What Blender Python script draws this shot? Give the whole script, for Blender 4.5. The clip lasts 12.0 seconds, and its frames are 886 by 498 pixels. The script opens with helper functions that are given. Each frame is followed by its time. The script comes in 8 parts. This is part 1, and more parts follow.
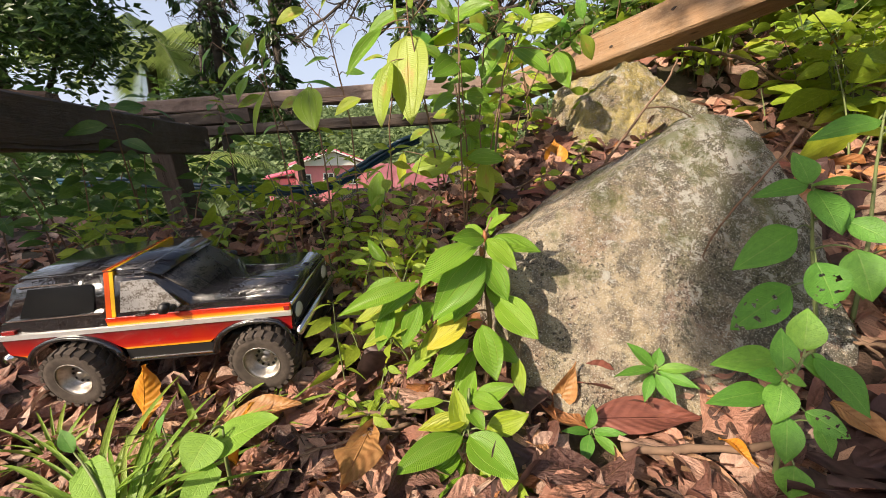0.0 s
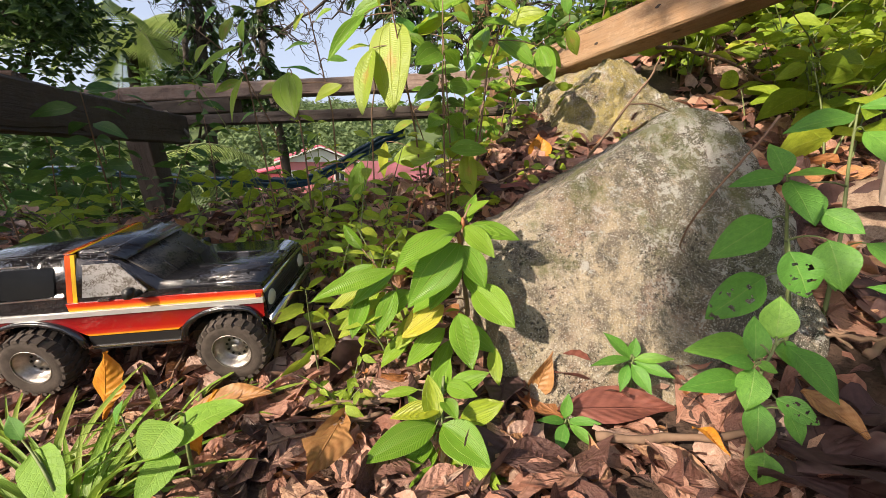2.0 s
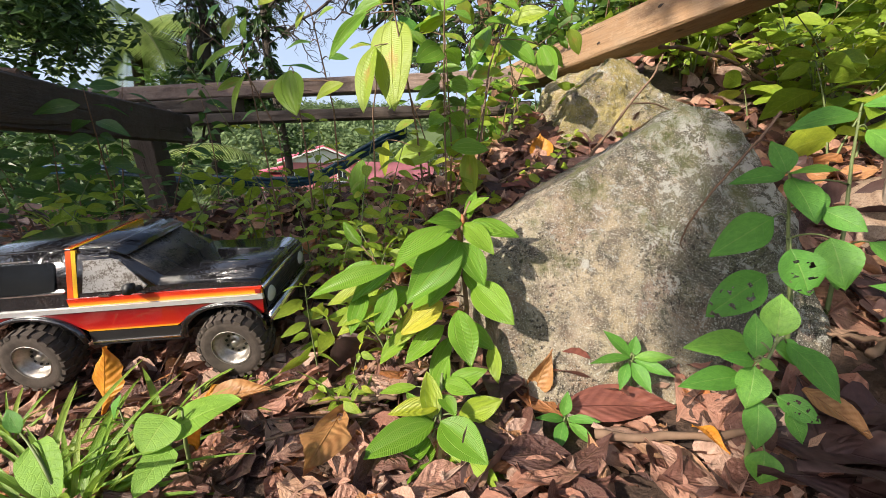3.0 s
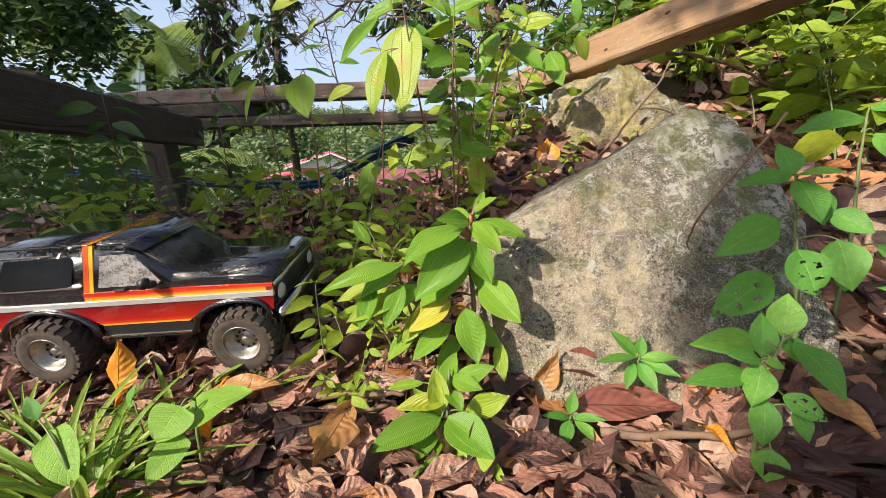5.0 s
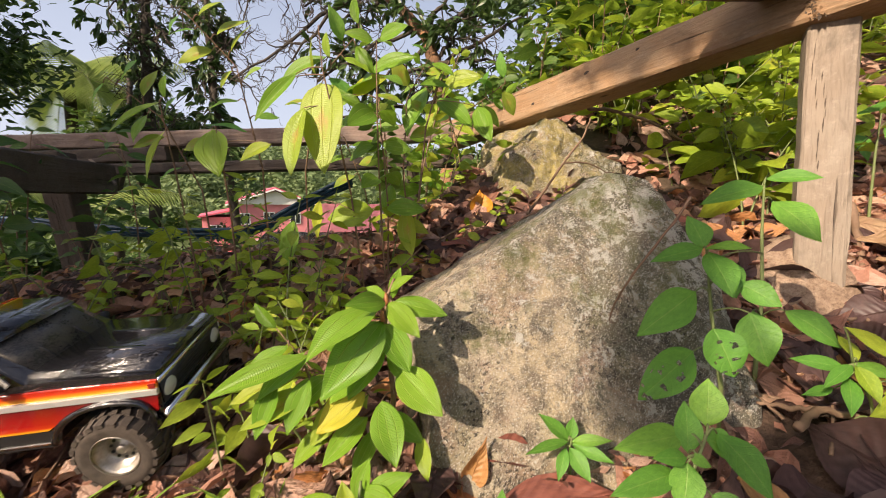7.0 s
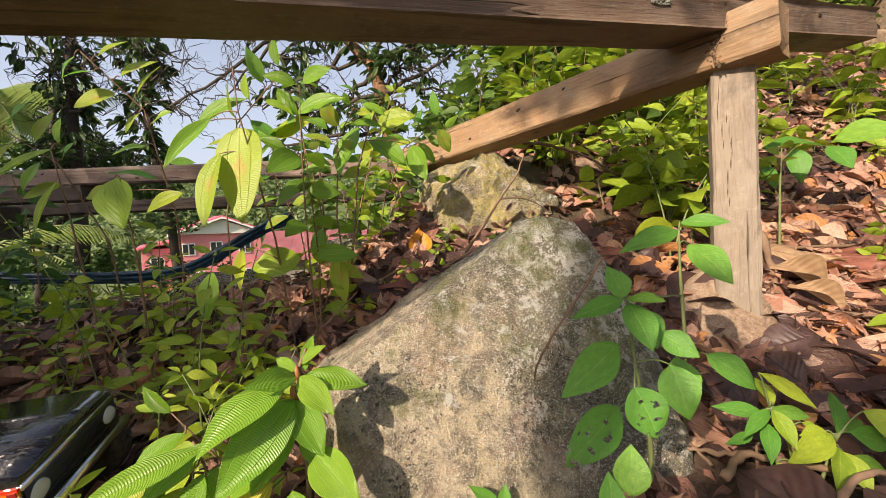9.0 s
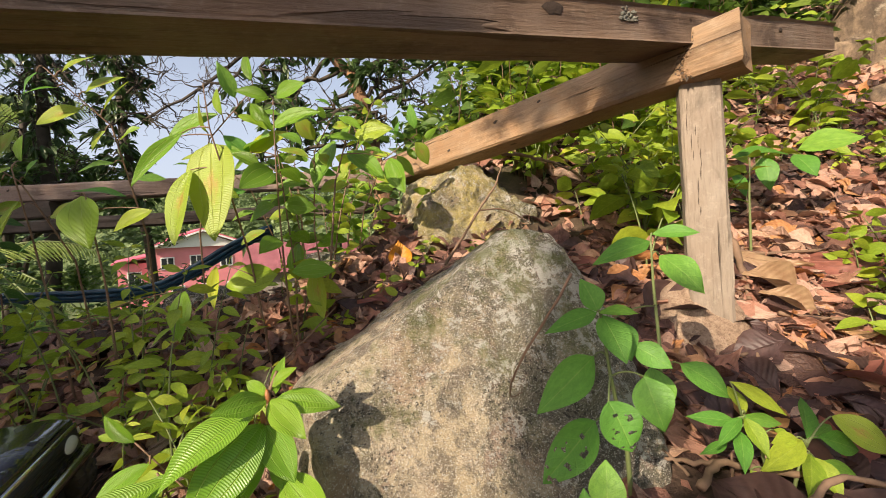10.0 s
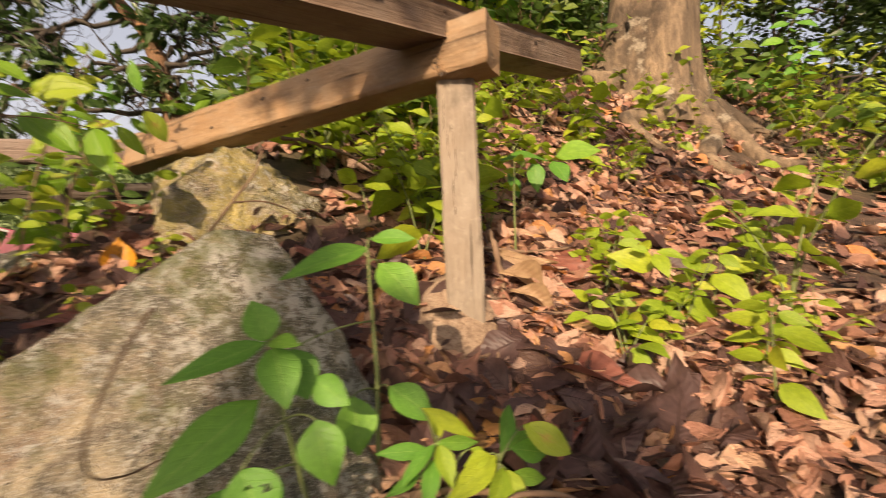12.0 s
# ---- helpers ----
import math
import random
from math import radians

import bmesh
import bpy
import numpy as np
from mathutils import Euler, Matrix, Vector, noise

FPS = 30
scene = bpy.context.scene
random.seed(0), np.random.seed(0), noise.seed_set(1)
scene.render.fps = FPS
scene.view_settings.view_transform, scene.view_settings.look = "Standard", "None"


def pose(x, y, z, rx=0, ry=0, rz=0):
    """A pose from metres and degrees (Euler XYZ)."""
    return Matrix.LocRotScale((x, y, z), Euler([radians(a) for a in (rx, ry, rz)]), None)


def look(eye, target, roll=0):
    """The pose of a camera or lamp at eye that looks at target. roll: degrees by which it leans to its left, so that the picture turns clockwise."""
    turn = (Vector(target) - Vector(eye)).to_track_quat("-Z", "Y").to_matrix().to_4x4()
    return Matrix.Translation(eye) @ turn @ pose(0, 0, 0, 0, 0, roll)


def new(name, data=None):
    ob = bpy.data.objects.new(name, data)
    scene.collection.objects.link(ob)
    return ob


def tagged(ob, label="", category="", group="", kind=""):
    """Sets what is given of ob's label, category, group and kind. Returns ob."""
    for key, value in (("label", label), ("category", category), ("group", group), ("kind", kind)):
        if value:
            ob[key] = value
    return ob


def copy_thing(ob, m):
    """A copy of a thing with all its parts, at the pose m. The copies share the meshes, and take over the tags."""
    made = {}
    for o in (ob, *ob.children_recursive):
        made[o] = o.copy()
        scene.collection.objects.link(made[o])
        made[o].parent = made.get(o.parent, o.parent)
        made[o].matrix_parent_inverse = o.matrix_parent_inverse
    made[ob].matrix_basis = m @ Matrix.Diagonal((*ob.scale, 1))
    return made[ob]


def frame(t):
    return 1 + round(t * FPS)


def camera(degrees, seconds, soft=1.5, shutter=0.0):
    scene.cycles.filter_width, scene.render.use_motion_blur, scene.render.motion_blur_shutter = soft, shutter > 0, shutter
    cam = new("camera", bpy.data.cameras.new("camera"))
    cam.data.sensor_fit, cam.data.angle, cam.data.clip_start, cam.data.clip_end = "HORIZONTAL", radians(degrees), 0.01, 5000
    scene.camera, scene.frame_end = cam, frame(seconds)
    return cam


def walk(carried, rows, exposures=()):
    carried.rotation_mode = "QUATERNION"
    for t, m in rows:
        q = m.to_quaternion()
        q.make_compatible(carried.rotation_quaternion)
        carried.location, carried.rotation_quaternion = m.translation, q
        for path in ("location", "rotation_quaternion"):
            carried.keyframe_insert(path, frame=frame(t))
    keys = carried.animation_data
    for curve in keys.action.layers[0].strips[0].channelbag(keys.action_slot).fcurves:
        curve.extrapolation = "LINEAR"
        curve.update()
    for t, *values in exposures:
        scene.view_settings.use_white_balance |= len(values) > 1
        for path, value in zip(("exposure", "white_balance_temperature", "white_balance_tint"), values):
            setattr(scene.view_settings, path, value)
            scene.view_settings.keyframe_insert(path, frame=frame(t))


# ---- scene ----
cam = camera(94.6, 12.0, soft=0.85, shutter=0.4)
PATH = [
    (0, (0.014, 0.005, 0.425), (-0.128, 1.948, -0.029), -0.4),
    (0.5, (0.018, 0.011, 0.414), (-0.096, 1.955, -0.042), 0.1),
    (1, (0.026, 0.016, 0.406), (-0.066, 1.96, -0.054), 0.4),
    (1.5, (0.028, 0.016, 0.406), (-0.051, 1.961, -0.054), 0.6),
    (2, (0.027, 0.013, 0.405), (-0.05, 1.959, -0.052), 0.9),
    (2.5, (0.031, 0.016, 0.395), (-0.047, 1.962, -0.057), 1.1),
    (3, (0.031, 0.013, 0.399), (-0.057, 1.959, -0.053), 1.1),
    (5, (0.028, 0.002, 0.39), (-0.088, 1.954, -0.032), 1.5),
    (5.5, (0.03, 0.003, 0.392), (-0.058, 1.965, 0.012), 1.3),
    (6, (0.048, 0.018, 0.415), (0.002, 1.99, 0.085), 0.7),
    (6.5, (0.05, 0.028, 0.42), (0.087, 2.005, 0.123), 0.7),
    (7, (0.074, 0.059, 0.445), (0.193, 2.039, 0.187), 0.9),
    (7.5, (0.088, 0.073, 0.463), (0.283, 2.052, 0.25), 1.3),
    (7.7, (0.096, 0.081, 0.475), (0.322, 2.058, 0.268), 1.1),
    (9.3, (0.135, 0.088, 0.493), (0.473, 2.054, 0.352), -1.3),
    (9.5, (0.139, 0.088, 0.495), (0.487, 2.052, 0.36), -1.6),
    (10, (0.145, 0.089, 0.5), (0.541, 2.046, 0.389), -1.8),
    (10.5, (0.165, 0.1, 0.505), (0.665, 2.035, 0.418), -1.4),
    (11, (0.221, 0.119, 0.516), (0.868, 2.01, 0.428), -0.8),
    (11.5, (0.251, 0.123, 0.517), (1.089, 1.936, 0.412), -0.3),
    (12, (0.377, 0.123, 0.513), (1.443, 1.806, 0.338), -0.4),
]
walk(cam, [(t, look(eye, target, roll)) for t, eye, target, roll in PATH],
     [(0, 0.66, 6550, 16), (1.5, 0.66, 6500, 16), (2.2, 0.66, 6300, 16), (3, 0.66, 6000, 13), (5.5, 0.66, 6100, 12), (7.5, 0.61, 6950, 20), (9.5, 0.61, 6700, 15), (10.3, 0.58, 6750, 15), (12, 0.52, 7900, 20)])

# ---- light ----
SUN = Vector((-0.62, -0.56, 0.50)).normalized()
world = bpy.data.worlds.new("world")
scene.world = world
world.use_nodes = True
wn = world.node_tree
sky = wn.nodes.new("ShaderNodeTexSky")
sky.sky_type, sky.sun_disc = "NISHITA", False
sky.sun_elevation = math.asin(SUN.z)
sky.sun_rotation = math.atan2(SUN.x, SUN.y)
sky.air_density, sky.dust_density, sky.ozone_density = 1.0, 5.0, 1.0
# thin morning haze, thicker towards the horizon
way = wn.nodes.new("ShaderNodeSeparateXYZ")
wn.links.new(wn.nodes.new("ShaderNodeTexCoord").outputs["Generated"], way.inputs[0])
haze = wn.nodes.new("ShaderNodeValToRGB")
haze.color_ramp.elements[0].position, haze.color_ramp.elements[0].color = 0.0, (0.75, 0.75, 0.75, 1)
haze.color_ramp.elements[1].position, haze.color_ramp.elements[1].color = 0.75, (0.05, 0.05, 0.05, 1)
wn.links.new(way.outputs[2], haze.inputs[0])
veil = wn.nodes.new("ShaderNodeMix")
veil.data_type = "RGBA"
veil.inputs[7].default_value = (5.8, 6.7, 8.1, 1)
wn.links.new(haze.outputs[0], veil.inputs[0])
wn.links.new(sky.outputs["Color"], veil.inputs[6])
wn.links.new(veil.outputs[2], wn.nodes["Background"].inputs["Color"])
wn.nodes["Background"].inputs["Strength"].default_value = 0.10
sun = new("sun", bpy.data.lights.new("sun", "SUN"))
sun.data.energy, sun.data.angle, sun.data.color = 5.0, radians(0.6), (1.0, 0.87, 0.67)
sun.matrix_world = look((0, 0, 8), Vector((0, 0, 8)) - SUN)


# ---- material kit ----
class Kit:
    """A node material with short calls to add nodes."""

    def __init__(self, name, rough=0.6, metal=0.0, spec=0.5):
        self.m = bpy.data.materials.new(name)
        self.m.use_nodes = True
        self.t = self.m.node_tree
        self.b = self.t.nodes["Principled BSDF"]
        self.out = self.t.nodes["Material Output"]
        self.b.inputs["Roughness"].default_value = rough
        self.b.inputs["Metallic"].default_value = metal
        self.b.inputs["Specular IOR Level"].default_value = spec

    def put(self, socket, v):
        if isinstance(v, bpy.types.NodeSocket):
            self.t.links.new(v, socket)
        elif isinstance(v, (tuple, list)) and len(v) == 3 and len(socket.default_value) == 4:
            socket.default_value = (*v, 1)
        else:
            socket.default_value = v

    def node(self, kind, **ins):
        n = self.t.nodes.new(kind)
        for k, v in ins.items():
            self.put(n.inputs[k.replace("_", " ")], v)
        return n

    def coord(self, which="Object"):
        return self.node("ShaderNodeTexCoord").outputs[which]

    def scaled(self, vec, s):
        n = self.node("ShaderNodeMapping", Vector=vec)
        n.inputs["Scale"].default_value = s
        return n.outputs[0]

    def noise(self, vec, scale, detail=4.0, rough=0.55, dist=0.0):
        return self.node("ShaderNodeTexNoise", Vector=vec, Scale=scale, Detail=detail, Roughness=rough, Distortion=dist).outputs["Fac"]

    def cells(self, vec, scale, feature="F1"):
        n = self.node("ShaderNodeTexVoronoi", Vector=vec, Scale=scale)
        n.feature = feature
        return n.outputs["Distance"]

    def math(self, op, a, b=0.0, clamp=False):
        n = self.t.nodes.new("ShaderNodeMath")
        n.operation, n.use_clamp = op, clamp
        self.put(n.inputs[0], a)
        self.put(n.inputs[1], b)
        return n.outputs[0]

    def ramp(self, fac, *stops, mode="LINEAR"):
        n = self.node("ShaderNodeValToRGB", Fac=fac)
        n.color_ramp.interpolation = mode
        e = n.color_ramp.elements
        while len(e) < len(stops):
            e.new(0.5)
        for el, (p, c) in zip(e, stops):
            el.position = p
            el.color = (*c, 1) if isinstance(c, tuple) else (c, c, c, 1)
        return n.outputs["Color"]

    def mix(self, fac, a, b, mode="MIX"):
        n = self.t.nodes.new("ShaderNodeMix")
        n.data_type, n.blend_type = "RGBA", mode
        self.put(n.inputs[0], fac)
        self.put(n.inputs[6], a)
        self.put(n.inputs[7], b)
        return n.outputs[2]

    def bump(self, height, strength=0.4, dist=0.002, normal=None):
        n = self.node("ShaderNodeBump", Height=height, Strength=strength, Distance=dist)
        if normal is not None:
            self.put(n.inputs["Normal"], normal)
        return n.outputs[0]

    def rand(self):
        """One number for each object or loose piece."""
        a = self.node("ShaderNodeObjectInfo").outputs["Random"]
        b = self.node("ShaderNodeNewGeometry").outputs["Random Per Island"]
        return self.math("FRACT", self.math("ADD", a, b))

    def done(self, color=None, rough=None, normal=None):
        if color is not None:
            self.put(self.b.inputs["Base Color"], color)
        if rough is not None:
            self.put(self.b.inputs["Roughness"], rough)
        if normal is not None:
            self.put(self.b.inputs["Normal"], normal)
        return self.m

    def thin(self, color, amount=0.4, normal=None):
        """Lets part of the light through, as a leaf does."""
        tr = self.node("ShaderNodeBsdfTranslucent", Color=color)
        if normal is not None:
            self.put(tr.inputs["Normal"], normal)
        mx = self.node("ShaderNodeMixShader", Fac=amount)
        self.t.links.new(self.b.outputs[0], mx.inputs[1])
        self.t.links.new(tr.outputs[0], mx.inputs[2])
        self.t.links.new(mx.outputs[0], self.out.inputs["Surface"])
        return self.m


def leaf_material(name, low, high, yellow, ribs=0.0, veins=3, rough=0.42, through_it=0.38, spots=0.25):
    """A living leaf: long veins follow the outline, fine ribs run across, paler veins and a few blemishes."""
    k = Kit(name, rough)
    uv = k.node("ShaderNodeSeparateXYZ", Vector=k.coord("UV"))
    u, v = uv.outputs[0], uv.outputs[1]
    side = k.math("ABSOLUTE", k.math("SUBTRACT", k.math("MULTIPLY", v, 2.0), 1.0))
    r = k.rand()
    wob = k.noise(k.coord("Object"), 3.0, 3)
    base = k.mix(k.math("MULTIPLY", k.math("ADD", r, wob), 0.5), low, high)
    base = k.mix(k.math("MULTIPLY", k.math("POWER", r, 7.0), 0.75), base, yellow)
    # long veins
    saw = k.math("PINGPONG", k.math("MULTIPLY", side, float(veins) - 1.0), 0.5) if veins > 1 else side
    vein = k.ramp(saw, (0.0, 1.0), (0.03, 0.6), (0.055, 0.0)) if veins > 1 else k.ramp(saw, (0.0, 1.0), (0.05, 0.0))
    # cross ribs or side veins
    if ribs:
        wave = k.math("SINE", k.math("MULTIPLY", k.math("ADD", u, k.math("MULTIPLY", k.math("POWER", side, 2.0), -0.06)), ribs))
        fine = k.math("MULTIPLY", k.math("ADD", wave, 1.0), 0.5)
    else:
        wave = k.math("SINE", k.math("MULTIPLY", k.math("SUBTRACT", u, k.math("MULTIPLY", side, 0.22)), 44.0))
        fine = k.ramp(wave, (0.80, 0.0), (1.0, 1.0))
    col = k.mix(k.math("MULTIPLY", vein, 0.75 if ribs else 0.5), base, k.mix(0.6, high, (0.50, 0.56, 0.18)))
    col = k.mix(k.math("MULTIPLY", fine, 0.24 if ribs else 0.32), col, high)
    if not ribs:
        net = k.ramp(k.cells(k.scaled(k.coord("UV"), (15.0, 8.0, 1.0)), 1.0, "DISTANCE_TO_EDGE"), (0.0, 1.0), (0.10, 0.0))
        col = k.mix(k.math("MULTIPLY", net, 0.16), col, high)
        patch = k.ramp(k.noise(k.coord("UV"), 7.0, 5, 0.7), (0.38, 0.0), (0.70, 0.6))
        col = k.mix(patch, col, tuple(x * 0.72 for x in low))
    if spots > 0.85:
        ill = k.math("SUBTRACT", 1.0, k.math("ADD", k.math("MULTIPLY", k.math("ABSOLUTE", k.math("SUBTRACT", u, 0.45)), 2.2), k.math("MULTIPLY", side, 0.9)))
        ill = k.math("ADD", ill, k.math("MULTIPLY", k.math("SUBTRACT", k.noise(k.coord("UV"), 9.0, 5, 0.7), 0.5), 1.6))
        col = k.mix(k.ramp(ill, (0.55, 0.0), (1.0, 0.75)), col, (0.52, 0.30, 0.08))
    sp = k.ramp(k.noise(k.coord("Object"), 16.0, 4, 0.7), (0.68, 0.0), (0.74, 1.0))
    col = k.mix(k.math("MULTIPLY", sp, spots), col, (0.30, 0.20, 0.05))
    h = k.math("SUBTRACT", k.math("MULTIPLY", fine, 0.060 if ribs else -0.07), k.math("MULTIPLY", vein, 0.35 if ribs else 0.10))
    if not ribs:
        h = k.math("SUBTRACT", h, k.math("MULTIPLY", net, 0.05))
    nrm = k.bump(h, 0.55 if ribs else 0.35, 0.012)
    k.done(col, k.math("ADD", k.math("MULTIPLY", wob, 0.25), rough - 0.12), nrm)
    return k.thin(k.mix(0.45, col, high), through_it, nrm)


LEAF_QUILT = leaf_material("quilted_leaf", (0.10, 0.26, 0.020), (0.26, 0.46, 0.035), (0.58, 0.56, 0.04), ribs=285.0, veins=3, rough=0.36)
LEAF_SOFT = leaf_material("soft_leaf", (0.085, 0.27, 0.035), (0.19, 0.44, 0.060), (0.30, 0.50, 0.06), veins=1, rough=0.5)
LEAF_WEED = leaf_material("weed_leaf", (0.16, 0.29, 0.022), (0.44, 0.56, 0.045), (0.60, 0.58, 0.05), veins=1, rough=0.5)
# greens darkened in colour for plants shaded by the fence
LEAF_SHADE = leaf_material("shade_toned_leaf", (0.05, 0.13, 0.025), (0.10, 0.22, 0.04), (0.22, 0.30, 0.05), veins=1, rough=0.5)
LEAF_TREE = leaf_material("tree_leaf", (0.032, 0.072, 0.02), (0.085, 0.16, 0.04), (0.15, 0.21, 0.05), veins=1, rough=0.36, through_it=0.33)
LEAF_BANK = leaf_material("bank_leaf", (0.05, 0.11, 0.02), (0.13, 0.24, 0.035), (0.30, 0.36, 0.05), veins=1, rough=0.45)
LEAF_PALM = leaf_material("palm_leaf", (0.20, 0.29, 0.07), (0.38, 0.49, 0.15), (0.48, 0.52, 0.19), veins=1, rough=0.4)
# paler, greyer greens: the distance haze is put into the leaf colour
LEAF_FAR = leaf_material("hazed_far_leaf", (0.10, 0.16, 0.06), (0.21, 0.29, 0.11), (0.30, 0.36, 0.16), veins=1, rough=0.7, through_it=0.3)
GRASS = leaf_material("grass_blade", (0.17, 0.33, 0.03), (0.33, 0.50, 0.06), (0.50, 0.52, 0.12), veins=3, rough=0.42)


def dead_leaf_material():
    k = Kit("dead_leaf", 0.55)
    uv = k.node("ShaderNodeSeparateXYZ", Vector=k.coord("UV"))
    u, v = uv.outputs[0], uv.outputs[1]
    side = k.math("ABSOLUTE", k.math("SUBTRACT", k.math("MULTIPLY", v, 2.0), 1.0))
    r = k.rand()
    base = k.ramp(r, (0.0, (0.045, 0.022, 0.020)), (0.16, (0.085, 0.036, 0.032)), (0.30, (0.17, 0.070, 0.052)), (0.42, (0.38, 0.170, 0.115)), (0.62, (0.56, 0.305, 0.215)), (0.82, (0.56, 0.385, 0.30)), (0.95, (0.50, 0.25, 0.10)), (1.0, (0.52, 0.19, 0.05)))
    n1 = k.noise(k.coord("UV"), 5.0, 5, 0.65)
    base = k.mix(k.ramp(n1, (0.42, 0.0), (0.80, 0.6)), base, (0.10, 0.048, 0.034))
    n2 = k.noise(k.coord("UV"), 40.0, 3)
    base = k.mix(k.ramp(n2, (0.4, 0.0), (0.8, 0.35)), base, (0.34, 0.21, 0.14))
    vein = k.ramp(side, (0.0, 1.0), (0.05, 0.0))
    wave = k.math("SINE", k.math("MULTIPLY", k.math("SUBTRACT", u, k.math("MULTIPLY", side, 0.2)), 60.0))
    fine = k.ramp(wave, (0.75, 0.0), (1.0, 1.0))
    base = k.mix(k.math("MULTIPLY", k.math("MAXIMUM", vein, k.math("MULTIPLY", fine, 0.3)), 0.3), base, (0.36, 0.22, 0.13))
    h = k.math("ADD", k.math("ADD", k.math("MULTIPLY", wave, 0.10), vein), k.math("MULTIPLY", n1, 2.5))
    nrm = k.bump(h, 0.5, 0.012)
    k.done(base, k.ramp(n1, (0.3, 0.35), (0.8, 0.7)), nrm)
    return k.thin(base, 0.12, nrm)


DEAD = dead_leaf_material()


def coloured_dead(name, a, b):
    k = Kit(name, 0.5)
    uv = k.node("ShaderNodeSeparateXYZ", Vector=k.coord("UV"))
    side = k.math("ABSOLUTE", k.math("SUBTRACT", k.math("MULTIPLY", uv.outputs[1], 2.0), 1.0))
    n1 = k.noise(k.coord("UV"), 6.0, 5, 0.65)
    col = k.mix(k.ramp(n1, (0.35, 0.0), (0.7, 1.0)), a, b)
    wave = k.math("SINE", k.math("MULTIPLY", k.math("SUBTRACT", uv.outputs[0], k.math("MULTIPLY", side, 0.2)), 60.0))
    nrm = k.bump(k.math("ADD", k.ramp(side, (0.0, 1.0), (0.05, 0.0)), k.math("MULTIPLY", wave, 0.07)), 0.5, 0.01)
    k.done(col, 0.5, nrm)
    return k.thin(col, 0.3, nrm)


DEAD_ORANGE = coloured_dead("orange_dead_leaf", (0.72, 0.33, 0.03), (0.55, 0.20, 0.02))
DEAD_TAN = coloured_dead("tan_dead_leaf", (0.50, 0.27, 0.10), (0.34, 0.15, 0.05))
DEAD_PALE = coloured_dead("pale_leaf_sheath", (0.46, 0.31, 0.18), (0.31, 0.18, 0.10))
DEAD_DARK = coloured_dead("shade_dark_dead_leaf", (0.115, 0.065, 0.058), (0.06, 0.033, 0.03))
DEAD_RED = coloured_dead("red_dead_leaf", (0.33, 0.12, 0.085), (0.18, 0.065, 0.05))


def soil_material():
    k = Kit("leaf_mould_soil", 0.9)
    c = k.coord("Object")
    n = k.noise(c, 14.0, 8, 0.7)
    f = k.noise(c, 120.0, 4, 0.6)
    w = k.noise(c, 0.35, 4)
    col = k.ramp(n, (0.25, (0.022, 0.014, 0.010)), (0.5, (0.062, 0.036, 0.024)), (0.72, (0.14, 0.085, 0.055)))
    col = k.mix(k.ramp(f, (0.5, 0.0), (0.8, 0.5)), col, (0.19, 0.12, 0.08))
    col = k.mix(k.ramp(w, (0.50, 0.0), (0.66, 0.35)), col, (0.07, 0.10, 0.03))
    yy = k.node("ShaderNodeSeparateXYZ", Vector=c).outputs[1]
    grown = k.ramp(k.math("MULTIPLY", k.math("ADD", yy, k.math("MULTIPLY", w, 6.0)), 0.05), (0.30, 0.0), (0.55, 1.0))
    col = k.mix(grown, col, k.mix(n, (0.05, 0.085, 0.025), (0.14, 0.19, 0.06)))
    return k.done(col, 0.9, k.bump(k.math("ADD", n, k.math("MULTIPLY", f, 0.4)), 0.8, 0.02))


SOIL = soil_material()


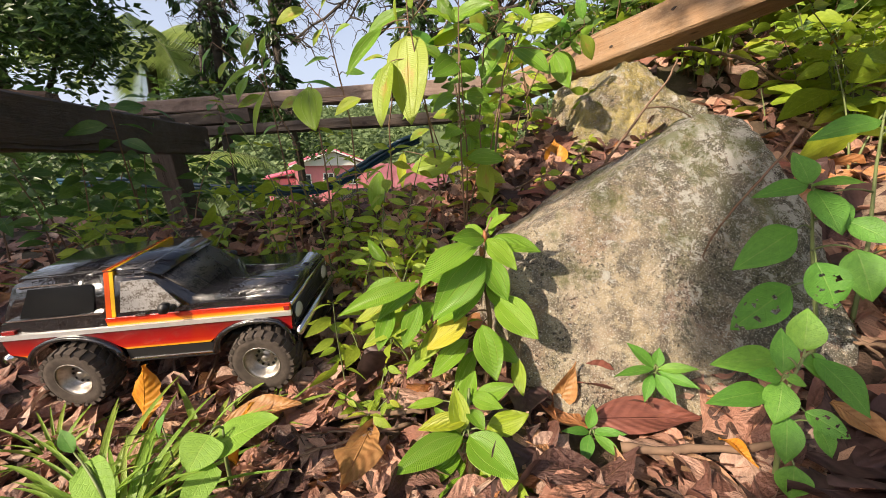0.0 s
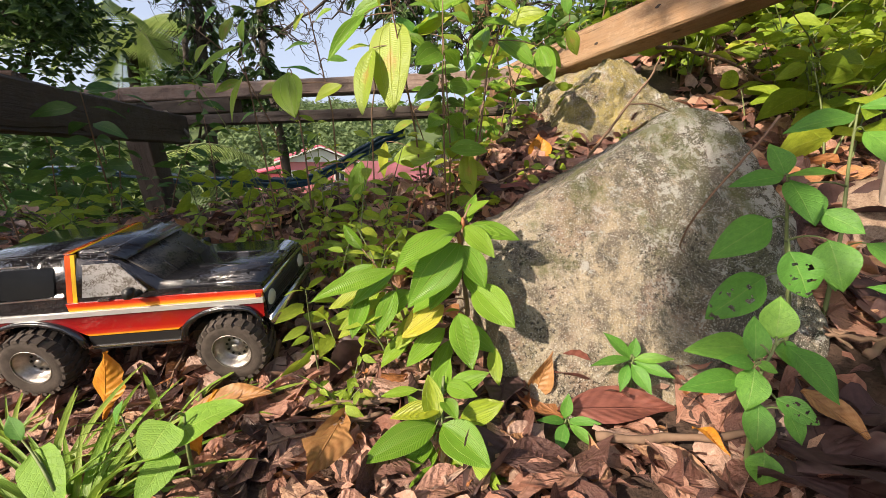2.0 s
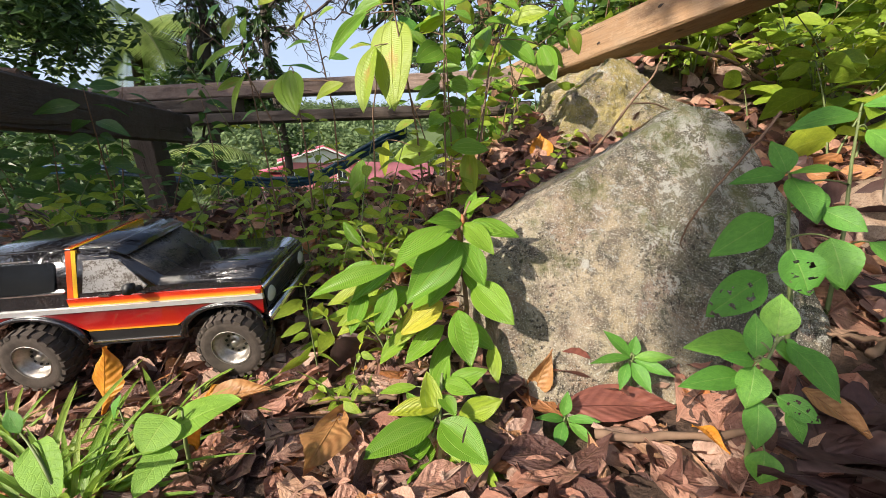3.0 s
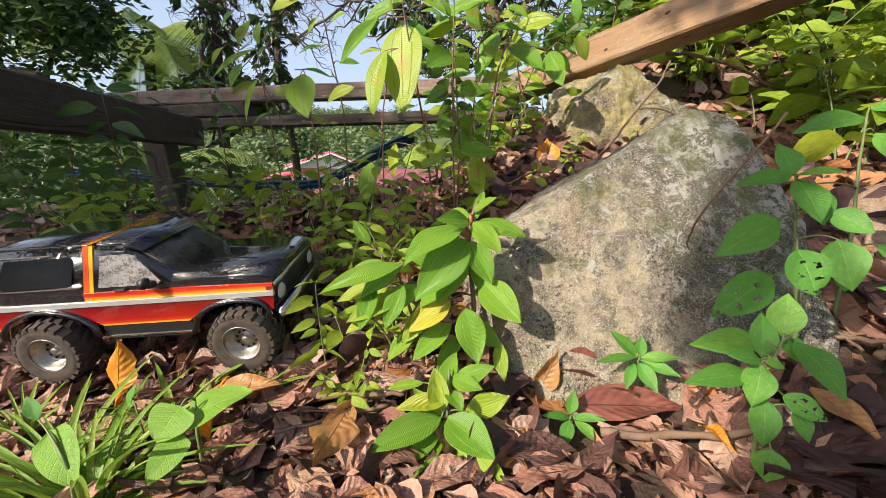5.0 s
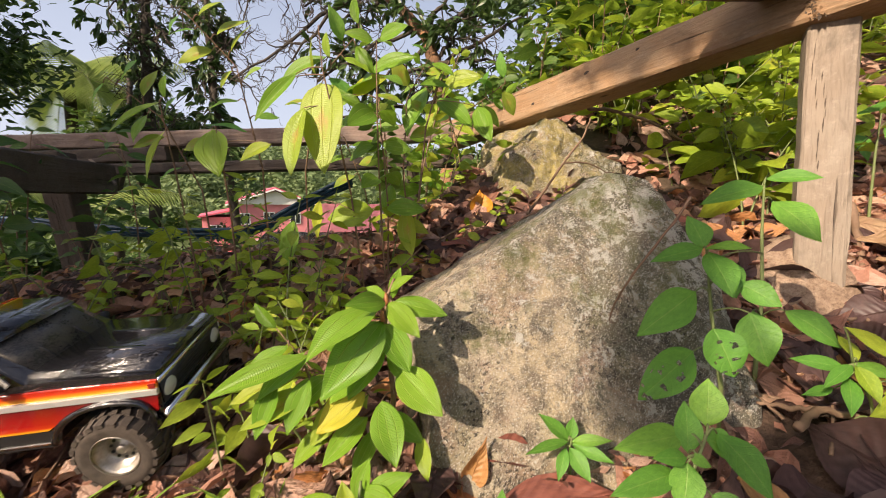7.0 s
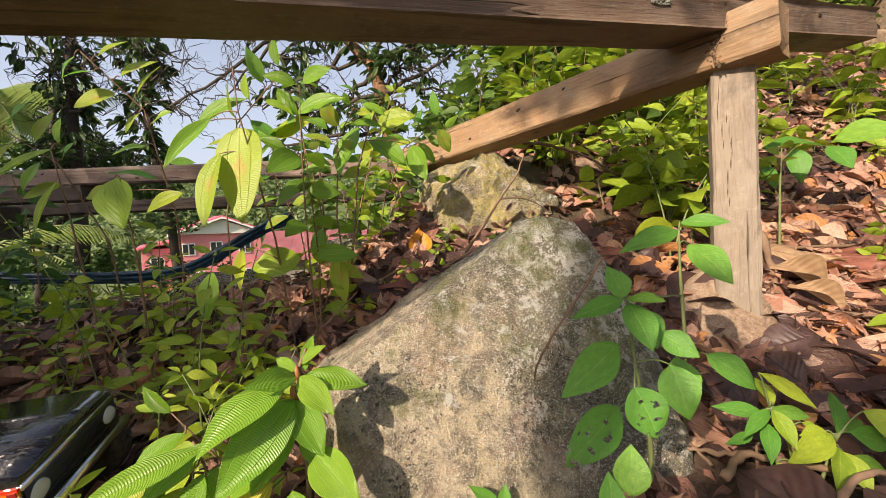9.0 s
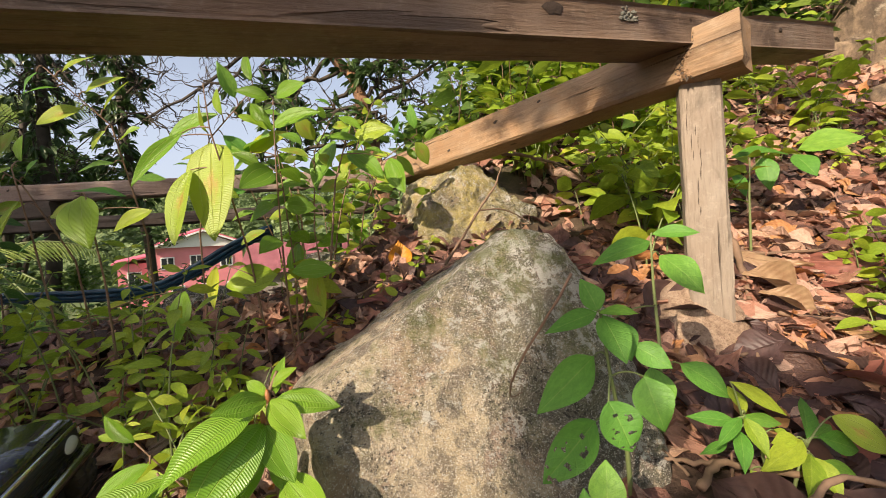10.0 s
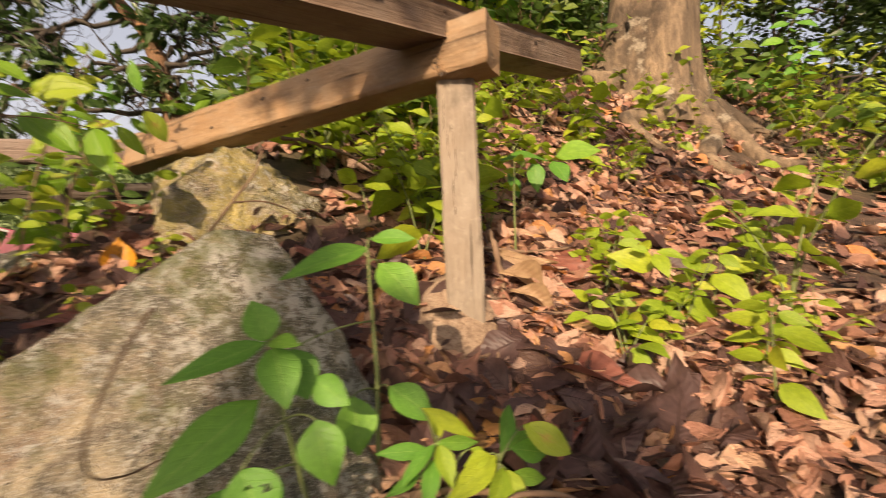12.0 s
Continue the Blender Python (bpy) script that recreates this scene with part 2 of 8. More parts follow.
def rock_material(name, warm, pale, dark, crusted=1.0):
    """Granite: mottled body, dark crust and pale lichen on the weathered upper right, moss on top, fine speckle all over."""
    k = Kit(name, 0.88)
    c = k.coord("Object")
    xyz = k.node("ShaderNodeSeparateXYZ", Vector=c)
    x, z = xyz.outputs[0], xyz.outputs[2]
    big = k.noise(c, 6.0, 6, 0.65)
    mid = k.noise(c, 30.0, 6, 0.72)
    fine = k.noise(c, 170.0, 5, 0.75)
    tiny = k.noise(c, 420.0, 3, 0.7)
    col = k.mix(k.ramp(big, (0.36, 0.0), (0.62, 1.0)), warm, pale)
    pink = k.noise(k.scaled(c, (1.0, 1.0, 0.6)), 13.0, 5, 0.65)
    col = k.mix(k.ramp(pink, (0.50, 0.0), (0.60, 0.6)), col, (0.30, 0.17, 0.12))
    col = k.mix(k.ramp(mid, (0.46, 0.0), (0.57, 0.85)), col, dark)
    crust = k.math("ADD", k.noise(c, 9.0, 7, 0.75), k.math("ADD", k.math("MULTIPLY", x, 1.0 * crusted), k.math("MULTIPLY", z, 0.40 * crusted)))
    thick = k.ramp(crust, (0.46, 0.0), (0.60, 1.0))
    col = k.mix(k.math("MULTIPLY", thick, 0.8), col, k.mix(mid, (0.17, 0.165, 0.13), (0.07, 0.07, 0.055)))
    # cream and rosy blotches, a thin green film
    blot = k.noise(c, 21.0, 7, 0.78, 0.3)
    col = k.mix(k.ramp(blot, (0.52, 0.0), (0.58, 0.65)), col, (0.60, 0.50, 0.37))
    col = k.mix(k.ramp(k.noise(c, 17.0, 6, 0.7), (0.56, 0.0), (0.64, 0.55)), col, (0.38, 0.25, 0.20))
    film = k.noise(k.scaled(c, (1.0, 1.0, 0.5)), 7.5, 6, 0.7)
    col = k.mix(k.ramp(film, (0.52, 0.0), (0.68, 0.45)), col, (0.27, 0.28, 0.12))
    # dark pores and bright crystals
    pitted = k.math("ADD", fine, k.math("MULTIPLY", k.math("SUBTRACT", k.noise(c, 8.0, 4, 0.6), 0.5), 0.5))
    col = k.mix(k.ramp(pitted, (0.57, 0.0), (0.63, 0.9)), col, (0.045, 0.038, 0.03))
    col = k.mix(k.ramp(tiny, (0.56, 0.0), (0.63, 0.9)), col, (0.78, 0.74, 0.64))
    dots = k.math("ADD", k.cells(c, 150.0), k.math("MULTIPLY", k.math("SUBTRACT", mid, 0.5), 0.9))
    col = k.mix(k.ramp(dots, (0.05, 0.9), (0.15, 0.0)), col, (0.74, 0.71, 0.63))
    # pale lichen in ragged rounded patches
    reach = k.math("ADD", k.math("MULTIPLY", z, 0.25), k.math("MULTIPLY", x, 0.20))
    li = k.math("ADD", k.noise(c, 34.0, 6, 0.8, 0.4), reach)
    col = k.mix(k.math("MULTIPLY", k.ramp(li, (0.59, 0.0), (0.63, 1.0)), 0.9), col, (0.62, 0.61, 0.55))
    sp = k.math("ADD", k.cells(c, 85.0), k.math("MULTIPLY", k.math("SUBTRACT", fine, 0.5), 0.5))
    keep = k.ramp(k.math("ADD", k.noise(c, 14.0, 3), reach), (0.52, 0.0), (0.62, 1.0))
    col = k.mix(k.math("MULTIPLY", k.ramp(sp, (0.08, 0.9), (0.20, 0.0)), keep), col, (0.68, 0.68, 0.62))
    moss = k.math("ADD", k.noise(c, 10.0, 7, 0.75), k.math("MULTIPLY", z, 0.50))
    col = k.mix(k.ramp(moss, (0.60, 0.0), (0.72, 0.75)), col, k.mix(fine, (0.08, 0.10, 0.02), (0.20, 0.22, 0.05)))
    h = k.math("ADD", k.math("MULTIPLY", mid, 1.5), k.math("ADD", k.math("MULTIPLY", fine, 0.9), k.math("MULTIPLY", tiny, 0.3)))
    return k.done(col, 0.9, k.bump(h, 1.0, 0.014))


ROCK = rock_material("lichen_granite", (0.57, 0.46, 0.30), (0.62, 0.54, 0.39), (0.20, 0.165, 0.125))
ROCK_WARM = rock_material("ochre_granite", (0.55, 0.44, 0.14), (0.62, 0.52, 0.20), (0.33, 0.27, 0.09), 0.05)
ROCK_SHADED = rock_material("shaded_mossy_granite", (0.17, 0.15, 0.11), (0.21, 0.19, 0.14), (0.08, 0.075, 0.06), 0.4)
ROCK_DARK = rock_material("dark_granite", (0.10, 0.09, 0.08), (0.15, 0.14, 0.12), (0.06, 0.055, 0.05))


def timber_material(name, low, high, grey):
    k = Kit(name, 0.75)
    c = k.coord("Object")
    grain = k.noise(k.scaled(c, (2.2, 46.0, 46.0)), 1.0, 6, 0.62, 0.6)
    fine = k.noise(k.scaled(c, (16.0, 170.0, 170.0)), 1.0, 5, 0.65, 0.3)
    wear = k.noise(c, 7.0, 5, 0.65)
    knots = k.cells(k.scaled(c, (5.0, 17.0, 17.0)), 1.0)
    col = k.mix(k.ramp(grain, (0.22, 0.0), (0.78, 1.0)), low, high)
    col = k.mix(k.ramp(wear, (0.40, 0.0), (0.70, 0.9)), col, grey)
    stain = k.noise(k.scaled(c, (5.0, 11.0, 11.0)), 1.0, 7, 0.7, 0.4)
    col = k.mix(k.ramp(stain, (0.53, 0.0), (0.66, 0.65)), col, tuple(x * 0.55 for x in low))
    col = k.mix(k.ramp(k.noise(c, 55.0, 5, 0.7), (0.54, 0.0), (0.70, 0.45)), col, tuple(min(x * 1.35, 1.0) for x in grey))
    col = k.mix(k.ramp(fine, (0.52, 0.0), (0.74, 0.34)), col, (0.05, 0.032, 0.02))
    col = k.mix(k.ramp(knots, (0.03, 0.9), (0.09, 0.0)), col, (0.07, 0.04, 0.022))
    crack = k.ramp(k.noise(k.scaled(c, (1.3, 30.0, 30.0)), 1.0, 3, 0.5, 0.4), (0.635, 0.0), (0.66, 1.0))
    col = k.mix(k.math("MULTIPLY", crack, 0.55), col, (0.04, 0.025, 0.015))
    h = k.math("SUBTRACT", k.math("ADD", grain, k.math("MULTIPLY", fine, 0.5)), crack)
    return k.done(col, k.ramp(grain, (0.3, 0.62), (0.7, 0.85)), k.bump(h, 0.9, 0.006))


TIMBER = timber_material("weathered_timber", (0.19, 0.105, 0.050), (0.37, 0.225, 0.115), (0.29, 0.21, 0.135))
TIMBER_BROWN = timber_material("brown_timber", (0.075, 0.045, 0.028), (0.20, 0.13, 0.085), (0.19, 0.14, 0.105))
TIMBER_GREY = timber_material("grey_timber", (0.175, 0.135, 0.10), (0.33, 0.262, 0.198), (0.30, 0.252, 0.20))
# colour darkened to stand for the fence corner's shade; cracks use it too
TIMBER_DARK = timber_material("shade_dark_timber", (0.040, 0.027, 0.019), (0.085, 0.058, 0.04), (0.09, 0.07, 0.055))


def plain(name, color, rough=0.5, metal=0.0, vary=0.25, scale=20.0, spec=0.5, coat=0.0, bump=0.15):
    k = Kit(name, rough, metal, spec)
    c = k.coord("Object")
    n = k.noise(c, scale, 5, 0.6)
    col = k.mix(k.ramp(n, (0.3, 0.0), (0.75, vary)), color, tuple(x * 0.45 for x in color))
    k.b.inputs["Coat Weight"].default_value = coat
    k.b.inputs["Coat Roughness"].default_value = 0.06
    return k.done(col, k.math("ADD", k.math("MULTIPLY", n, 0.2), max(rough - 0.1, 0.02)), k.bump(k.noise(c, scale * 8, 3), bump, 0.001))


STEM = plain("green_stem", (0.16, 0.20, 0.07), 0.6)
STEM_RED = plain("brown_stem", (0.20, 0.12, 0.07), 0.65)
def bark_material(name, pale, dark):
    k = Kit(name, 0.9)
    c = k.coord("Object")
    run = k.noise(k.scaled(c, (1.0, 1.0, 0.22)), 16.0, 7, 0.7, 0.5)
    big = k.noise(c, 2.6, 5, 0.65)
    fine = k.noise(c, 90.0, 4, 0.7)
    col = k.mix(k.ramp(run, (0.36, 0.0), (0.62, 1.0)), dark, pale)
    col = k.mix(k.ramp(big, (0.46, 0.0), (0.60, 0.8)), col, tuple(x * 0.5 for x in dark))
    col = k.mix(k.ramp(k.noise(c, 5.5, 6, 0.7), (0.58, 0.0), (0.66, 0.7)), col, (0.42, 0.36, 0.27))
    col = k.mix(k.ramp(fine, (0.5, 0.0), (0.75, 0.6)), col, (0.05, 0.035, 0.025))
    h = k.math("ADD", k.math("MULTIPLY", run, 2.0), k.math("ADD", big, k.math("MULTIPLY", fine, 0.3)))
    return k.done(col, 0.9, k.bump(h, 0.9, 0.02))


BARK_BIG = bark_material("flaky_pale_bark", (0.31, 0.22, 0.14), (0.10, 0.07, 0.048))
BARK_RED = bark_material("reddish_bark", (0.40, 0.21, 0.10), (0.16, 0.09, 0.055))
BARK_DARK = plain("dark_bark", (0.07, 0.055, 0.04), 0.85, vary=0.8, scale=9.0, bump=0.8)
TWIG = plain("dry_twig", (0.24, 0.15, 0.095), 0.8, vary=0.8, scale=40.0)


# ---- mesh kit ----
def link(name, mesh, mat=None, parent=None, label=""):
    ob = new(name, mesh)
    if mat is not None and not mesh.materials:
        mesh.materials.append(mat)
    if parent is not None:
        ob.parent = parent
    if label:
        ob["label"] = label
    return ob


def part(name, bm, mat, parent=None, label="", smooth=True):
    mesh = bpy.data.meshes.new(name)
    for f in bm.faces:
        f.smooth = smooth
    bm.to_mesh(mesh)
    bm.free()
    return link(name, mesh, mat, parent, label)


def thing(name, place, label, category, group="", kind=""):
    ob = new(name)
    ob.empty_display_size = 0.05
    ob.location = place
    return tagged(ob, label, category, group, kind)


def raw_mesh(name, verts, faces, uvs=None, smooth=True):
    mesh = bpy.data.meshes.new(name)
    mesh.from_pydata([tuple(v) for v in verts], [], faces)
    if uvs is not None:
        layer = mesh.uv_layers.new(name="UVMap")
        idx = np.empty(len(mesh.loops), dtype=np.int32)
        mesh.loops.foreach_get("vertex_index", idx)
        layer.data.foreach_set("uv", np.asarray(uvs, dtype=np.float32)[idx].ravel())
    if smooth:
        mesh.shade_smooth()
    return mesh


def tube(points, radii, sides=6, cap=True):
    """A bent, tapering tube as verts and faces."""
    pts = [Vector(p) for p in points]
    verts, faces = [], []
    side = None
    for i, p in enumerate(pts):
        d = (pts[min(i + 1, len(pts) - 1)] - pts[max(i - 1, 0)]).normalized()
        if side is None:
            side = d.orthogonal().normalized()
        side = (side - d * side.dot(d)).normalized()
        up = d.cross(side)
        r = radii[i] if isinstance(radii, (list, tuple)) else radii
        for k in range(sides):
            a = 2 * math.pi * k / sides
            verts.append(p + (side * math.cos(a) + up * math.sin(a)) * r)
    n = len(pts)
    for i in range(n - 1):
        for k in range(sides):
            a, b = i * sides + k, i * sides + (k + 1) % sides
            faces.append((a, b, b + sides, a + sides))
    if cap:
        faces.append(tuple(range(sides))[::-1])
        faces.append(tuple(range((n - 1) * sides, n * sides)))
    return verts, faces


def tubes_mesh(name, many):
    verts, faces = [], []
    for v, f in many:
        o = len(verts)
        verts += v
        faces += [tuple(i + o for i in q) for q in f]
    return raw_mesh(name, verts, faces)


def bend(a, b, sag=0.0, n=6, wob=0.0, rng=random):
    """Points from a to b with a sideways bow."""
    a, b = Vector(a), Vector(b)
    out = []
    for i in range(n + 1):
        s = i / n
        p = a.lerp(b, s)
        p.z += sag * 4 * s * (1 - s)
        if 0 < i < n and wob:
            p += Vector((rng.uniform(-wob, wob), rng.uniform(-wob, wob), rng.uniform(-wob, wob)))
        out.append(p)
    return out


def leaf_arrays(w=0.5, n=8, m=4, peak=0.42, tipp=1.0, fold=0.25, droop=0.18, wave=0.0, curl=0.0, seed=0, ragged=0.0):
    """A leaf one long along +X, facing +Z: verts, faces, uvs. peak: where it is widest."""
    rng = random.Random(seed)
    ph = rng.uniform(0, 6)
    verts, uvs, faces = [], [], []
    for i in range(n + 1):
        u = i / n
        g = math.log(0.5) / math.log(peak)
        f = math.sin(math.pi * min(u ** g, 1.0)) ** tipp if 0 < u < 1 else 0.0
        f = max(f, 0.012)
        if ragged:
            f *= 1 - ragged * rng.random()
        for j in range(m + 1):
            v = 2 * j / m - 1
            y = v * f * w / 2
            z = fold * abs(y) - droop * u * u + wave * math.sin(7 * u + ph + 2.5 * v) * abs(v) * w * 0.25
            x = u * (1 - 0.25 * droop * u)
            if curl:
                a = curl * v * f
                y, z = math.sin(a) / curl * f * w / 2 if abs(curl) > 1e-6 else y, z + (1 - math.cos(a)) / abs(curl) * f * w / 2 * (1 if curl > 0 else -1)
            verts.append((x, y, z))
            uvs.append((u, (v + 1) / 2))
    for i in range(n):
        for j in range(m):
            a = i * (m + 1) + j
            faces.append((a, a + m + 1, a + m + 2, a + 1))
    return verts, faces, uvs


def leaf_mesh(name, mat, **kw):
    mesh = raw_mesh(name, *leaf_arrays(**kw))
    mesh.materials.append(mat)
    return mesh


def leaf_pose(base, tip, width, facing, mesh_w):
    """The matrix that lays a leaf mesh from base to tip, as wide as given, its upper side towards facing."""
    base, tip = Vector(base), Vector(tip)
    d = tip - base
    L = max(d.length, 1e-5)
    x = d / L
    z = Vector(facing)
    z = (z - x * z.dot(x))
    z = z.normalized() if z.length > 1e-4 else x.orthogonal().normalized()
    y = z.cross(x)
    s = width / mesh_w
    m = Matrix((x * L, y * s, z * (0.5 * (L + s)))).transposed().to_4x4()
    m.translation = base
    return m


def add_leaf(plant, mesh, base, tip, width, facing=(-0.25, -0.6, 0.75), mesh_w=0.5, label="", name="leaf"):
    ob = link(name, mesh, None, plant, label)
    m = leaf_pose(base, tip, width, facing, mesh_w)
    m.translation = m.translation - plant.location
    ob.matrix_basis = m
    return ob


def smoothstep(a, b, x):
    t = min(max((x - a) / (b - a), 0.0), 1.0)
    return t * t * (3 - 2 * t)


# ---- ground ----
def near_ground(x, y):
    x = min(max(x, -1.6), 2.6)
    y = min(max(y, 0.2), 1.6 - 0.36 * smoothstep(0.32, 0.0, x))
    dip = 0.045 * math.exp(-((x - 0.25) ** 2 + (y - 0.45) ** 2) / 0.08) + 0.045 * math.exp(-((x - 0.92) ** 2 + (y - 0.56) ** 2) / 0.07) + -0.035 * math.exp(-((x - 0.93) ** 2 + (y - 0.89) ** 2) / 0.03) + 0.012 * math.exp(-((x + 0.35) ** 2 + (y - 0.82) ** 2) / 0.05)
    return -dip + 0.081 + 0.116 * x - 0.205 * y - 0.008 * x * x + 0.024 * x * y + 0.327 * y * y


def ground_z(x, y):
    """Height of the bank: a leafy slope that climbs to the right and drops to a valley behind the rails."""
    z = near_ground(x, y)
    r = math.hypot(x, y)
    if y > 1.38 or x > 2.6:
        hill = smoothstep(0.15, 0.75 + 0.5 * max(y - 1.9, 0), x - 0.12 * max(y - 1.6, 0))
        up = 0.80 * max(y - 1.6, 0) + 0.16 * max(x - 2.6, 0)
        if up > 2.0:
            up = 2.0 + 0.55 * (up - 2.0)
        if up > 9.0:
            up = 9.0 + 0.1 * (up - 9.0)
        lo = 0.04
        drop = max(y - 2.0, 0)
        lo -= 6.2 * (1 - math.exp(-drop / 9.0))
        far = max(y - 62.0, 0)
        lo += 34.0 * (1 - math.exp(-far / 120.0))
        t = smoothstep(1.38, 2.0, y)
        low = z * (1 - t) + lo * t
        z = low * (1 - hill) + (z + up) * hill
    if x < -1.6:
        z += 0.05 * min(-1.6 - x, 6) * (1 if y < 2.4 else 0.2)
    if y < 0.2:
        z -= 0.10 * min(0.2 - y, 30)
    if r < 12:
        z += 0.018 * noise.noise((x * 3.1, y * 3.1, 0.3)) + 0.008 * noise.noise((x * 11.0, y * 11.0, 1.3))
    elif r > 40:
        z += 1.5 * noise.noise((x * 0.02, y * 0.02, 4.0))
    return z


def make_ground():
    def axis(lo, hi, fine_lo, fine_hi, step):
        a = list(np.arange(fine_lo, fine_hi + 1e-6, step))
        g, v = step, fine_hi
        while v < hi:
            g *= 1.22
            v += g
            a.append(v)
        g, v, left = step, fine_lo, []
        while v > lo:
            g *= 1.22
            v -= g
            left.append(v)
        return left[::-1] + a
    xs = axis(-700, 700, -1.8, 2.8, 0.035)
    ys = axis(-300, 1400, 0.1, 2.6, 0.035)
    verts = [(x, y, ground_z(x, y)) for y in ys for x in xs]
    w = len(xs)
    faces = [(j * w + i, j * w + i + 1, (j + 1) * w + i + 1, (j + 1) * w + i) for j in range(len(ys) - 1) for i in range(w - 1)]
    ob = link("ground", raw_mesh("ground", verts, faces), SOIL)
    return tagged(ob, "dark brown leaf-mould soil bank falling to a green valley", "ground", kind="structure")


make_ground()


# ---- rocks ----
def boulder(name, mat, centre, shape, label, seed, rough=0.012, levels=5, parent=None):
    """A faceted stone: a sphere cut by planes (normal, distance) and roughened."""
    bm = bmesh.new()
    bmesh.ops.create_icosphere(bm, subdivisions=levels, radius=1.0)
    off = Vector((seed * 3.7, seed * 1.3, seed * 2.1))
    planes = [(Vector(n).normalized(), d) for n, d in shape]
    for v in bm.verts:
        d = v.co.normalized()
        best = 9.0
        for n, dist in planes:
            c = d.dot(n)
            if c > 1e-3:
                best = min(best, dist / c)
        p = d * best
        # soften the edges between planes
        soft = 0.0
        acc = 0.0
        for n, dist in planes:
            c = d.dot(n)
            if c > 1e-3:
                wgt = math.exp(-(dist / c - best) / 0.012)
                soft += wgt
                acc += wgt * 1.0
        p *= 1 - 0.010 * max(soft - 1, 0)
        q = p * 9 + off
        p += d * (rough * noise.fractal(q, 0.9, 2.1, 5) + rough * 0.35 * noise.fractal(q * 5, 0.8, 2.0, 3))
        v.co = p
    ob = part(name, bm, mat)
    ob.location = centre
    return tagged(ob, label, "rock")


# the large stone: its face leans back, its crest runs up to the right
boulder("rock", ROCK, (0.31, 0.80, 0.16), [
    ((0.0, -0.853, 0.523), 0.176),
    ((-0.55, 0.10, 0.83), 0.213),
    ((0.62, -0.42, 0.30), 0.308),
    ((0.86, 0.05, 0.46), 0.308),
    ((0.30, 0.2, 0.93), 0.346),
    ((-0.93, -0.30, 0.0), 0.276),
    ((-0.8, 0.6, 0.2), 0.30), ((0.2, 1, 0.1), 0.18), ((0.8, 0.6, 0.1), 0.28), ((0, 0, -1), 0.22), ((-0.35, -0.55, 0.76), 0.272),
], "large pale granite rock with grey lichen half buried in the slope", 1, 0.014, 6)
boulder("rock", ROCK_WARM, (0.53, 1.47, 0.50), [
    ((0.1, -0.9, 0.42), 0.13), ((-0.6, -0.25, 0.75), 0.19), ((0.55, -0.2, 0.8), 0.165), ((0, 0.1, 1), 0.19), ((-0.9, -0.15, 0.25), 0.205), ((0.95, -0.1, 0.3), 0.205), ((0, 1, 0), 0.2), ((0, 0, -1), 0.3),
], "ochre granite rock under the timber rail", 2, 0.024, 6)
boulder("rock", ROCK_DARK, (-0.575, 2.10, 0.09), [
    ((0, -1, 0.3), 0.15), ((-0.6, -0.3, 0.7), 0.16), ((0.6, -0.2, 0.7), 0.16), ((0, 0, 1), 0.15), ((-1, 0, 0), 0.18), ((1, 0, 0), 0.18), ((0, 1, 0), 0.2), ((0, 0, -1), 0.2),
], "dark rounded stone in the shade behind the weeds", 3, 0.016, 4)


# mossy shaded side of the ochre rock; its shade is put into the colour
boulder("rock", ROCK_SHADED, (0.10, 1.56, 0.20), [
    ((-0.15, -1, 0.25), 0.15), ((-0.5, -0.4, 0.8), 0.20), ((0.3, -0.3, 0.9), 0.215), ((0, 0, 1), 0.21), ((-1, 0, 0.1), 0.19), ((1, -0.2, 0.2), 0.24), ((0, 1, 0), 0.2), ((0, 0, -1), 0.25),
], "mossy grey rock face below the ochre rock, shade put in its colour", 4, 0.016, 5)


# ---- timber rails ----
def beam(name, mat, a, b, height, depth, label, up=(0, 0, 1), hang=0.0, seed=0, group="timber rails"):
    """A worn square timber from a to b; a and b lie on the middle of its lower front edge."""
    a, b = Vector(a), Vector(b)
    x = (b - a).normalized()
    z = Vector(up)
    z = (z - x * z.dot(x)).normalized()
    y = z.cross(x)
    L = (b - a).length
    rng = random.Random(seed)
    bm = bmesh.new()
    n = max(int(L / 0.02), 4)
    ring = []
    c = 0.006
    prof = [(c, 0), (depth * 0.5, -0.001), (depth - c, 0), (depth, c), (depth + 0.001, height * 0.5), (depth, height - c), (depth - c, height), (depth * 0.5, height), (c, height), (0, height - c), (-0.001, height * 0.66), (0, height * 0.33), (0, c)]
    for i in range(n + 1):
        r = []
        for k, (py, pz) in enumerate(prof):
            wob = 0.0035 * noise.noise((i * 0.02 * 5 + seed * 7, k * 1.3, seed)) + 0.0012 * noise.noise((i * 0.9, k * 5.1, seed))
            chip = max(noise.noise((i * 0.11, k * 0.4, seed + 3.3)) - 0.42, 0) * 0.02 if k in (0, 2, 3, 5, 6, 8, 9, 12) else 0
            cy, cz = depth / 2 - py, height / 2 - pz
            l = math.hypot(cy, cz)
            end = 0.004 * rng.uniform(-1, 1) if i in (0, n) else 0
            r.append(bm.verts.new((i * L / n + end, py + cy / l * (chip + wob), pz + cz / l * (chip + wob))))
        ring.append(r)
    m = len(prof)
    for i in range(n):
        for k in range(m):
            bm.faces.new((ring[i][k], ring[i][(k + 1) % m], ring[i + 1][(k + 1) % m], ring[i + 1][k]))
    bm.faces.new(ring[0][::-1])
    bm.faces.new(ring[-1])
    bmesh.ops.recalc_face_normals(bm, faces=bm.faces)
    ob = part(name, bm, mat, smooth=False)
    mm = Matrix((x, y, z)).transposed().to_4x4()
    mm.translation = a
    ob.matrix_world = mm
    return tagged(ob, label, "wooden beam", group)


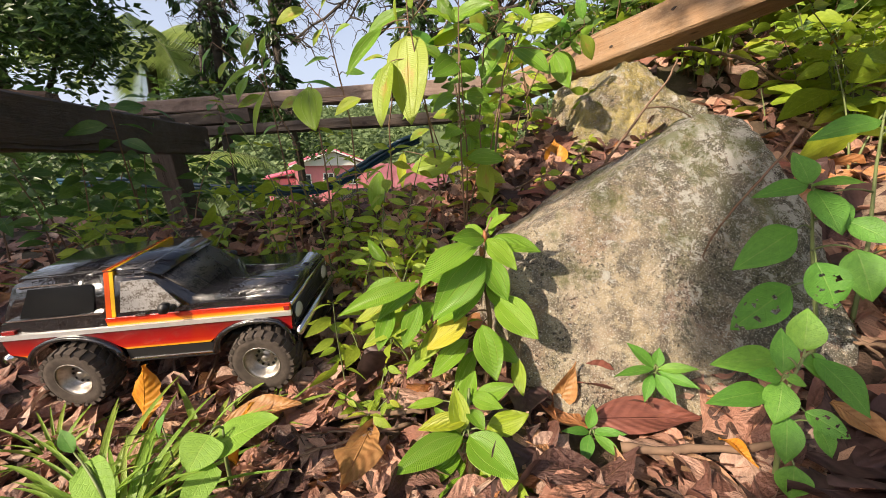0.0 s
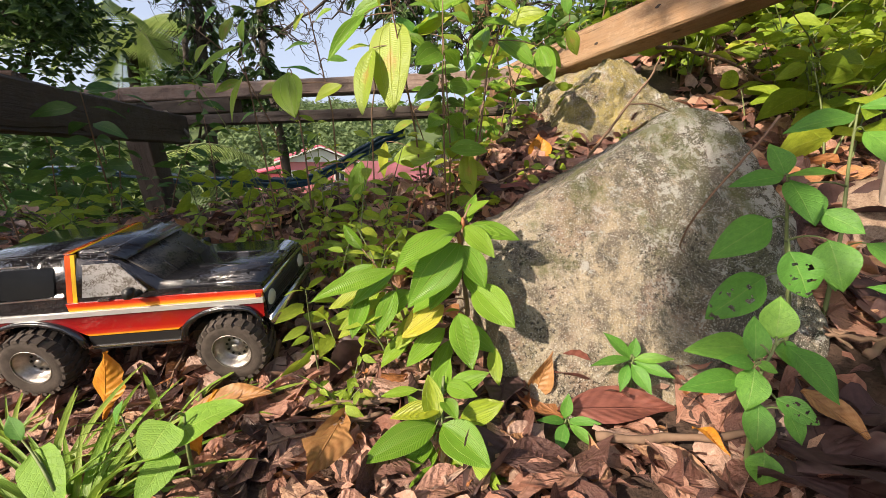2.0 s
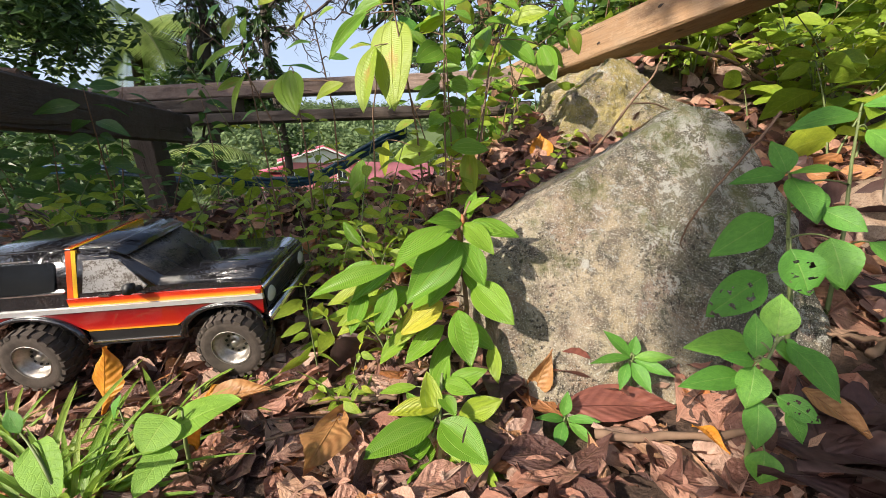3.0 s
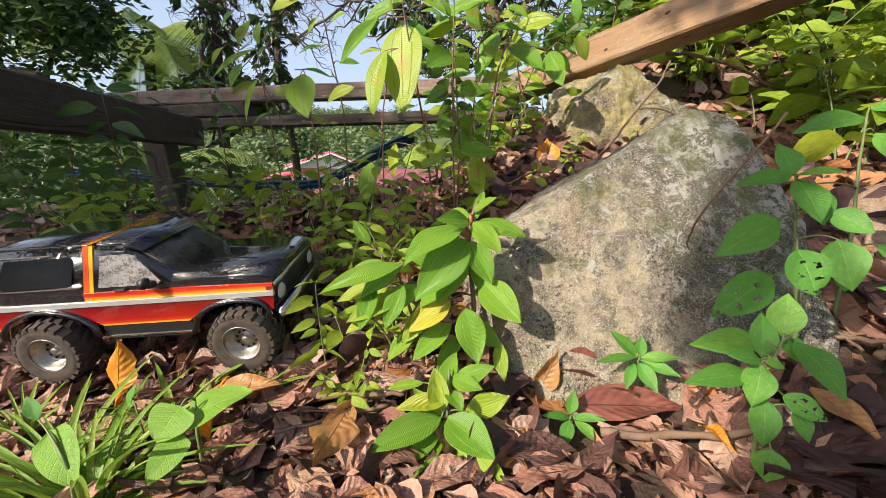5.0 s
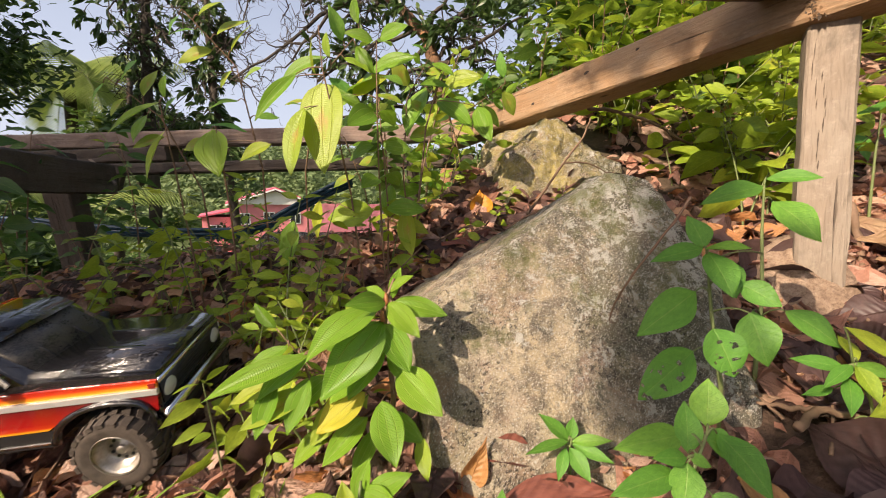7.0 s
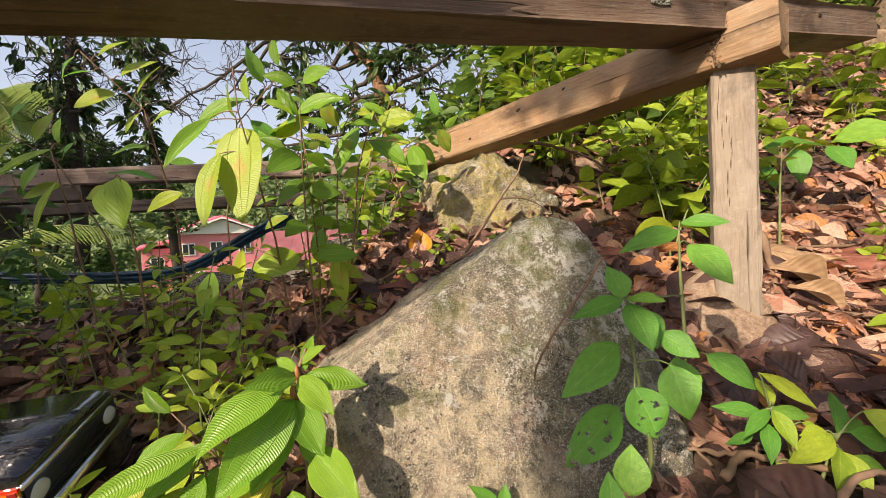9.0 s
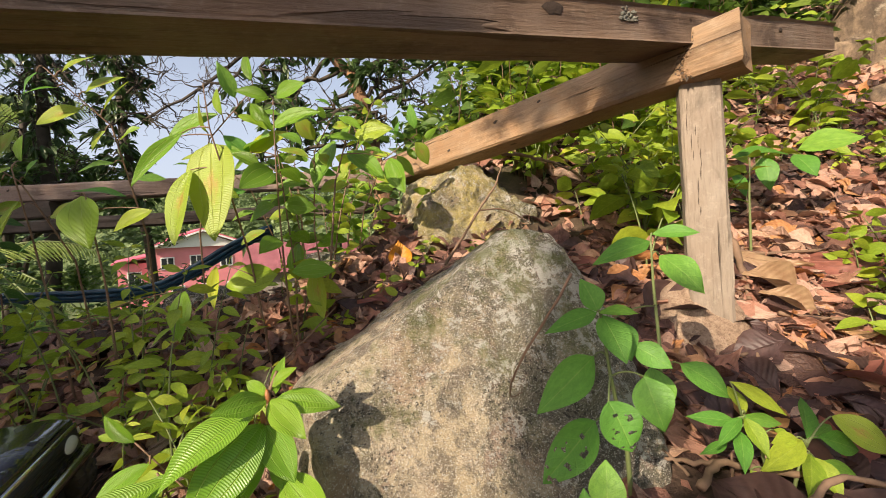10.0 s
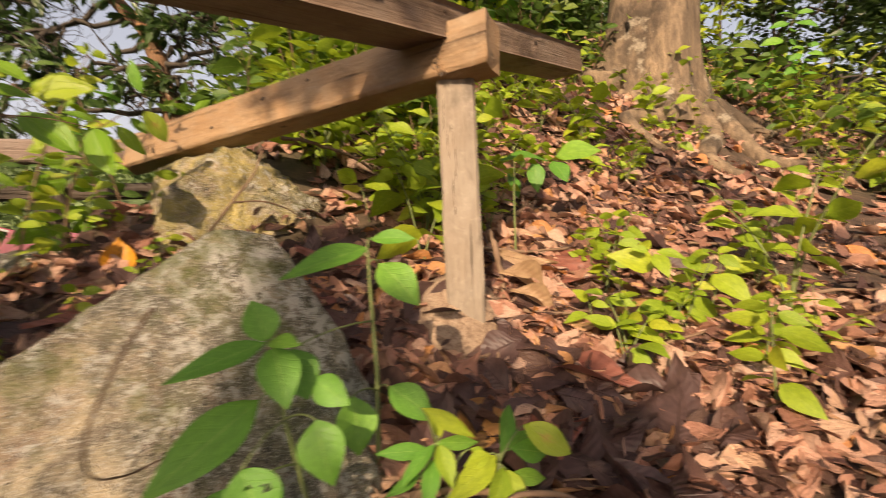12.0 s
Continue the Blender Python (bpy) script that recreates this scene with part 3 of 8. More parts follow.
diagonal = beam("timber_beam", TIMBER, (0.950, 0.803, 0.793), (0.24, 1.98, 0.652), 0.114, 0.075, "sunlit brown timber rail slanting down to the far rails", up=(0.12, 0.2, 1), seed=1)
top_beam = beam("timber_beam", TIMBER_BROWN, (1.47, 1.018, 0.955), (-1.45, 0.25, 0.551), 0.072, -0.10, "weathered squared timber beam with knots and chipped edges", seed=2)
post = beam("timber_post", TIMBER_GREY, (0.890, 0.890, 0.10), (0.886, 0.939, 0.792), 0.080, 0.077, "grey weathered square wooden post set in the leaf litter", up=(0.80, -0.60, 0), seed=3, group="")


def splintered_joint():
    """Torn grain where the stub was notched over the post."""
    rng = random.Random(6)
    def shards(n, size, dark):
        bm = bmesh.new()
        for _ in range(n):
            z = rng.uniform(-0.004, 0.106)
            x = 0.100 + 0.010 * math.sin(z * 55) + rng.gauss(0, 0.0035 if dark else 0.006)
            L, w, h = size * rng.uniform(0.6, 1.5), size * rng.uniform(0.12, 0.30), rng.uniform(0.001, 0.0025) if dark else rng.uniform(0.002, 0.005)
            a = rng.uniform(-0.6, 0.6) + (1.57 if rng.random() < 0.6 else 0)
            c, s_ = math.cos(a), math.sin(a)
            base = [(L * 0.5, 0), (0, w), (-L * 0.5, 0), (0, -w)]
            low = [bm.verts.new((x + u * c - v * s_, 0.0735, z + u * s_ + v * c)) for u, v in base]
            top = bm.verts.new((x + rng.gauss(0, 0.002), 0.0755 + h, z + rng.gauss(0, 0.002)))
            for i in range(4):
                bm.faces.new((low[i], low[(i + 1) % 4], top))
        bmesh.ops.recalc_face_normals(bm, faces=bm.faces)
        return bm
    part("splintered_edge", shards(70, 0.014, False), TIMBER, diagonal, "torn pale splinters", smooth=False)
    part("crack", shards(46, 0.016, True), TIMBER_DARK, diagonal, "dark ragged crack", smooth=False)


splintered_joint()


def post_cracks():
    rng = random.Random(14)
    bm = bmesh.new()
    for lane, x0, x1 in ((0.030, 0.40, 0.58), (0.016, 0.52, 0.64)):
        x = x0
        while x < x1:
            L, w = rng.uniform(0.02, 0.05), rng.uniform(0.0006, 0.0016)
            z = lane + 0.004 * math.sin(x * 40) + rng.gauss(0, 0.0008)
            low = [bm.verts.new((x + u, 0.0772, z + v)) for u, v in ((0, 0), (L * 0.5, -w), (L, 0.001), (L * 0.5, w))]
            bm.faces.new(low)
            x += L * 0.8
    r = bmesh.ops.extrude_face_region(bm, geom=bm.faces[:])
    for v in [e for e in r["geom"] if isinstance(e, bmesh.types.BMVert)]:
        v.co.y += 0.0012
    bmesh.ops.recalc_face_normals(bm, faces=bm.faces)
    part("crack", bm, TIMBER_DARK, post, "dark drying crack", smooth=False)


post_cracks()
KNOT = plain("dark_wood_knot", (0.045, 0.028, 0.018), 0.8, vary=0.8, scale=120.0, bump=0.8)


def knot(timber, x, y, z, r, seed, tall=0.6):
    """A dark, slightly raised knot on the face of a timber."""
    rng = random.Random(seed)
    way = 1 if y > 0 else -1
    bm = bmesh.new()
    mid = bm.verts.new((x, y + way * 0.0022, z))
    out = [bm.verts.new((x + r * rng.uniform(0.75, 1.3) * math.cos(a), y - way * 0.001, z + tall * r * rng.uniform(0.75, 1.3) * math.sin(a))) for a in [2 * math.pi * i / 11 for i in range(11)]]
    for i in range(11):
        bm.faces.new((mid, out[i], out[(i + 1) % 11]))
    bmesh.ops.recalc_face_normals(bm, faces=bm.faces)
    part("knot", bm, KNOT, timber, "dark knot")


for i, (x, z, r) in enumerate(((0.56, 0.035, 0.006), (0.64, 0.052, 0.004), (1.02, 0.050, 0.020), (1.34, 0.058, 0.016), (0.28, 0.045, 0.008), (1.7, 0.04, 0.014))):
    knot(top_beam, x, 0.0015, z, r, 20 + i)
for i, (x, z, r) in enumerate(((0.63, 0.075, 0.011), (0.84, 0.040, 0.008), (0.47, 0.085, 0.006))):
    knot(diagonal, x, 0.0765, z, r, 30 + i)
LICHEN = plain("grey_lichen", (0.24, 0.24, 0.20), 0.95, vary=1.0, scale=160, bump=1.0)


def lichen_tuft():
    bm = bmesh.new()
    rng = random.Random(8)
    for _ in range(30):
        m = Matrix.Translation((LICHEN_X + rng.gauss(0, 0.013), 0.0, 0.045 + rng.gauss(0, 0.007))) @ Matrix.Diagonal((rng.uniform(0.002, 0.006), 0.0028, rng.uniform(0.0015, 0.004), 1))
        bmesh.ops.create_icosphere(bm, subdivisions=2, radius=1.0, matrix=m)
    for v in bm.verts:
        v.co += Vector((noise.noise(v.co * 300), noise.noise(v.co * 310 + Vector((5, 0, 0))), noise.noise(v.co * 290))) * 0.002
    part("lichen", bm, LICHEN, top_beam, "crusty grey lichen patch")


LICHEN_X = 0.83
lichen_tuft()

TIMBER_RAIL = timber_material("greyed_rail_timber", (0.13, 0.085, 0.065), (0.27, 0.19, 0.15), (0.26, 0.205, 0.17))
TIMBER_RED = timber_material("reddish_timber", (0.11, 0.055, 0.030), (0.215, 0.115, 0.062), (0.16, 0.115, 0.085))
far_rail = beam("timber_rail", TIMBER_RAIL, (-2.15, 2.32, 0.640), (0.46, 1.84, 0.692), 0.072, 0.09, "brown sawn timber top rail of the far fence", seed=4)
low_rail = beam("timber_rail", TIMBER_DARK, (-1.42, 2.13, 0.520), (0.30, 1.80, 0.570), 0.05, 0.08, "shade-darkened timber lower rail of the far fence", seed=5)
beam("timber_beam", TIMBER_DARK, (-1.41, 2.02, 0.430), (-0.98, 0.42, 0.440), 0.13, 0.10, "thick timber beam at the fence corner, shade put in its dark tone", seed=6)
beam("timber_beam", TIMBER_RED, (-1.20, 1.19, 0.568), (-1.75, 0.93, 0.585), 0.032, 0.08, "short brown timber laid over the dark beam", seed=7)
beam("timber_post", TIMBER_DARK, (-1.50, 2.04, 0.05), (-1.585, 2.04, 0.590), 0.115, 0.10, "leaning wooden fence post, shade put in its dark tone", up=(1, 0, 0.12), seed=8, group="")
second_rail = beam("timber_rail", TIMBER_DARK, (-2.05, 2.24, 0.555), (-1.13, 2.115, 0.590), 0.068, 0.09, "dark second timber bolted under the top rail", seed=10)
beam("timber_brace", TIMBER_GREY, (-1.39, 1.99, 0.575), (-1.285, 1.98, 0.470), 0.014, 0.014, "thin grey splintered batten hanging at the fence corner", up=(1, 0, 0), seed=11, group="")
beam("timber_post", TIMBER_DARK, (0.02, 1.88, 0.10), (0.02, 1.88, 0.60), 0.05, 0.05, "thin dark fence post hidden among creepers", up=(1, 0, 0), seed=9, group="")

for timber, spots_on_it in ((far_rail, ((0.86, 0.050, 0.014), (1.28, 0.02, 0.010), (1.75, 0.045, 0.012), (2.2, 0.03, 0.010))), (low_rail, ((0.35, 0.03, 0.010), (0.95, 0.02, 0.012))), (second_rail, ((0.3, 0.03, 0.012), (0.7, 0.045, 0.010)))):
    for i, (x, z, r) in enumerate(spots_on_it):
        knot(timber, x, -0.0015, z, r, 50 + i)


def hose(offset, r, seed):
    rng = random.Random(seed)
    key = [(-2.6, 2.45, 0.26), (-2.08, 2.40, 0.27), (-1.60, 2.30, 0.24), (-1.05, 2.22, 0.232), (-0.76, 2.2, 0.262), (-0.48, 2.22, 0.415), (-0.36, 2.2, 0.475), (-0.26, 2.22, 0.51)]
    pts = []
    for i in range(len(key) - 1):
        a, b = Vector(key[i]), Vector(key[i + 1])
        p0, p3 = Vector(key[max(i - 1, 0)]), Vector(key[min(i + 2, len(key) - 1)])
        for k in range(6):
            t = k / 6
            pts.append(0.5 * (2 * a + (b - p0) * t + (2 * p0 - 5 * a + 4 * b - p3) * t * t + (3 * a - p0 - 3 * b + p3) * t ** 3) + Vector(offset) + Vector((0, rng.uniform(-1, 1), rng.uniform(-1, 1))) * 0.002)
    ob = link("hose", tubes_mesh("hose", [tube(pts, r, 10)]), HOSE)
    return tagged(ob, "dark blue plastic water hose strung behind the fence", "hose", "bundle of hoses")


HOSE = plain("blue_hose", (0.018, 0.070, 0.125), 0.32)
hose((0, 0, 0), 0.013, 1)
hose((0, -0.012, 0.019), 0.011, 2)
hose((0, 0.012, -0.019), 0.010, 3)


# ---- toy truck ----


def wet_gloss():
    """Black lacquer with water running over it and a little mud."""
    k = Kit("wet_black_paint", 0.2)
    c = k.coord("Object")
    ripple = k.noise(k.scaled(c, (1.0, 1.6, 1.0)), 42.0, 3, 0.55, 0.8)
    drops = k.ramp(k.cells(c, 170.0), (0.10, 1.0), (0.24, 0.0))
    mud = k.ramp(k.noise(c, 22.0, 6, 0.75), (0.56, 0.0), (0.72, 0.5))
    nrm = k.bump(k.math("ADD", ripple, k.math("MULTIPLY", drops, 0.12)), 0.5, 0.004)
    k.b.inputs["Coat Weight"].default_value = 1.0
    k.b.inputs["Coat Roughness"].default_value = 0.04
    k.put(k.b.inputs["Coat Normal"], nrm)
    return k.done(k.mix(mud, (0.008, 0.008, 0.010), (0.05, 0.038, 0.028)), k.math("ADD", k.math("MULTIPLY", mud, 0.5), 0.14), nrm)


GLOSS = wet_gloss()
BLACK = plain("black_plastic", (0.014, 0.014, 0.015), 0.5, vary=0.3, scale=80)
CHROME = plain("chrome_trim", (0.85, 0.85, 0.85), 0.20, 1.0, vary=0.25, scale=90)
BRIGHT = plain("brushed_bright_trim", (0.72, 0.72, 0.72), 0.42, 0.6, vary=0.2, scale=90)
RIM = plain("dusty_rim_metal", (0.50, 0.46, 0.41), 0.36, 0.85, vary=0.8, scale=120, bump=0.4)
TYRE = plain("dusty_tyre_rubber", (0.085, 0.066, 0.052), 0.9, vary=0.95, scale=70, bump=0.6)
DARK_GLASS = plain("dark_window", (0.006, 0.007, 0.008), 0.12, vary=0.2, scale=50, spec=0.25, bump=0.02)
LAMP = plain("headlight_lens", (0.62, 0.64, 0.66), 0.12, vary=0.1, scale=90, coat=1.0)
RED_LAMP = plain("tail_light_lens", (0.28, 0.02, 0.02), 0.15, vary=0.1, scale=90, coat=1.0)


def stripe_material(name, lo, hi, stops):
    k = Kit(name, 0.2)
    z = k.node("ShaderNodeSeparateXYZ", Vector=k.coord("Object")).outputs[2]
    f = k.math("DIVIDE", k.math("SUBTRACT", z, lo), hi - lo, True)
    col = k.ramp(f, *stops)
    n = k.noise(k.coord("Object"), 40.0, 5, 0.7)
    col = k.mix(k.ramp(n, (0.55, 0.0), (0.85, 0.35)), col, (0.16, 0.09, 0.06))
    k.b.inputs["Coat Weight"].default_value = 1.0
    return k.done(col, k.math("ADD", k.math("MULTIPLY", n, 0.2), 0.1))


SUNSET = stripe_material("sunset_side_paint", 0.094, 0.131, ((0.0, (0.80, 0.45, 0.02)), (0.05, (0.80, 0.36, 0.02)), (0.14, (0.50, 0.035, 0.01)), (0.30, (0.36, 0.010, 0.008)), (0.7, (0.24, 0.008, 0.008)), (1.0, (0.10, 0.010, 0.012))))
STRIPE = stripe_material("orange_stripe_paint", 0.138, 0.154, ((0.0, (0.82, 0.40, 0.02)), (0.30, (0.78, 0.22, 0.015)), (0.5, (0.62, 0.04, 0.01)), (1.0, (0.42, 0.014, 0.01))))
ORANGE = plain("orange_pillar_paint", (0.75, 0.10, 0.012), 0.2, vary=0.2, scale=60, coat=1.0, bump=0.02)
YELLOW = plain("yellow_pillar_paint", (0.86, 0.50, 0.02), 0.2, vary=0.2, scale=60, coat=1.0, bump=0.02)


def dirty_silver(name, clean, mud):
    k = Kit(name, 0.35)
    c = k.coord("Object")
    n = k.noise(c, 260.0, 6, 0.75, 0.5)
    wide = k.noise(k.scaled(c, (1.0, 1.0, 2.2)), 36.0, 4, 0.6)
    f = k.math("ADD", n, k.math("MULTIPLY", k.math("SUBTRACT", wide, 0.5), 0.55))
    col = k.mix(k.ramp(f, (0.45, 0.0), (0.60, 1.0)), clean, mud)
    return k.done(col, k.ramp(f, (0.4, 0.20), (0.6, 0.65)), k.bump(f, 0.3, 0.001))


SILVER = dirty_silver("mud_spattered_silver_window", (0.34, 0.33, 0.32), (0.085, 0.07, 0.055))
MUD_GLASS = dirty_silver("mud_spattered_windscreen", (0.05, 0.048, 0.045), (0.13, 0.115, 0.095))


def prism(outline, y0, y1, taper=None, bevel=0.0):
    """An outline in x, z swept from y0 to y1; taper(z) moves the sides in."""
    bm = bmesh.new()
    a = [bm.verts.new((x, y0 + (taper(z) if taper else 0), z)) for x, z in outline]
    b = [bm.verts.new((x, y1 - (taper(z) if taper else 0), z)) for x, z in outline]
    n = len(outline)
    bm.faces.new(a)
    bm.faces.new(b[::-1])
    for i in range(n):
        bm.faces.new((a[(i + 1) % n], a[i], b[i], b[(i + 1) % n]))
    bmesh.ops.recalc_face_normals(bm, faces=bm.faces)
    if bevel:
        bmesh.ops.bevel(bm, geom=[e for e in bm.edges], offset=bevel, segments=2, affect="EDGES", clamp_overlap=True)
    bmesh.ops.triangulate(bm, faces=[f for f in bm.faces if len(f.verts) > 4])
    return bm


def arc(cx, cz, r, a0, a1, n):
    return [(cx + r * math.cos(radians(a0 + (a1 - a0) * i / n)), cz + r * math.sin(radians(a0 + (a1 - a0) * i / n))) for i in range(n + 1)]


def lathe(profile, sides, y_sign=1.0):
    """A profile of (radius, y) turned round the Y axis."""
    bm = bmesh.new()
    rings = [[bm.verts.new((r * math.cos(2 * math.pi * k / sides), y * y_sign, r * math.sin(2 * math.pi * k / sides))) for k in range(sides)] for r, y in profile]
    for i in range(len(rings) - 1):
        for k in range(sides):
            bm.faces.new((rings[i][k], rings[i][(k + 1) % sides], rings[i + 1][(k + 1) % sides], rings[i + 1][k]))
    bmesh.ops.recalc_face_normals(bm, faces=bm.faces)
    return bm


def toy_truck():
    car = thing("toy_truck", (0, 0, 0), "glossy black toy truck with red and orange side stripes", "toy truck")
    FX, RX, AZ, AR = 0.156, -0.156, 0.066, 0.078
    rear = arc(RX, AZ, AR, 180, 0, 14)
    front = arc(FX, AZ, AR, 180, 0, 14)
    low = 0.078
    def cut(pts):
        return [(x, max(z, low)) for x, z in pts]
    lower = [(-0.268, 0.10)] + [(-0.240, low)] + cut(rear) + cut(front) + [(0.240, low), (0.247, 0.10), (0.250, 0.165), (0.244, 0.176), (0.09, 0.182), (-0.262, 0.176), (-0.272, 0.16)]
    body = part("body", prism(lower, -0.100, 0.100, lambda z: 0.006 * smoothstep(0.14, 0.18, z) + 0.004 * smoothstep(0.12, 0.08, z)), GLOSS, car, smooth=False)
    hood = prism([(0.050, 0.172), (0.246, 0.168), (0.244, 0.182), (0.20, 0.187), (0.050, 0.190)], -0.088, 0.088, None, 0.004)
    part("hood", hood, GLOSS, car)
    for y in (-0.030, 0.030):
        part("hood_ridge", prism([(0.09, 0.186), (0.235, 0.180), (0.235, 0.185), (0.09, 0.1925)], y - 0.006, y + 0.006, None, 0.0015), GLOSS, car)
    cab = [(-0.258, 0.174), (0.060, 0.178), (0.056, 0.184), (-0.006, 0.236), (-0.018, 0.242), (-0.10, 0.245), (-0.215, 0.242), (-0.232, 0.236), (-0.256, 0.186)]
    part("cab", prism(cab, -0.095, 0.095, lambda z: 0.016 * smoothstep(0.175, 0.245, z), 0.0035), GLOSS, car)
    part("roof_rim", prism([(-0.228, 0.2405), (-0.016, 0.2405), (-0.008, 0.2375), (-0.006, 0.2415), (-0.018, 0.2480), (-0.22, 0.2480)], -0.072, 0.072, None, 0.002), GLOSS, car)
    part("windscreen", prism([(0.0510, 0.1885), (-0.0005, 0.2325), (0.0020, 0.2345), (0.0540, 0.1900)], -0.070, 0.070), MUD_GLASS, car, "mud-spattered dark grey windscreen")
    part("pillar_stripe", prism([(-0.076, 0.2478), (-0.068, 0.2478), (-0.068, 0.2488), (-0.076, 0.2488)], -0.0795, 0.0795), ORANGE, car, "orange roof stripe", smooth=False)
    part("pillar_stripe", prism([(-0.0675, 0.2478), (-0.062, 0.2478), (-0.062, 0.2487), (-0.0675, 0.2487)], -0.0795, 0.0795), YELLOW, car, "yellow roof stripe", smooth=False)
    part("visor", prism([(-0.014, 0.2395), (0.012, 0.2290), (0.013, 0.2330), (-0.008, 0.2455), (-0.018, 0.2470)], -0.079, 0.079, None, 0.0015), GLOSS, car, "black sun visor over the windscreen")
    for s in (-0.035, 0.030):
        part("wiper", prism([(0.056, 0.1870), (0.034, 0.2075), (0.0355, 0.2085), (0.0575, 0.1880)], s, s + 0.003), BLACK, car)
    part("rear_window", prism([(-0.2560, 0.192), (-0.2380, 0.2325), (-0.2405, 0.2325), (-0.2585, 0.192)], -0.066, 0.066), DARK_GLASS, car)

    def side_piece(name, outline, mat, y, thick, side, label="", follow=True):
        def tp(z):
            return 0.016 * smoothstep(0.175, 0.245, z) if follow else 0.0
        bm = bmesh.new()
        o = [bm.verts.new((x, side * (y + thick - tp(z)), z)) for x, z in outline]
        i = [bm.verts.new((x, side * (y - 0.003 - tp(z)), z)) for x, z in outline]
        bm.faces.new(o)
        n = len(outline)
        for k in range(n):
            bm.faces.new((o[k], o[(k + 1) % n], i[(k + 1) % n], i[k]))
        bmesh.ops.recalc_face_normals(bm, faces=bm.faces)
        bmesh.ops.triangulate(bm, faces=[f for f in bm.faces if len(f.verts) > 4])
        return part(name, bm, mat, car, label, smooth=False)

    flare = AR + 0.006
    for side in (-1, 1):
        ra = [(x, z) for x, z in arc(RX, AZ, flare, 22, 158, 14)]
        fa = [(x, z) for x, z in arc(FX, AZ, flare, 22, 158, 14)]
        panel = [(-0.070, 0.0950), (0.070, 0.0950)] + fa[::-1][1:-1] + [(0.236, 0.112), (0.246, 0.150), (-0.268, 0.150), (-0.266, 0.108), (-0.240, 0.0960)] + ra[::-1][1:-1]
        side_piece("side_panel", panel, SUNSET, 0.1002, 0.0016, side, "red side panel fading to yellow")
        side_piece("trim_strip", [(-0.270, 0.1500), (0.248, 0.1500), (0.248, 0.1575), (-0.270, 0.1575)], BRIGHT, 0.1000, 0.0034, side, "bright metal trim strip")
        side_piece("stripe", [(-0.086, 0.1580), (0.247, 0.1580), (0.247, 0.1690), (0.10, 0.1715), (-0.086, 0.1715)], STRIPE, 0.0985, 0.0012, side, "orange stripe")
        side_piece("pillar_stripe", [(-0.086, 0.1720), (-0.077, 0.1720), (-0.067, 0.2455), (-0.075, 0.2455)], ORANGE, 0.0955, 0.0012, side, "orange pillar stripe")
        side_piece("pillar_stripe", [(-0.0765, 0.1720), (-0.070, 0.1720), (-0.060, 0.2455), (-0.0665, 0.2455)], YELLOW, 0.0955, 0.0012, side, "yellow pillar stripe")
        side_piece("front_window", [(-0.060, 0.1790), (0.034, 0.1790), (0.040, 0.1840), (0.002, 0.2260), (-0.008, 0.2290), (-0.052, 0.2285)], SILVER, 0.0958, 0.0012, side, "mud-spattered silver side window")
        side_piece("rear_side_window", [(-0.225, 0.1840), (-0.102, 0.1840), (-0.094, 0.2250), (-0.098, 0.2290), (-0.205, 0.2290)], DARK_GLASS, 0.0955, 0.0012, side)
        side_piece("window_strip", [(-0.250, 0.1795), (-0.090, 0.1795), (-0.090, 0.1815), (-0.250, 0.1815)], CHROME, 0.0955, 0.0014, side)
        side_piece("roof_strip", [(-0.222, 0.2325), (-0.012, 0.2325), (-0.012, 0.2345), (-0.222, 0.2345)], CHROME, 0.0952, 0.0012, side)
        side_piece("sill", [(-0.072, 0.070), (0.072, 0.070), (0.072, 0.0935), (-0.072, 0.0935)], BLACK, 0.0990, 0.0022, side)
        side_piece("sill_strip", [(-0.072, 0.0740), (0.072, 0.0740), (0.072, 0.0765), (-0.072, 0.0765)], CHROME, 0.1005, 0.0020, side)
        side_piece("door_handle", [(-0.034, 0.1725), (-0.018, 0.1725), (-0.018, 0.1760), (-0.034, 0.1760)], CHROME, 0.0985, 0.0030, side, "chrome door handle")
        side_piece("marker_lamp", [(0.222, 0.1592), (0.243, 0.1592), (0.243, 0.1655), (0.222, 0.1655)], RED_LAMP, 0.0992, 0.0022, side)
        side_piece("marker_lamp", [(-0.262, 0.1592), (-0.240, 0.1592), (-0.240, 0.1650), (-0.262, 0.1650)], RED_LAMP, 0.0992, 0.0022, side)
        for cx in (RX, FX):
            pts = [(x, side * 0.1045, z) for x, z in arc(cx, AZ, AR + 0.001, 8, 172, 20)]
            link("wheel_flare", tubes_mesh("wheel_flare", [tube(pts, 0.0062, 8)]), GLOSS, car)
        part("mirror_arm", prism([(0.028, 0.1790), (0.034, 0.1790), (0.030, 0.1860), (0.025, 0.1860)], side * 0.103 - 0.007, side * 0.103 + 0.007), BLACK, car)
        part("mirror", prism([(0.016, 0.1790), (0.030, 0.1790), (0.033, 0.1940), (0.019, 0.1950)], side * 0.1115 - 0.007, side * 0.1115 + 0.007, None, 0.002), BLACK, car, "square black mirror")
    # front
    part("grille", prism([(0.2495, 0.120), (0.2515, 0.120), (0.2530, 0.163), (0.2500, 0.163)], -0.094, 0.094), BLACK, car)
    part("grille_frame", prism([(0.2490, 0.163), (0.2545, 0.163), (0.2525, 0.170), (0.2490, 0.170)], -0.097, 0.097, None, 0.001), CHROME, car, "chrome grille frame")
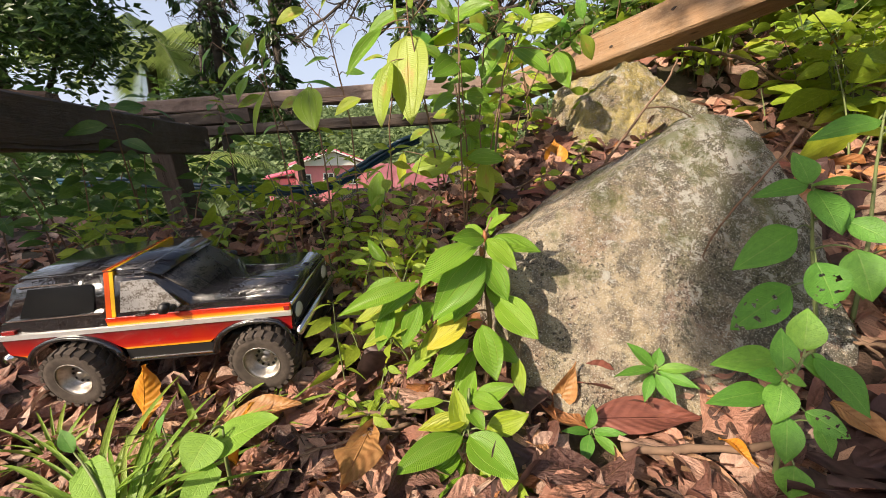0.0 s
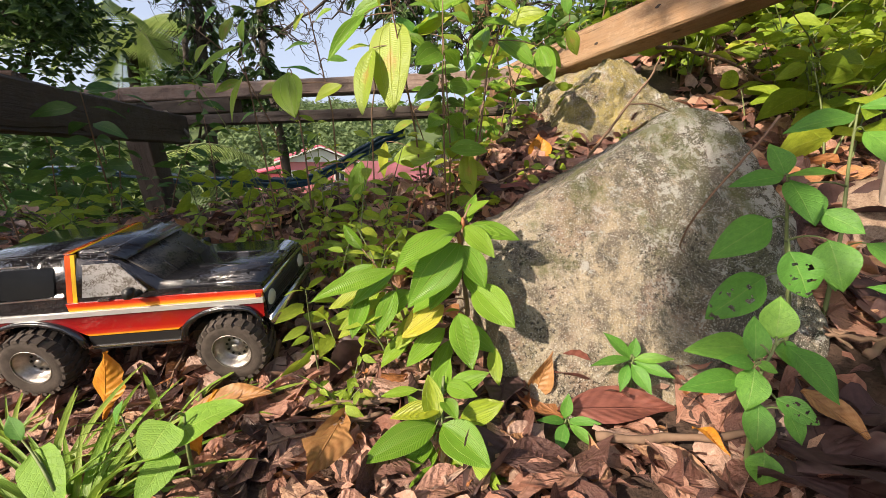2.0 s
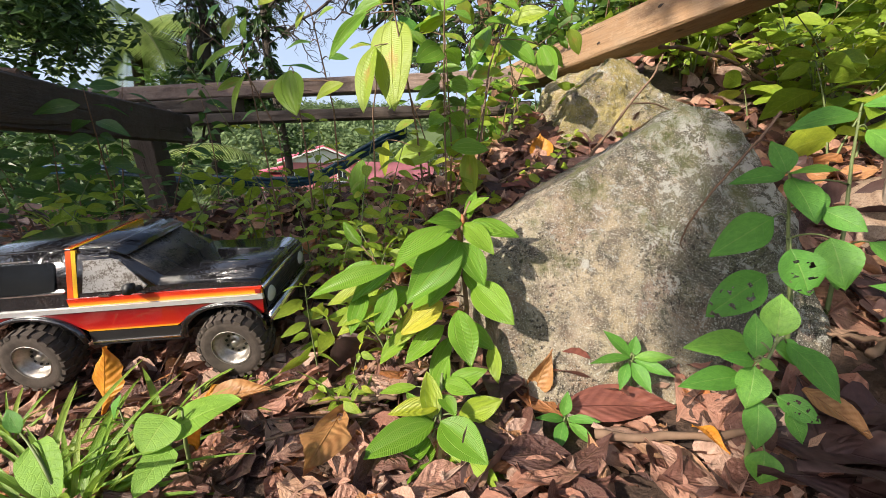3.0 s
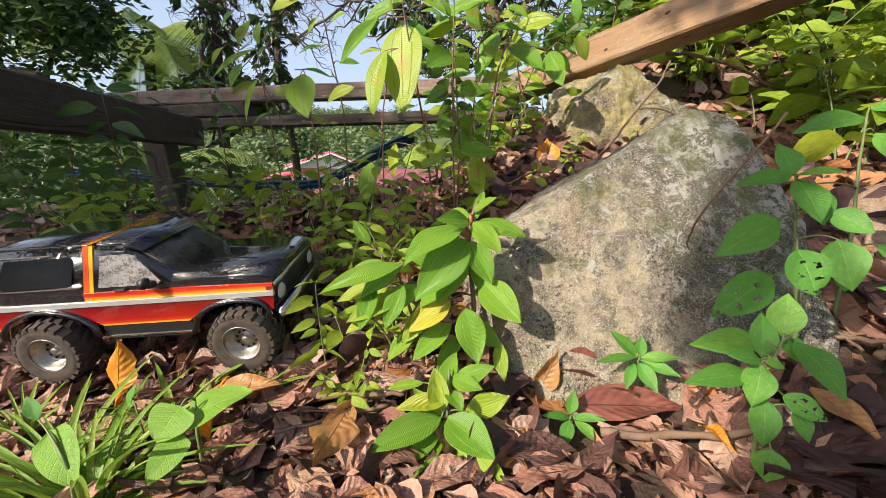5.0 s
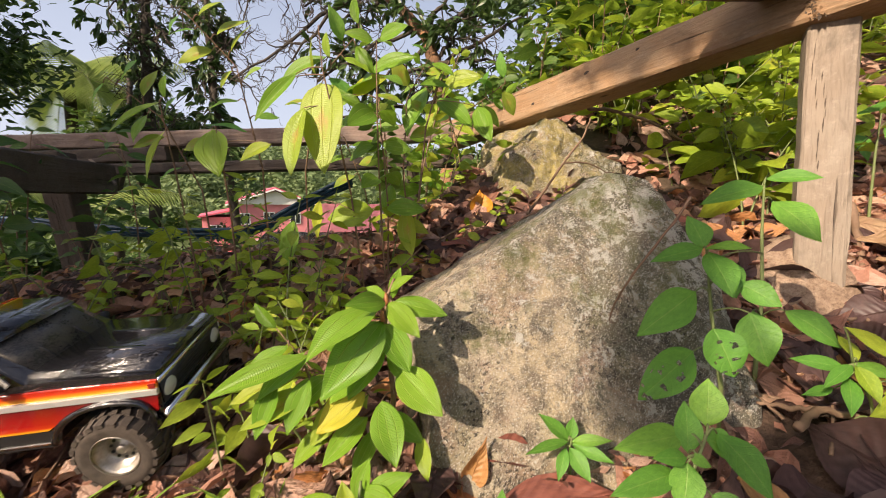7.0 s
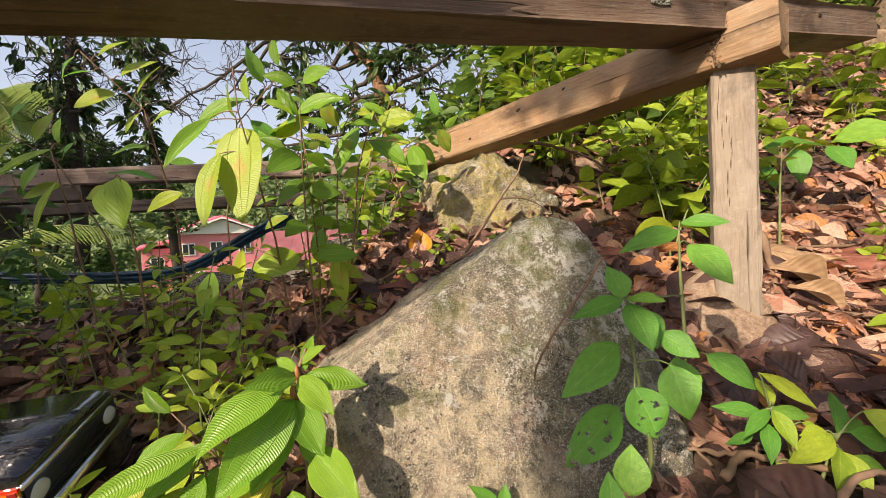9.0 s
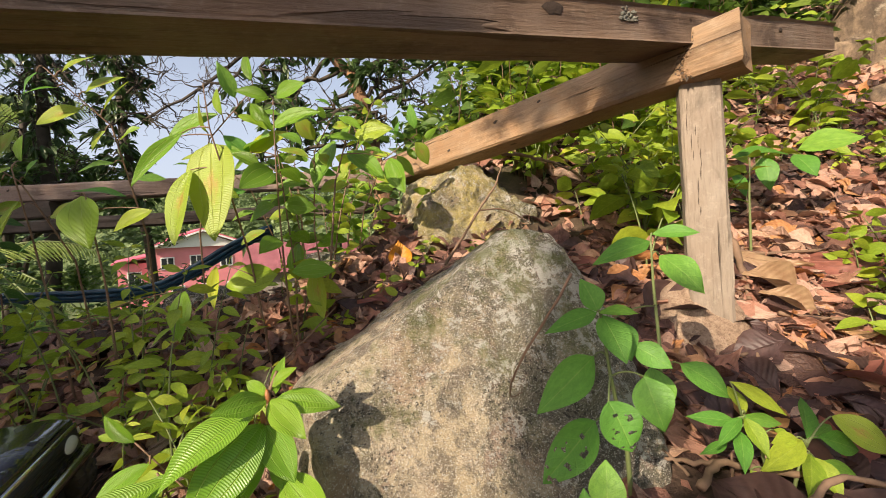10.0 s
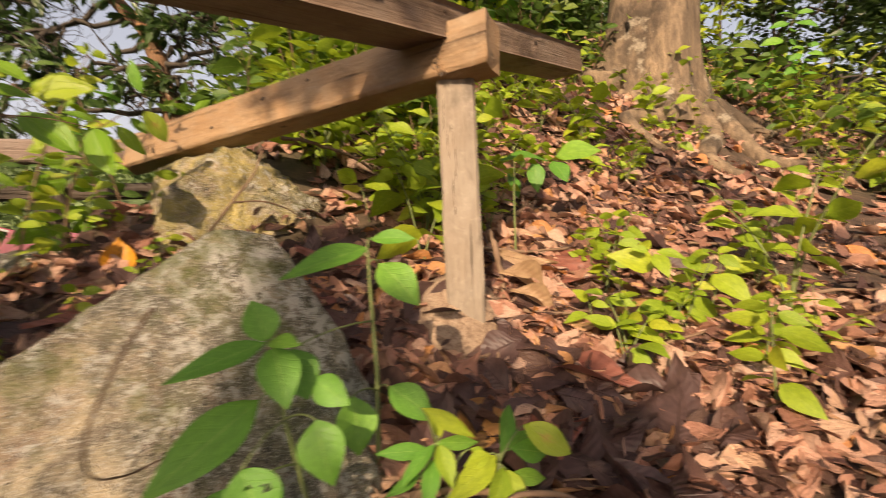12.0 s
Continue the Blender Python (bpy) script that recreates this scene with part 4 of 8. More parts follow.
    for k in range(6):
        part("grille_bar", prism([(0.251, 0.126 + k * 0.006), (0.2545, 0.126 + k * 0.006), (0.2545, 0.1285 + k * 0.006), (0.251, 0.1285 + k * 0.006)], -0.058, 0.058), BLACK, car)
    for side in (-1, 1):
        b = lathe([(0.0005, 0.006), (0.010, 0.0045), (0.0150, 0.001), (0.0165, 0.0), (0.0165, -0.004)], 20)
        bmesh.ops.rotate(b, verts=b.verts, matrix=Matrix.Rotation(radians(-90), 3, "Z"))
        bmesh.ops.translate(b, verts=b.verts, vec=(0.2535, side * 0.075, 0.142))
        part("headlight", b, LAMP, car, "round clear headlight")
        part("tail_light", prism([(-0.2745, 0.125), (-0.2700, 0.125), (-0.2700, 0.158), (-0.2745, 0.158)], side * 0.088 - 0.008, side * 0.088 + 0.008, None, 0.001), RED_LAMP, car)
    part("front_bumper", prism([(0.252, 0.090), (0.272, 0.092), (0.276, 0.098), (0.276, 0.106), (0.270, 0.112), (0.252, 0.112)], -0.106, 0.106, None, 0.003), CHROME, car, "chrome front bumper")
    part("rear_bumper", prism([(-0.276, 0.085), (-0.268, 0.083), (-0.268, 0.106), (-0.276, 0.105), (-0.284, 0.100), (-0.284, 0.090)], -0.104, 0.104, None, 0.003), CHROME, car, "chrome rear bumper")
    part("tailgate", prism([(-0.2735, 0.112), (-0.2690, 0.112), (-0.2690, 0.150), (-0.2745, 0.150)], -0.075, 0.075), SUNSET, car)
    part("chassis", prism([(-0.24, 0.055), (0.24, 0.055), (0.24, 0.082), (-0.24, 0.082)], -0.045, 0.045, None, 0.004), BLACK, car)
    for cx in (RX, FX):
        link("axle", tubes_mesh("axle", [tube([(cx, -0.10, 0.06), (cx, -0.02, 0.06), (cx, 0.0, 0.06), (cx, 0.02, 0.06), (cx, 0.10, 0.06)], [0.009, 0.011, 0.020, 0.011, 0.009], 10)]), BLACK, car)
    # a low cab, a short nose
    for ob in car.children:
        for v in ob.data.vertices:
            if ob.name.split(".")[0] in ("cab", "roof_rim", "windscreen", "visor", "wiper", "rear_window", "pillar_stripe", "front_window", "rear_side_window", "roof_strip") and v.co.z > 0.178:
                v.co.z = 0.178 + (v.co.z - 0.178) * 0.96
            # shallow flanks
            if v.co.z > 0.15:
                v.co.z -= 0.020
            elif v.co.z > 0.095:
                v.co.z = 0.095 + (v.co.z - 0.095) * 0.636
            if v.co.x > 0.19:
                v.co.x = 0.19 + (v.co.x - 0.19) * 0.40
    # wheels
    prof = [(0.031, 0.024), (0.042, 0.027), (0.052, 0.0265), (0.0565, 0.022), (0.0575, 0.0), (0.0565, -0.022), (0.052, -0.0265), (0.042, -0.027), (0.031, -0.024)]
    t = lathe(prof, 40)
    lugs = bmesh.new()
    for k in range(22):
        for row, (y0, y1, sh) in enumerate(((-0.0275, -0.010, 0.0), (-0.009, 0.009, 0.5), (0.010, 0.0275, 0.0))):
            a = 2 * math.pi * (k + sh) / 22
            w = 0.0052 if row != 1 else 0.0045
            vs = []
            for rr, ww in ((0.0545 if row != 1 else 0.056, w), (0.0602, w * 0.85)):
                for yy in (y0, y1):
                    for sx in (-1, 1):
                        tx = sx * ww + (0.003 if yy > 0 else -0.003) * (1 if row == 1 else 0.4)
                        rad = rr - (0.0035 if (row != 1 and abs(yy) > 0.02) else 0)
                        vs.append(lugs.verts.new((rad * math.cos(a) - tx * math.sin(a), yy, rad * math.sin(a) + tx * math.cos(a))))
            for q in ((0, 1, 3, 2), (4, 6, 7, 5), (0, 4, 5, 1), (2, 3, 7, 6), (0, 2, 6, 4), (1, 5, 7, 3)):
                lugs.faces.new([vs[i] for i in q])
    bmesh.ops.recalc_face_normals(lugs, faces=lugs.faces)
    tread_mesh = bpy.data.meshes.new("tread")
    lugs.to_mesh(tread_mesh)
    lugs.free()
    tread_mesh.materials.append(TYRE)
    for f in t.faces:
        f.smooth = True
    bmesh.ops.recalc_face_normals(t, faces=t.faces)
    tyre_mesh = bpy.data.meshes.new("tyre")
    t.to_mesh(tyre_mesh)
    t.free()
    tyre_mesh.materials.append(TYRE)
    r = lathe([(0.0002, 0.012), (0.006, 0.012), (0.0075, 0.010), (0.0085, 0.005), (0.020, 0.004), (0.0235, 0.006), (0.0260, 0.016), (0.0290, 0.020), (0.0325, 0.0255), (0.0335, 0.0245), (0.0325, 0.018), (0.0325, -0.02)], 32, -1)
    rim_mesh = bpy.data.meshes.new("rim")
    for f in r.faces:
        f.smooth = True
    r.to_mesh(rim_mesh)
    r.free()
    rim_mesh.materials.append(RIM)
    hb = bmesh.new()
    for k in range(10):
        a = 2 * math.pi * k / 10
        bmesh.ops.create_cone(hb, cap_ends=True, segments=8, radius1=0.0024, radius2=0.0024, depth=0.002, matrix=Matrix.Translation((0.0165 * math.cos(a), -0.0050, 0.0165 * math.sin(a))) @ Matrix.Rotation(radians(90), 4, "X"))
    hole_mesh = bpy.data.meshes.new("rim_hole")
    hb.to_mesh(hole_mesh)
    hb.free()
    hole_mesh.materials.append(BLACK)
    for cx in (RX, FX):
        for side in (-1, 1):
            wheel = link("wheel", tyre_mesh, None, car, "knobbly black tyre on a dusty metal rim")
            wheel.matrix_basis = pose(cx, side * 0.103, 0.06, 0, 0, 0 if side < 0 else 180) @ pose(0, 0, 0, 0, 17 if cx > 0 else 5, 0) @ Matrix.Scale(0.91, 4)
            tagged(link("tread", tread_mesh, None, wheel), kind="stuff")
            link("rim", rim_mesh, None, wheel, "dusty metal rim")
            link("rim_hole", hole_mesh, None, wheel)
    return car


truck = toy_truck()
truck.matrix_basis = pose(-0.478, 0.700, 0.044, 8.0, -5.4, 3.4)


# ---- plants that stand close ----
LEAF_HEART = leaf_material("heart_shaped_leaf", (0.17, 0.36, 0.03), (0.29, 0.50, 0.05), (0.40, 0.54, 0.06), veins=1, rough=0.6)
LEAF = {
    "Q": leaf_mesh("quilted_leaf", LEAF_QUILT, w=0.5, n=14, m=8, peak=0.45, tipp=0.85, fold=0.30, droop=0.16, wave=0.10, seed=1),
    "Q2": leaf_mesh("quilted_leaf", LEAF_QUILT, w=0.5, n=14, m=8, peak=0.43, tipp=0.9, fold=0.18, droop=0.26, wave=0.18, seed=2),
    "S": leaf_mesh("soft_leaf", LEAF_SOFT, w=0.5, n=10, m=6, peak=0.44, tipp=0.98, fold=0.18, droop=0.14, wave=0.16, seed=3),
    "S2": leaf_mesh("soft_leaf", LEAF_SOFT, w=0.5, n=10, m=6, peak=0.42, tipp=0.98, fold=0.10, droop=0.24, wave=0.20, seed=4),
    "L": leaf_mesh("weed_leaf", LEAF_WEED, w=0.5, n=8, m=4, peak=0.45, tipp=1.1, fold=0.3, droop=0.18, wave=0.12, seed=5),
    "G": leaf_mesh("narrow_leaf", LEAF_SOFT, w=0.5, n=8, m=4, peak=0.45, tipp=1.1, fold=0.3, droop=0.18, wave=0.12, seed=5),
    "Hh": leaf_mesh("heart_leaf", LEAF_HEART, w=0.5, n=10, m=6, peak=0.30, tipp=0.62, fold=0.14, droop=0.16, wave=0.16, seed=6),
}
YELLOWED = leaf_material("yellowing_leaf", (0.42, 0.40, 0.04), (0.62, 0.58, 0.06), (0.60, 0.42, 0.05), ribs=285.0, veins=3, spots=0.8)
PALE = leaf_material("pale_green_leaf", (0.25, 0.38, 0.03), (0.39, 0.50, 0.05), (0.44, 0.50, 0.06), ribs=285.0, veins=3, spots=0.9)
LEAF["Y"] = leaf_mesh("yellow_leaf", YELLOWED, w=0.5, n=12, m=6, peak=0.45, tipp=0.85, fold=0.25, droop=0.15, wave=0.2, seed=8)
LEAF["Y2"] = leaf_mesh("pale_leaf", PALE, w=0.5, n=12, m=6, peak=0.45, tipp=0.85, fold=0.25, droop=0.15, wave=0.12, seed=9)
LEAF["BIG"] = leaf_mesh("pale_leaf", PALE, w=0.5, n=16, m=8, peak=0.33, tipp=0.8, fold=0.04, droop=0.08, wave=0.10, seed=10)


def holed_leaf():
    """A soft leaf that insects have eaten holes in."""
    v, f, uv = leaf_arrays(w=0.5, n=36, m=22, peak=0.44, tipp=0.8, fold=0.16, droop=0.16, wave=0.16, seed=7)
    rng = random.Random(5)
    holes = [(rng.uniform(0.25, 0.9), rng.uniform(-0.15, 0.15), rng.uniform(0.012, 0.036)) for _ in range(15)]
    def kept(q):
        x = sum(v[i][0] for i in q) / 4
        y = sum(v[i][1] for i in q) / 4
        return all((x - a) ** 2 + (y - b) ** 2 > r * r for a, b, r in holes)
    mesh = raw_mesh("eaten_leaf", v, [q for q in f if kept(q)], uv)
    mesh.materials.append(LEAF_SOFT)
    return mesh


LEAF["H"] = holed_leaf()


def leafy(name, place, label, stems, leaves, facing, mat=STEM, category="plant", r=0.0022, petioles=True):
    plant = thing(name, place, label, category)
    o = Vector(place)
    for pts, rad in stems:
        ps = [Vector(p) - o for p in pts]
        full = []
        for i in range(len(ps) - 1):
            for k in range(4):
                full.append(ps[i].lerp(ps[i + 1], k / 4))
        full.append(ps[-1])
        rs = [rad * (1 - 0.6 * i / (len(full) - 1)) for i in range(len(full))]
        link("stem", tubes_mesh("stem", [tube(full, rs, 6)]), mat, plant)
    rng = random.Random(len(leaves) * 13 + int(abs(place[0]) * 1000))
    dense = []
    for pts, _ in stems:
        for i in range(len(pts) - 1):
            for k in range(7):
                dense.append(Vector(pts[i]).lerp(Vector(pts[i + 1]), k / 6))
    for kind, base, tip, width in leaves:
        key = kind
        if kind in ("Q", "S") and rng.random() < 0.45:
            key = kind + "2"
        f = Vector(facing) + Vector((rng.uniform(-0.3, 0.3), rng.uniform(-0.25, 0.25), rng.uniform(-0.2, 0.2)))
        add_leaf(plant, LEAF[key], base, tip, width * {"S": 0.9, "H": 0.9, "L": 0.78, "Q": 0.88}.get(kind, 1.0), f)
        if petioles and dense:
            b = Vector(base)
            near = min(dense, key=lambda q: (q - b).length + 0.6 * max(q.z - b.z, 0))
            if 0.004 < (near - b).length < 0.16:
                link("leaf_stalk", tubes_mesh("leaf_stalk", [tube([p - o for p in bend(near, b, 0.006, 4)], [0.0016, 0.0013, 0.0012, 0.0011, 0.0010], 5)]), mat, plant)
    return plant


def on_ground(x, y, dz=-0.01):
    return (x, y, ground_z(x, y) + dz)


shrub = leafy("quilted_leaf_shrub", on_ground(0.035, 0.575), "bright green shrub with quilted ribbed leaves beside the rock",
      [([on_ground(0.035, 0.575), (0.042, 0.580, 0.18), (0.030, 0.588, 0.27), (0.033, 0.592, 0.312), (0.042, 0.596, 0.335)], 0.0045), ([on_ground(-0.02, 0.57), (-0.05, 0.565, 0.17), (-0.075, 0.56, 0.25)], 0.003), ([on_ground(-0.02, 0.60), (-0.07, 0.61, 0.2), (-0.12, 0.612, 0.262)], 0.002)], [
    ('Q', (0.021, 0.589, 0.300), (-0.058, 0.495, 0.282), 0.058),
    ('Q', (0.041, 0.591, 0.303), (0.117, 0.577, 0.297), 0.035),
    ('Q', (0.027, 0.580, 0.281), (-0.032, 0.483, 0.229), 0.063),
    ('Q', (-0.059, 0.548, 0.248), (-0.164, 0.480, 0.236), 0.034),
    ('Q', (-0.060, 0.559, 0.248), (-0.119, 0.508, 0.217), 0.036),
    ('Q', (-0.097, 0.539, 0.216), (-0.112, 0.497, 0.169), 0.030),
    ('Q', (-0.058, 0.542, 0.220), (-0.080, 0.499, 0.172), 0.032),
    ('Y', (0.008, 0.550, 0.199), (-0.051, 0.519, 0.165), 0.042),
    ('Q', (0.049, 0.567, 0.223), (0.102, 0.510, 0.188), 0.052),
    ('Q', (0.029, 0.548, 0.188), (0.049, 0.494, 0.131), 0.047),
    ('Q', (0.011, 0.562, 0.228), (-0.039, 0.528, 0.202), 0.040),
    ('Q', (0.039, 0.592, 0.308), (0.048, 0.598, 0.352), 0.019),
] + [
    ('Q', (0.034, 0.586, 0.304), (0.076, 0.545, 0.276), 0.036),
    ('Q', (0.030, 0.586, 0.306), (-0.004, 0.530, 0.322), 0.032),
    ('Q', (0.036, 0.592, 0.318), (0.064, 0.575, 0.346), 0.018),
    ('Q', (0.030, 0.580, 0.278), (0.066, 0.535, 0.232), 0.042),
    ('Q', (0.026, 0.582, 0.262), (-0.010, 0.520, 0.205), 0.046),
    ('Q', (-0.040, 0.562, 0.215), (-0.090, 0.510, 0.190), 0.038),
    ('Q', (0.031, 0.592, 0.310), (-0.002, 0.609, 0.324), 0.018),
    ('Q', (0.079, 0.549, 0.140), (0.084, 0.517, 0.091), 0.025),
    ('Q', (-0.120, 0.611, 0.262), (-0.145, 0.598, 0.299), 0.022),
    ('Q', (-0.007, 0.591, 0.244), (-0.065, 0.591, 0.256), 0.033),
] + [
    ('Q', (0.010, 0.560, 0.160), (-0.045, 0.520, 0.120), 0.036),
    ('Q', (0.030, 0.560, 0.165), (0.085, 0.530, 0.140), 0.034),
    ('Y2', (-0.060, 0.552, 0.200), (-0.130, 0.500, 0.185), 0.034),
    ('Y2', (-0.070, 0.556, 0.225), (-0.150, 0.520, 0.205), 0.030),
    ('Q', (-0.100, 0.600, 0.240), (-0.160, 0.575, 0.215), 0.030),
    ('Q', (-0.090, 0.590, 0.200), (-0.140, 0.560, 0.160), 0.028),
    ('Q', (-0.040, 0.560, 0.150), (-0.085, 0.525, 0.115), 0.030),
    ('Q', (0.036, 0.575, 0.245), (0.070, 0.548, 0.205), 0.030),
    ('Y2', (-0.020, 0.568, 0.180), (-0.060, 0.530, 0.140), 0.032),
    ('Q', (0.020, 0.575, 0.135), (-0.010, 0.540, 0.085), 0.028),
], (-0.2, -0.75, 0.65), STEM_RED)
NODE_RED = plain("red_leaf_joint", (0.34, 0.13, 0.05), 0.5)
for p in ((0.032, 0.589, 0.308), (0.027, 0.582, 0.286)):
    q = Vector(p) - shrub.location
    link("leaf_joint", tubes_mesh("leaf_joint", [tube([q + Vector((0, 0, -0.008)), q + Vector((0.001, -0.002, -0.003)), q + Vector((0, -0.002, 0.004)), q + Vector((-0.001, 0, 0.009))], [0.0015, 0.0032, 0.0030, 0.001], 8)]), NODE_RED, shrub, "reddish leaf joint")
leafy("quilted_leaf_shrub", on_ground(0.015, 0.455), "low green shrub with glossy quilted leaves in the litter",
      [([on_ground(0.015, 0.455), (0.012, 0.458, 0.06), (0.010, 0.462, 0.10), (0.012, 0.48, 0.13)], 0.004)], [
    ('Q', (0.005, 0.450, 0.081), (-0.073, 0.386, 0.083), 0.042),
    ('Q', (0.012, 0.450, 0.082), (0.063, 0.382, 0.089), 0.051),
    ('Q', (0.003, 0.455, 0.081), (-0.005, 0.464, 0.140), 0.032),
    ('Q', (0.016, 0.477, 0.109), (0.064, 0.468, 0.148), 0.031),
    ('Q', (0.034, 0.461, 0.080), (0.087, 0.460, 0.110), 0.035),
    ('Q', (0.008, 0.436, 0.063), (-0.040, 0.370, 0.054), 0.037),
    ('Q', (0.025, 0.424, 0.056), (0.082, 0.355, 0.056), 0.052),
    ('Q', (0.003, 0.437, 0.069), (-0.040, 0.391, 0.056), 0.030),
    ('Q', (0.007, 0.485, 0.099), (0.016, 0.487, 0.150), 0.029),
    ('Q', (-0.022, 0.495, 0.100), (-0.075, 0.491, 0.092), 0.016),
    ('Q', (0.004, 0.447, 0.069), (-0.035, 0.476, 0.111), 0.024),
    ('Q', (0.020, 0.450, 0.075), (0.070, 0.425, 0.065), 0.032),
    ('Q', (0.010, 0.462, 0.095), (-0.050, 0.435, 0.105), 0.030),
    ('Q', (0.014, 0.480, 0.118), (0.050, 0.450, 0.125), 0.026),
    ('Q', (0.000, 0.430, 0.055), (-0.020, 0.375, 0.035), 0.032),
    ('Q', (0.030, 0.440, 0.060), (0.095, 0.400, 0.050), 0.030),
    ('Q', (0.012, 0.470, 0.105), (0.030, 0.430, 0.110), 0.024),
], (-0.1, -0.6, 0.8))
leafy("tall_shrub", on_ground(-0.05, 1.02), "tall thin shrub with large drooping ribbed leaves before the fence",
      [([on_ground(-0.05, 1.02), (-0.08, 1.0, 0.45), (-0.11, 0.96, 0.62), (-0.125, 0.945, 0.70), (-0.13, 0.94, 0.78)], 0.0028),
       ([on_ground(0.06, 1.12), (0.075, 1.13, 0.45), (0.09, 1.16, 0.62), (0.12, 1.19, 0.73), (0.15, 1.2, 0.80)], 0.0034),
       ([on_ground(-0.33, 1.0), (-0.345, 1.0, 0.40), (-0.36, 0.985, 0.58)], 0.003),
       ([on_ground(0.0, 1.05), (0.0, 1.05, 0.42), (-0.02, 1.03, 0.66)], 0.003),
       ([on_ground(-0.42, 1.02), (-0.46, 1.0, 0.5), (-0.47, 0.98, 0.63)], 0.0025)], [
    ('BIG', (-0.133, 0.975, 0.677), (-0.123, 0.900, 0.487), 0.102),
    ('Y2', (-0.168, 0.961, 0.623), (-0.193, 0.887, 0.485), 0.060),
    ('Q', (-0.373, 0.994, 0.579), (-0.355, 0.951, 0.482), 0.086),
    ('Q', (-0.193, 0.999, 0.701), (-0.268, 0.930, 0.597), 0.041),
    ('Q', (0.088, 1.224, 0.737), (0.020, 1.141, 0.614), 0.083),
    ('Q', (0.121, 1.240, 0.711), (0.217, 1.165, 0.639), 0.069),
    ('Q', (0.231, 1.219, 0.689), (0.259, 1.156, 0.594), 0.063),
    ('Q', (0.143, 1.229, 0.747), (0.238, 1.188, 0.778), 0.065),
    ('Y2', (0.044, 1.063, 0.410), (0.049, 1.018, 0.303), 0.056),
    ('Q', (-0.238, 0.961, 0.548), (-0.297, 0.931, 0.516), 0.042),
    ('Q', (-0.481, 1.010, 0.576), (-0.494, 0.933, 0.469), 0.028),
    ('Q', (-0.492, 1.024, 0.640), (-0.575, 0.954, 0.572), 0.036),
] + [
    ('Q', (-0.080, 1.048, 0.672), (-0.002, 1.034, 0.729), 0.052),
    ('Q', (-0.059, 1.042, 0.642), (-0.108, 1.016, 0.671), 0.039),
    ('Q', (-0.216, 1.026, 0.383), (-0.233, 0.981, 0.282), 0.057),
    ('Q', (-0.159, 1.040, 0.431), (-0.161, 0.999, 0.344), 0.030),
    ('Q', (0.002, 1.107, 0.471), (-0.012, 1.057, 0.393), 0.052),
    ('Q', (-0.045, 1.117, 0.743), (0.062, 1.091, 0.789), 0.060),
    ('Q', (-0.238, 1.048, 0.697), (-0.142, 1.036, 0.764), 0.052),
    ('Q', (-0.486, 1.027, 0.649), (-0.483, 1.018, 0.700), 0.029),
], (-0.35, -0.75, 0.45), STEM_RED)


def spray(foot, way, n, size, seed, kinds=("Q", "Q", "S", "Y2")):
    """An arching shoot with leaves to both sides, drooping at the tips."""
    rng = random.Random(seed)
    pts = [Vector(on_ground(*foot))] + [Vector(p) for p in way]
    leaves = []
    for i in range(n):
        q = (0.45 + 0.55 * i / (n - 1)) * (len(pts) - 1)
        k = min(int(q), len(pts) - 2)
        p = pts[k].lerp(pts[k + 1], q - k)
        d = (pts[k + 1] - pts[k]).normalized()
        side = d.cross(Vector((0.2, -1, 0.1))).normalized() * (1 if i % 2 else -1)
        L = size * rng.uniform(0.65, 1.2)
        out = (side * 0.8 + d * rng.uniform(0.1, 0.6) + Vector((rng.uniform(-0.3, 0.3), rng.uniform(-0.6, 0.1), rng.uniform(-0.6, 0.15)))).normalized()
        leaves.append((kinds[rng.randrange(len(kinds))], (p + out * 0.015)[:], (p + out * L)[:], L * rng.uniform(0.38, 0.5)))
    return leafy("leafy_shoot", on_ground(*foot), "thin arching shoot with drooping green leaves before the rails", [([p[:] for p in pts], 0.0026)], leaves, (-0.35, -0.65, 0.6), STEM_RED, "shrub")


spray((-0.20, 1.10), [(-0.20, 1.08, 0.50), (-0.16, 1.05, 0.70), (-0.06, 1.02, 0.80)], 11, 0.085, 1)
spray((-0.28, 1.06), [(-0.29, 1.05, 0.50), (-0.33, 1.03, 0.72), (-0.42, 1.00, 0.82)], 11, 0.085, 2)
spray((0.05, 1.22), [(0.03, 1.20, 0.50), (0.04, 1.19, 0.70), (0.10, 1.16, 0.80)], 13, 0.085, 3)
spray((0.14, 1.38), [(0.16, 1.36, 0.55), (0.22, 1.32, 0.70), (0.32, 1.28, 0.77)], 13, 0.080, 4)
spray((0.20, 1.50), [(0.20, 1.48, 0.55), (0.17, 1.46, 0.72), (0.08, 1.42, 0.80)], 13, 0.085, 5)
spray((-0.08, 1.45), [(-0.10, 1.42, 0.45), (-0.16, 1.38, 0.62), (-0.25, 1.36, 0.72)], 11, 0.09, 6)
spray((-0.45, 1.15), [(-0.47, 1.13, 0.45), (-0.54, 1.10, 0.62), (-0.64, 1.08, 0.70)], 9, 0.09, 7)
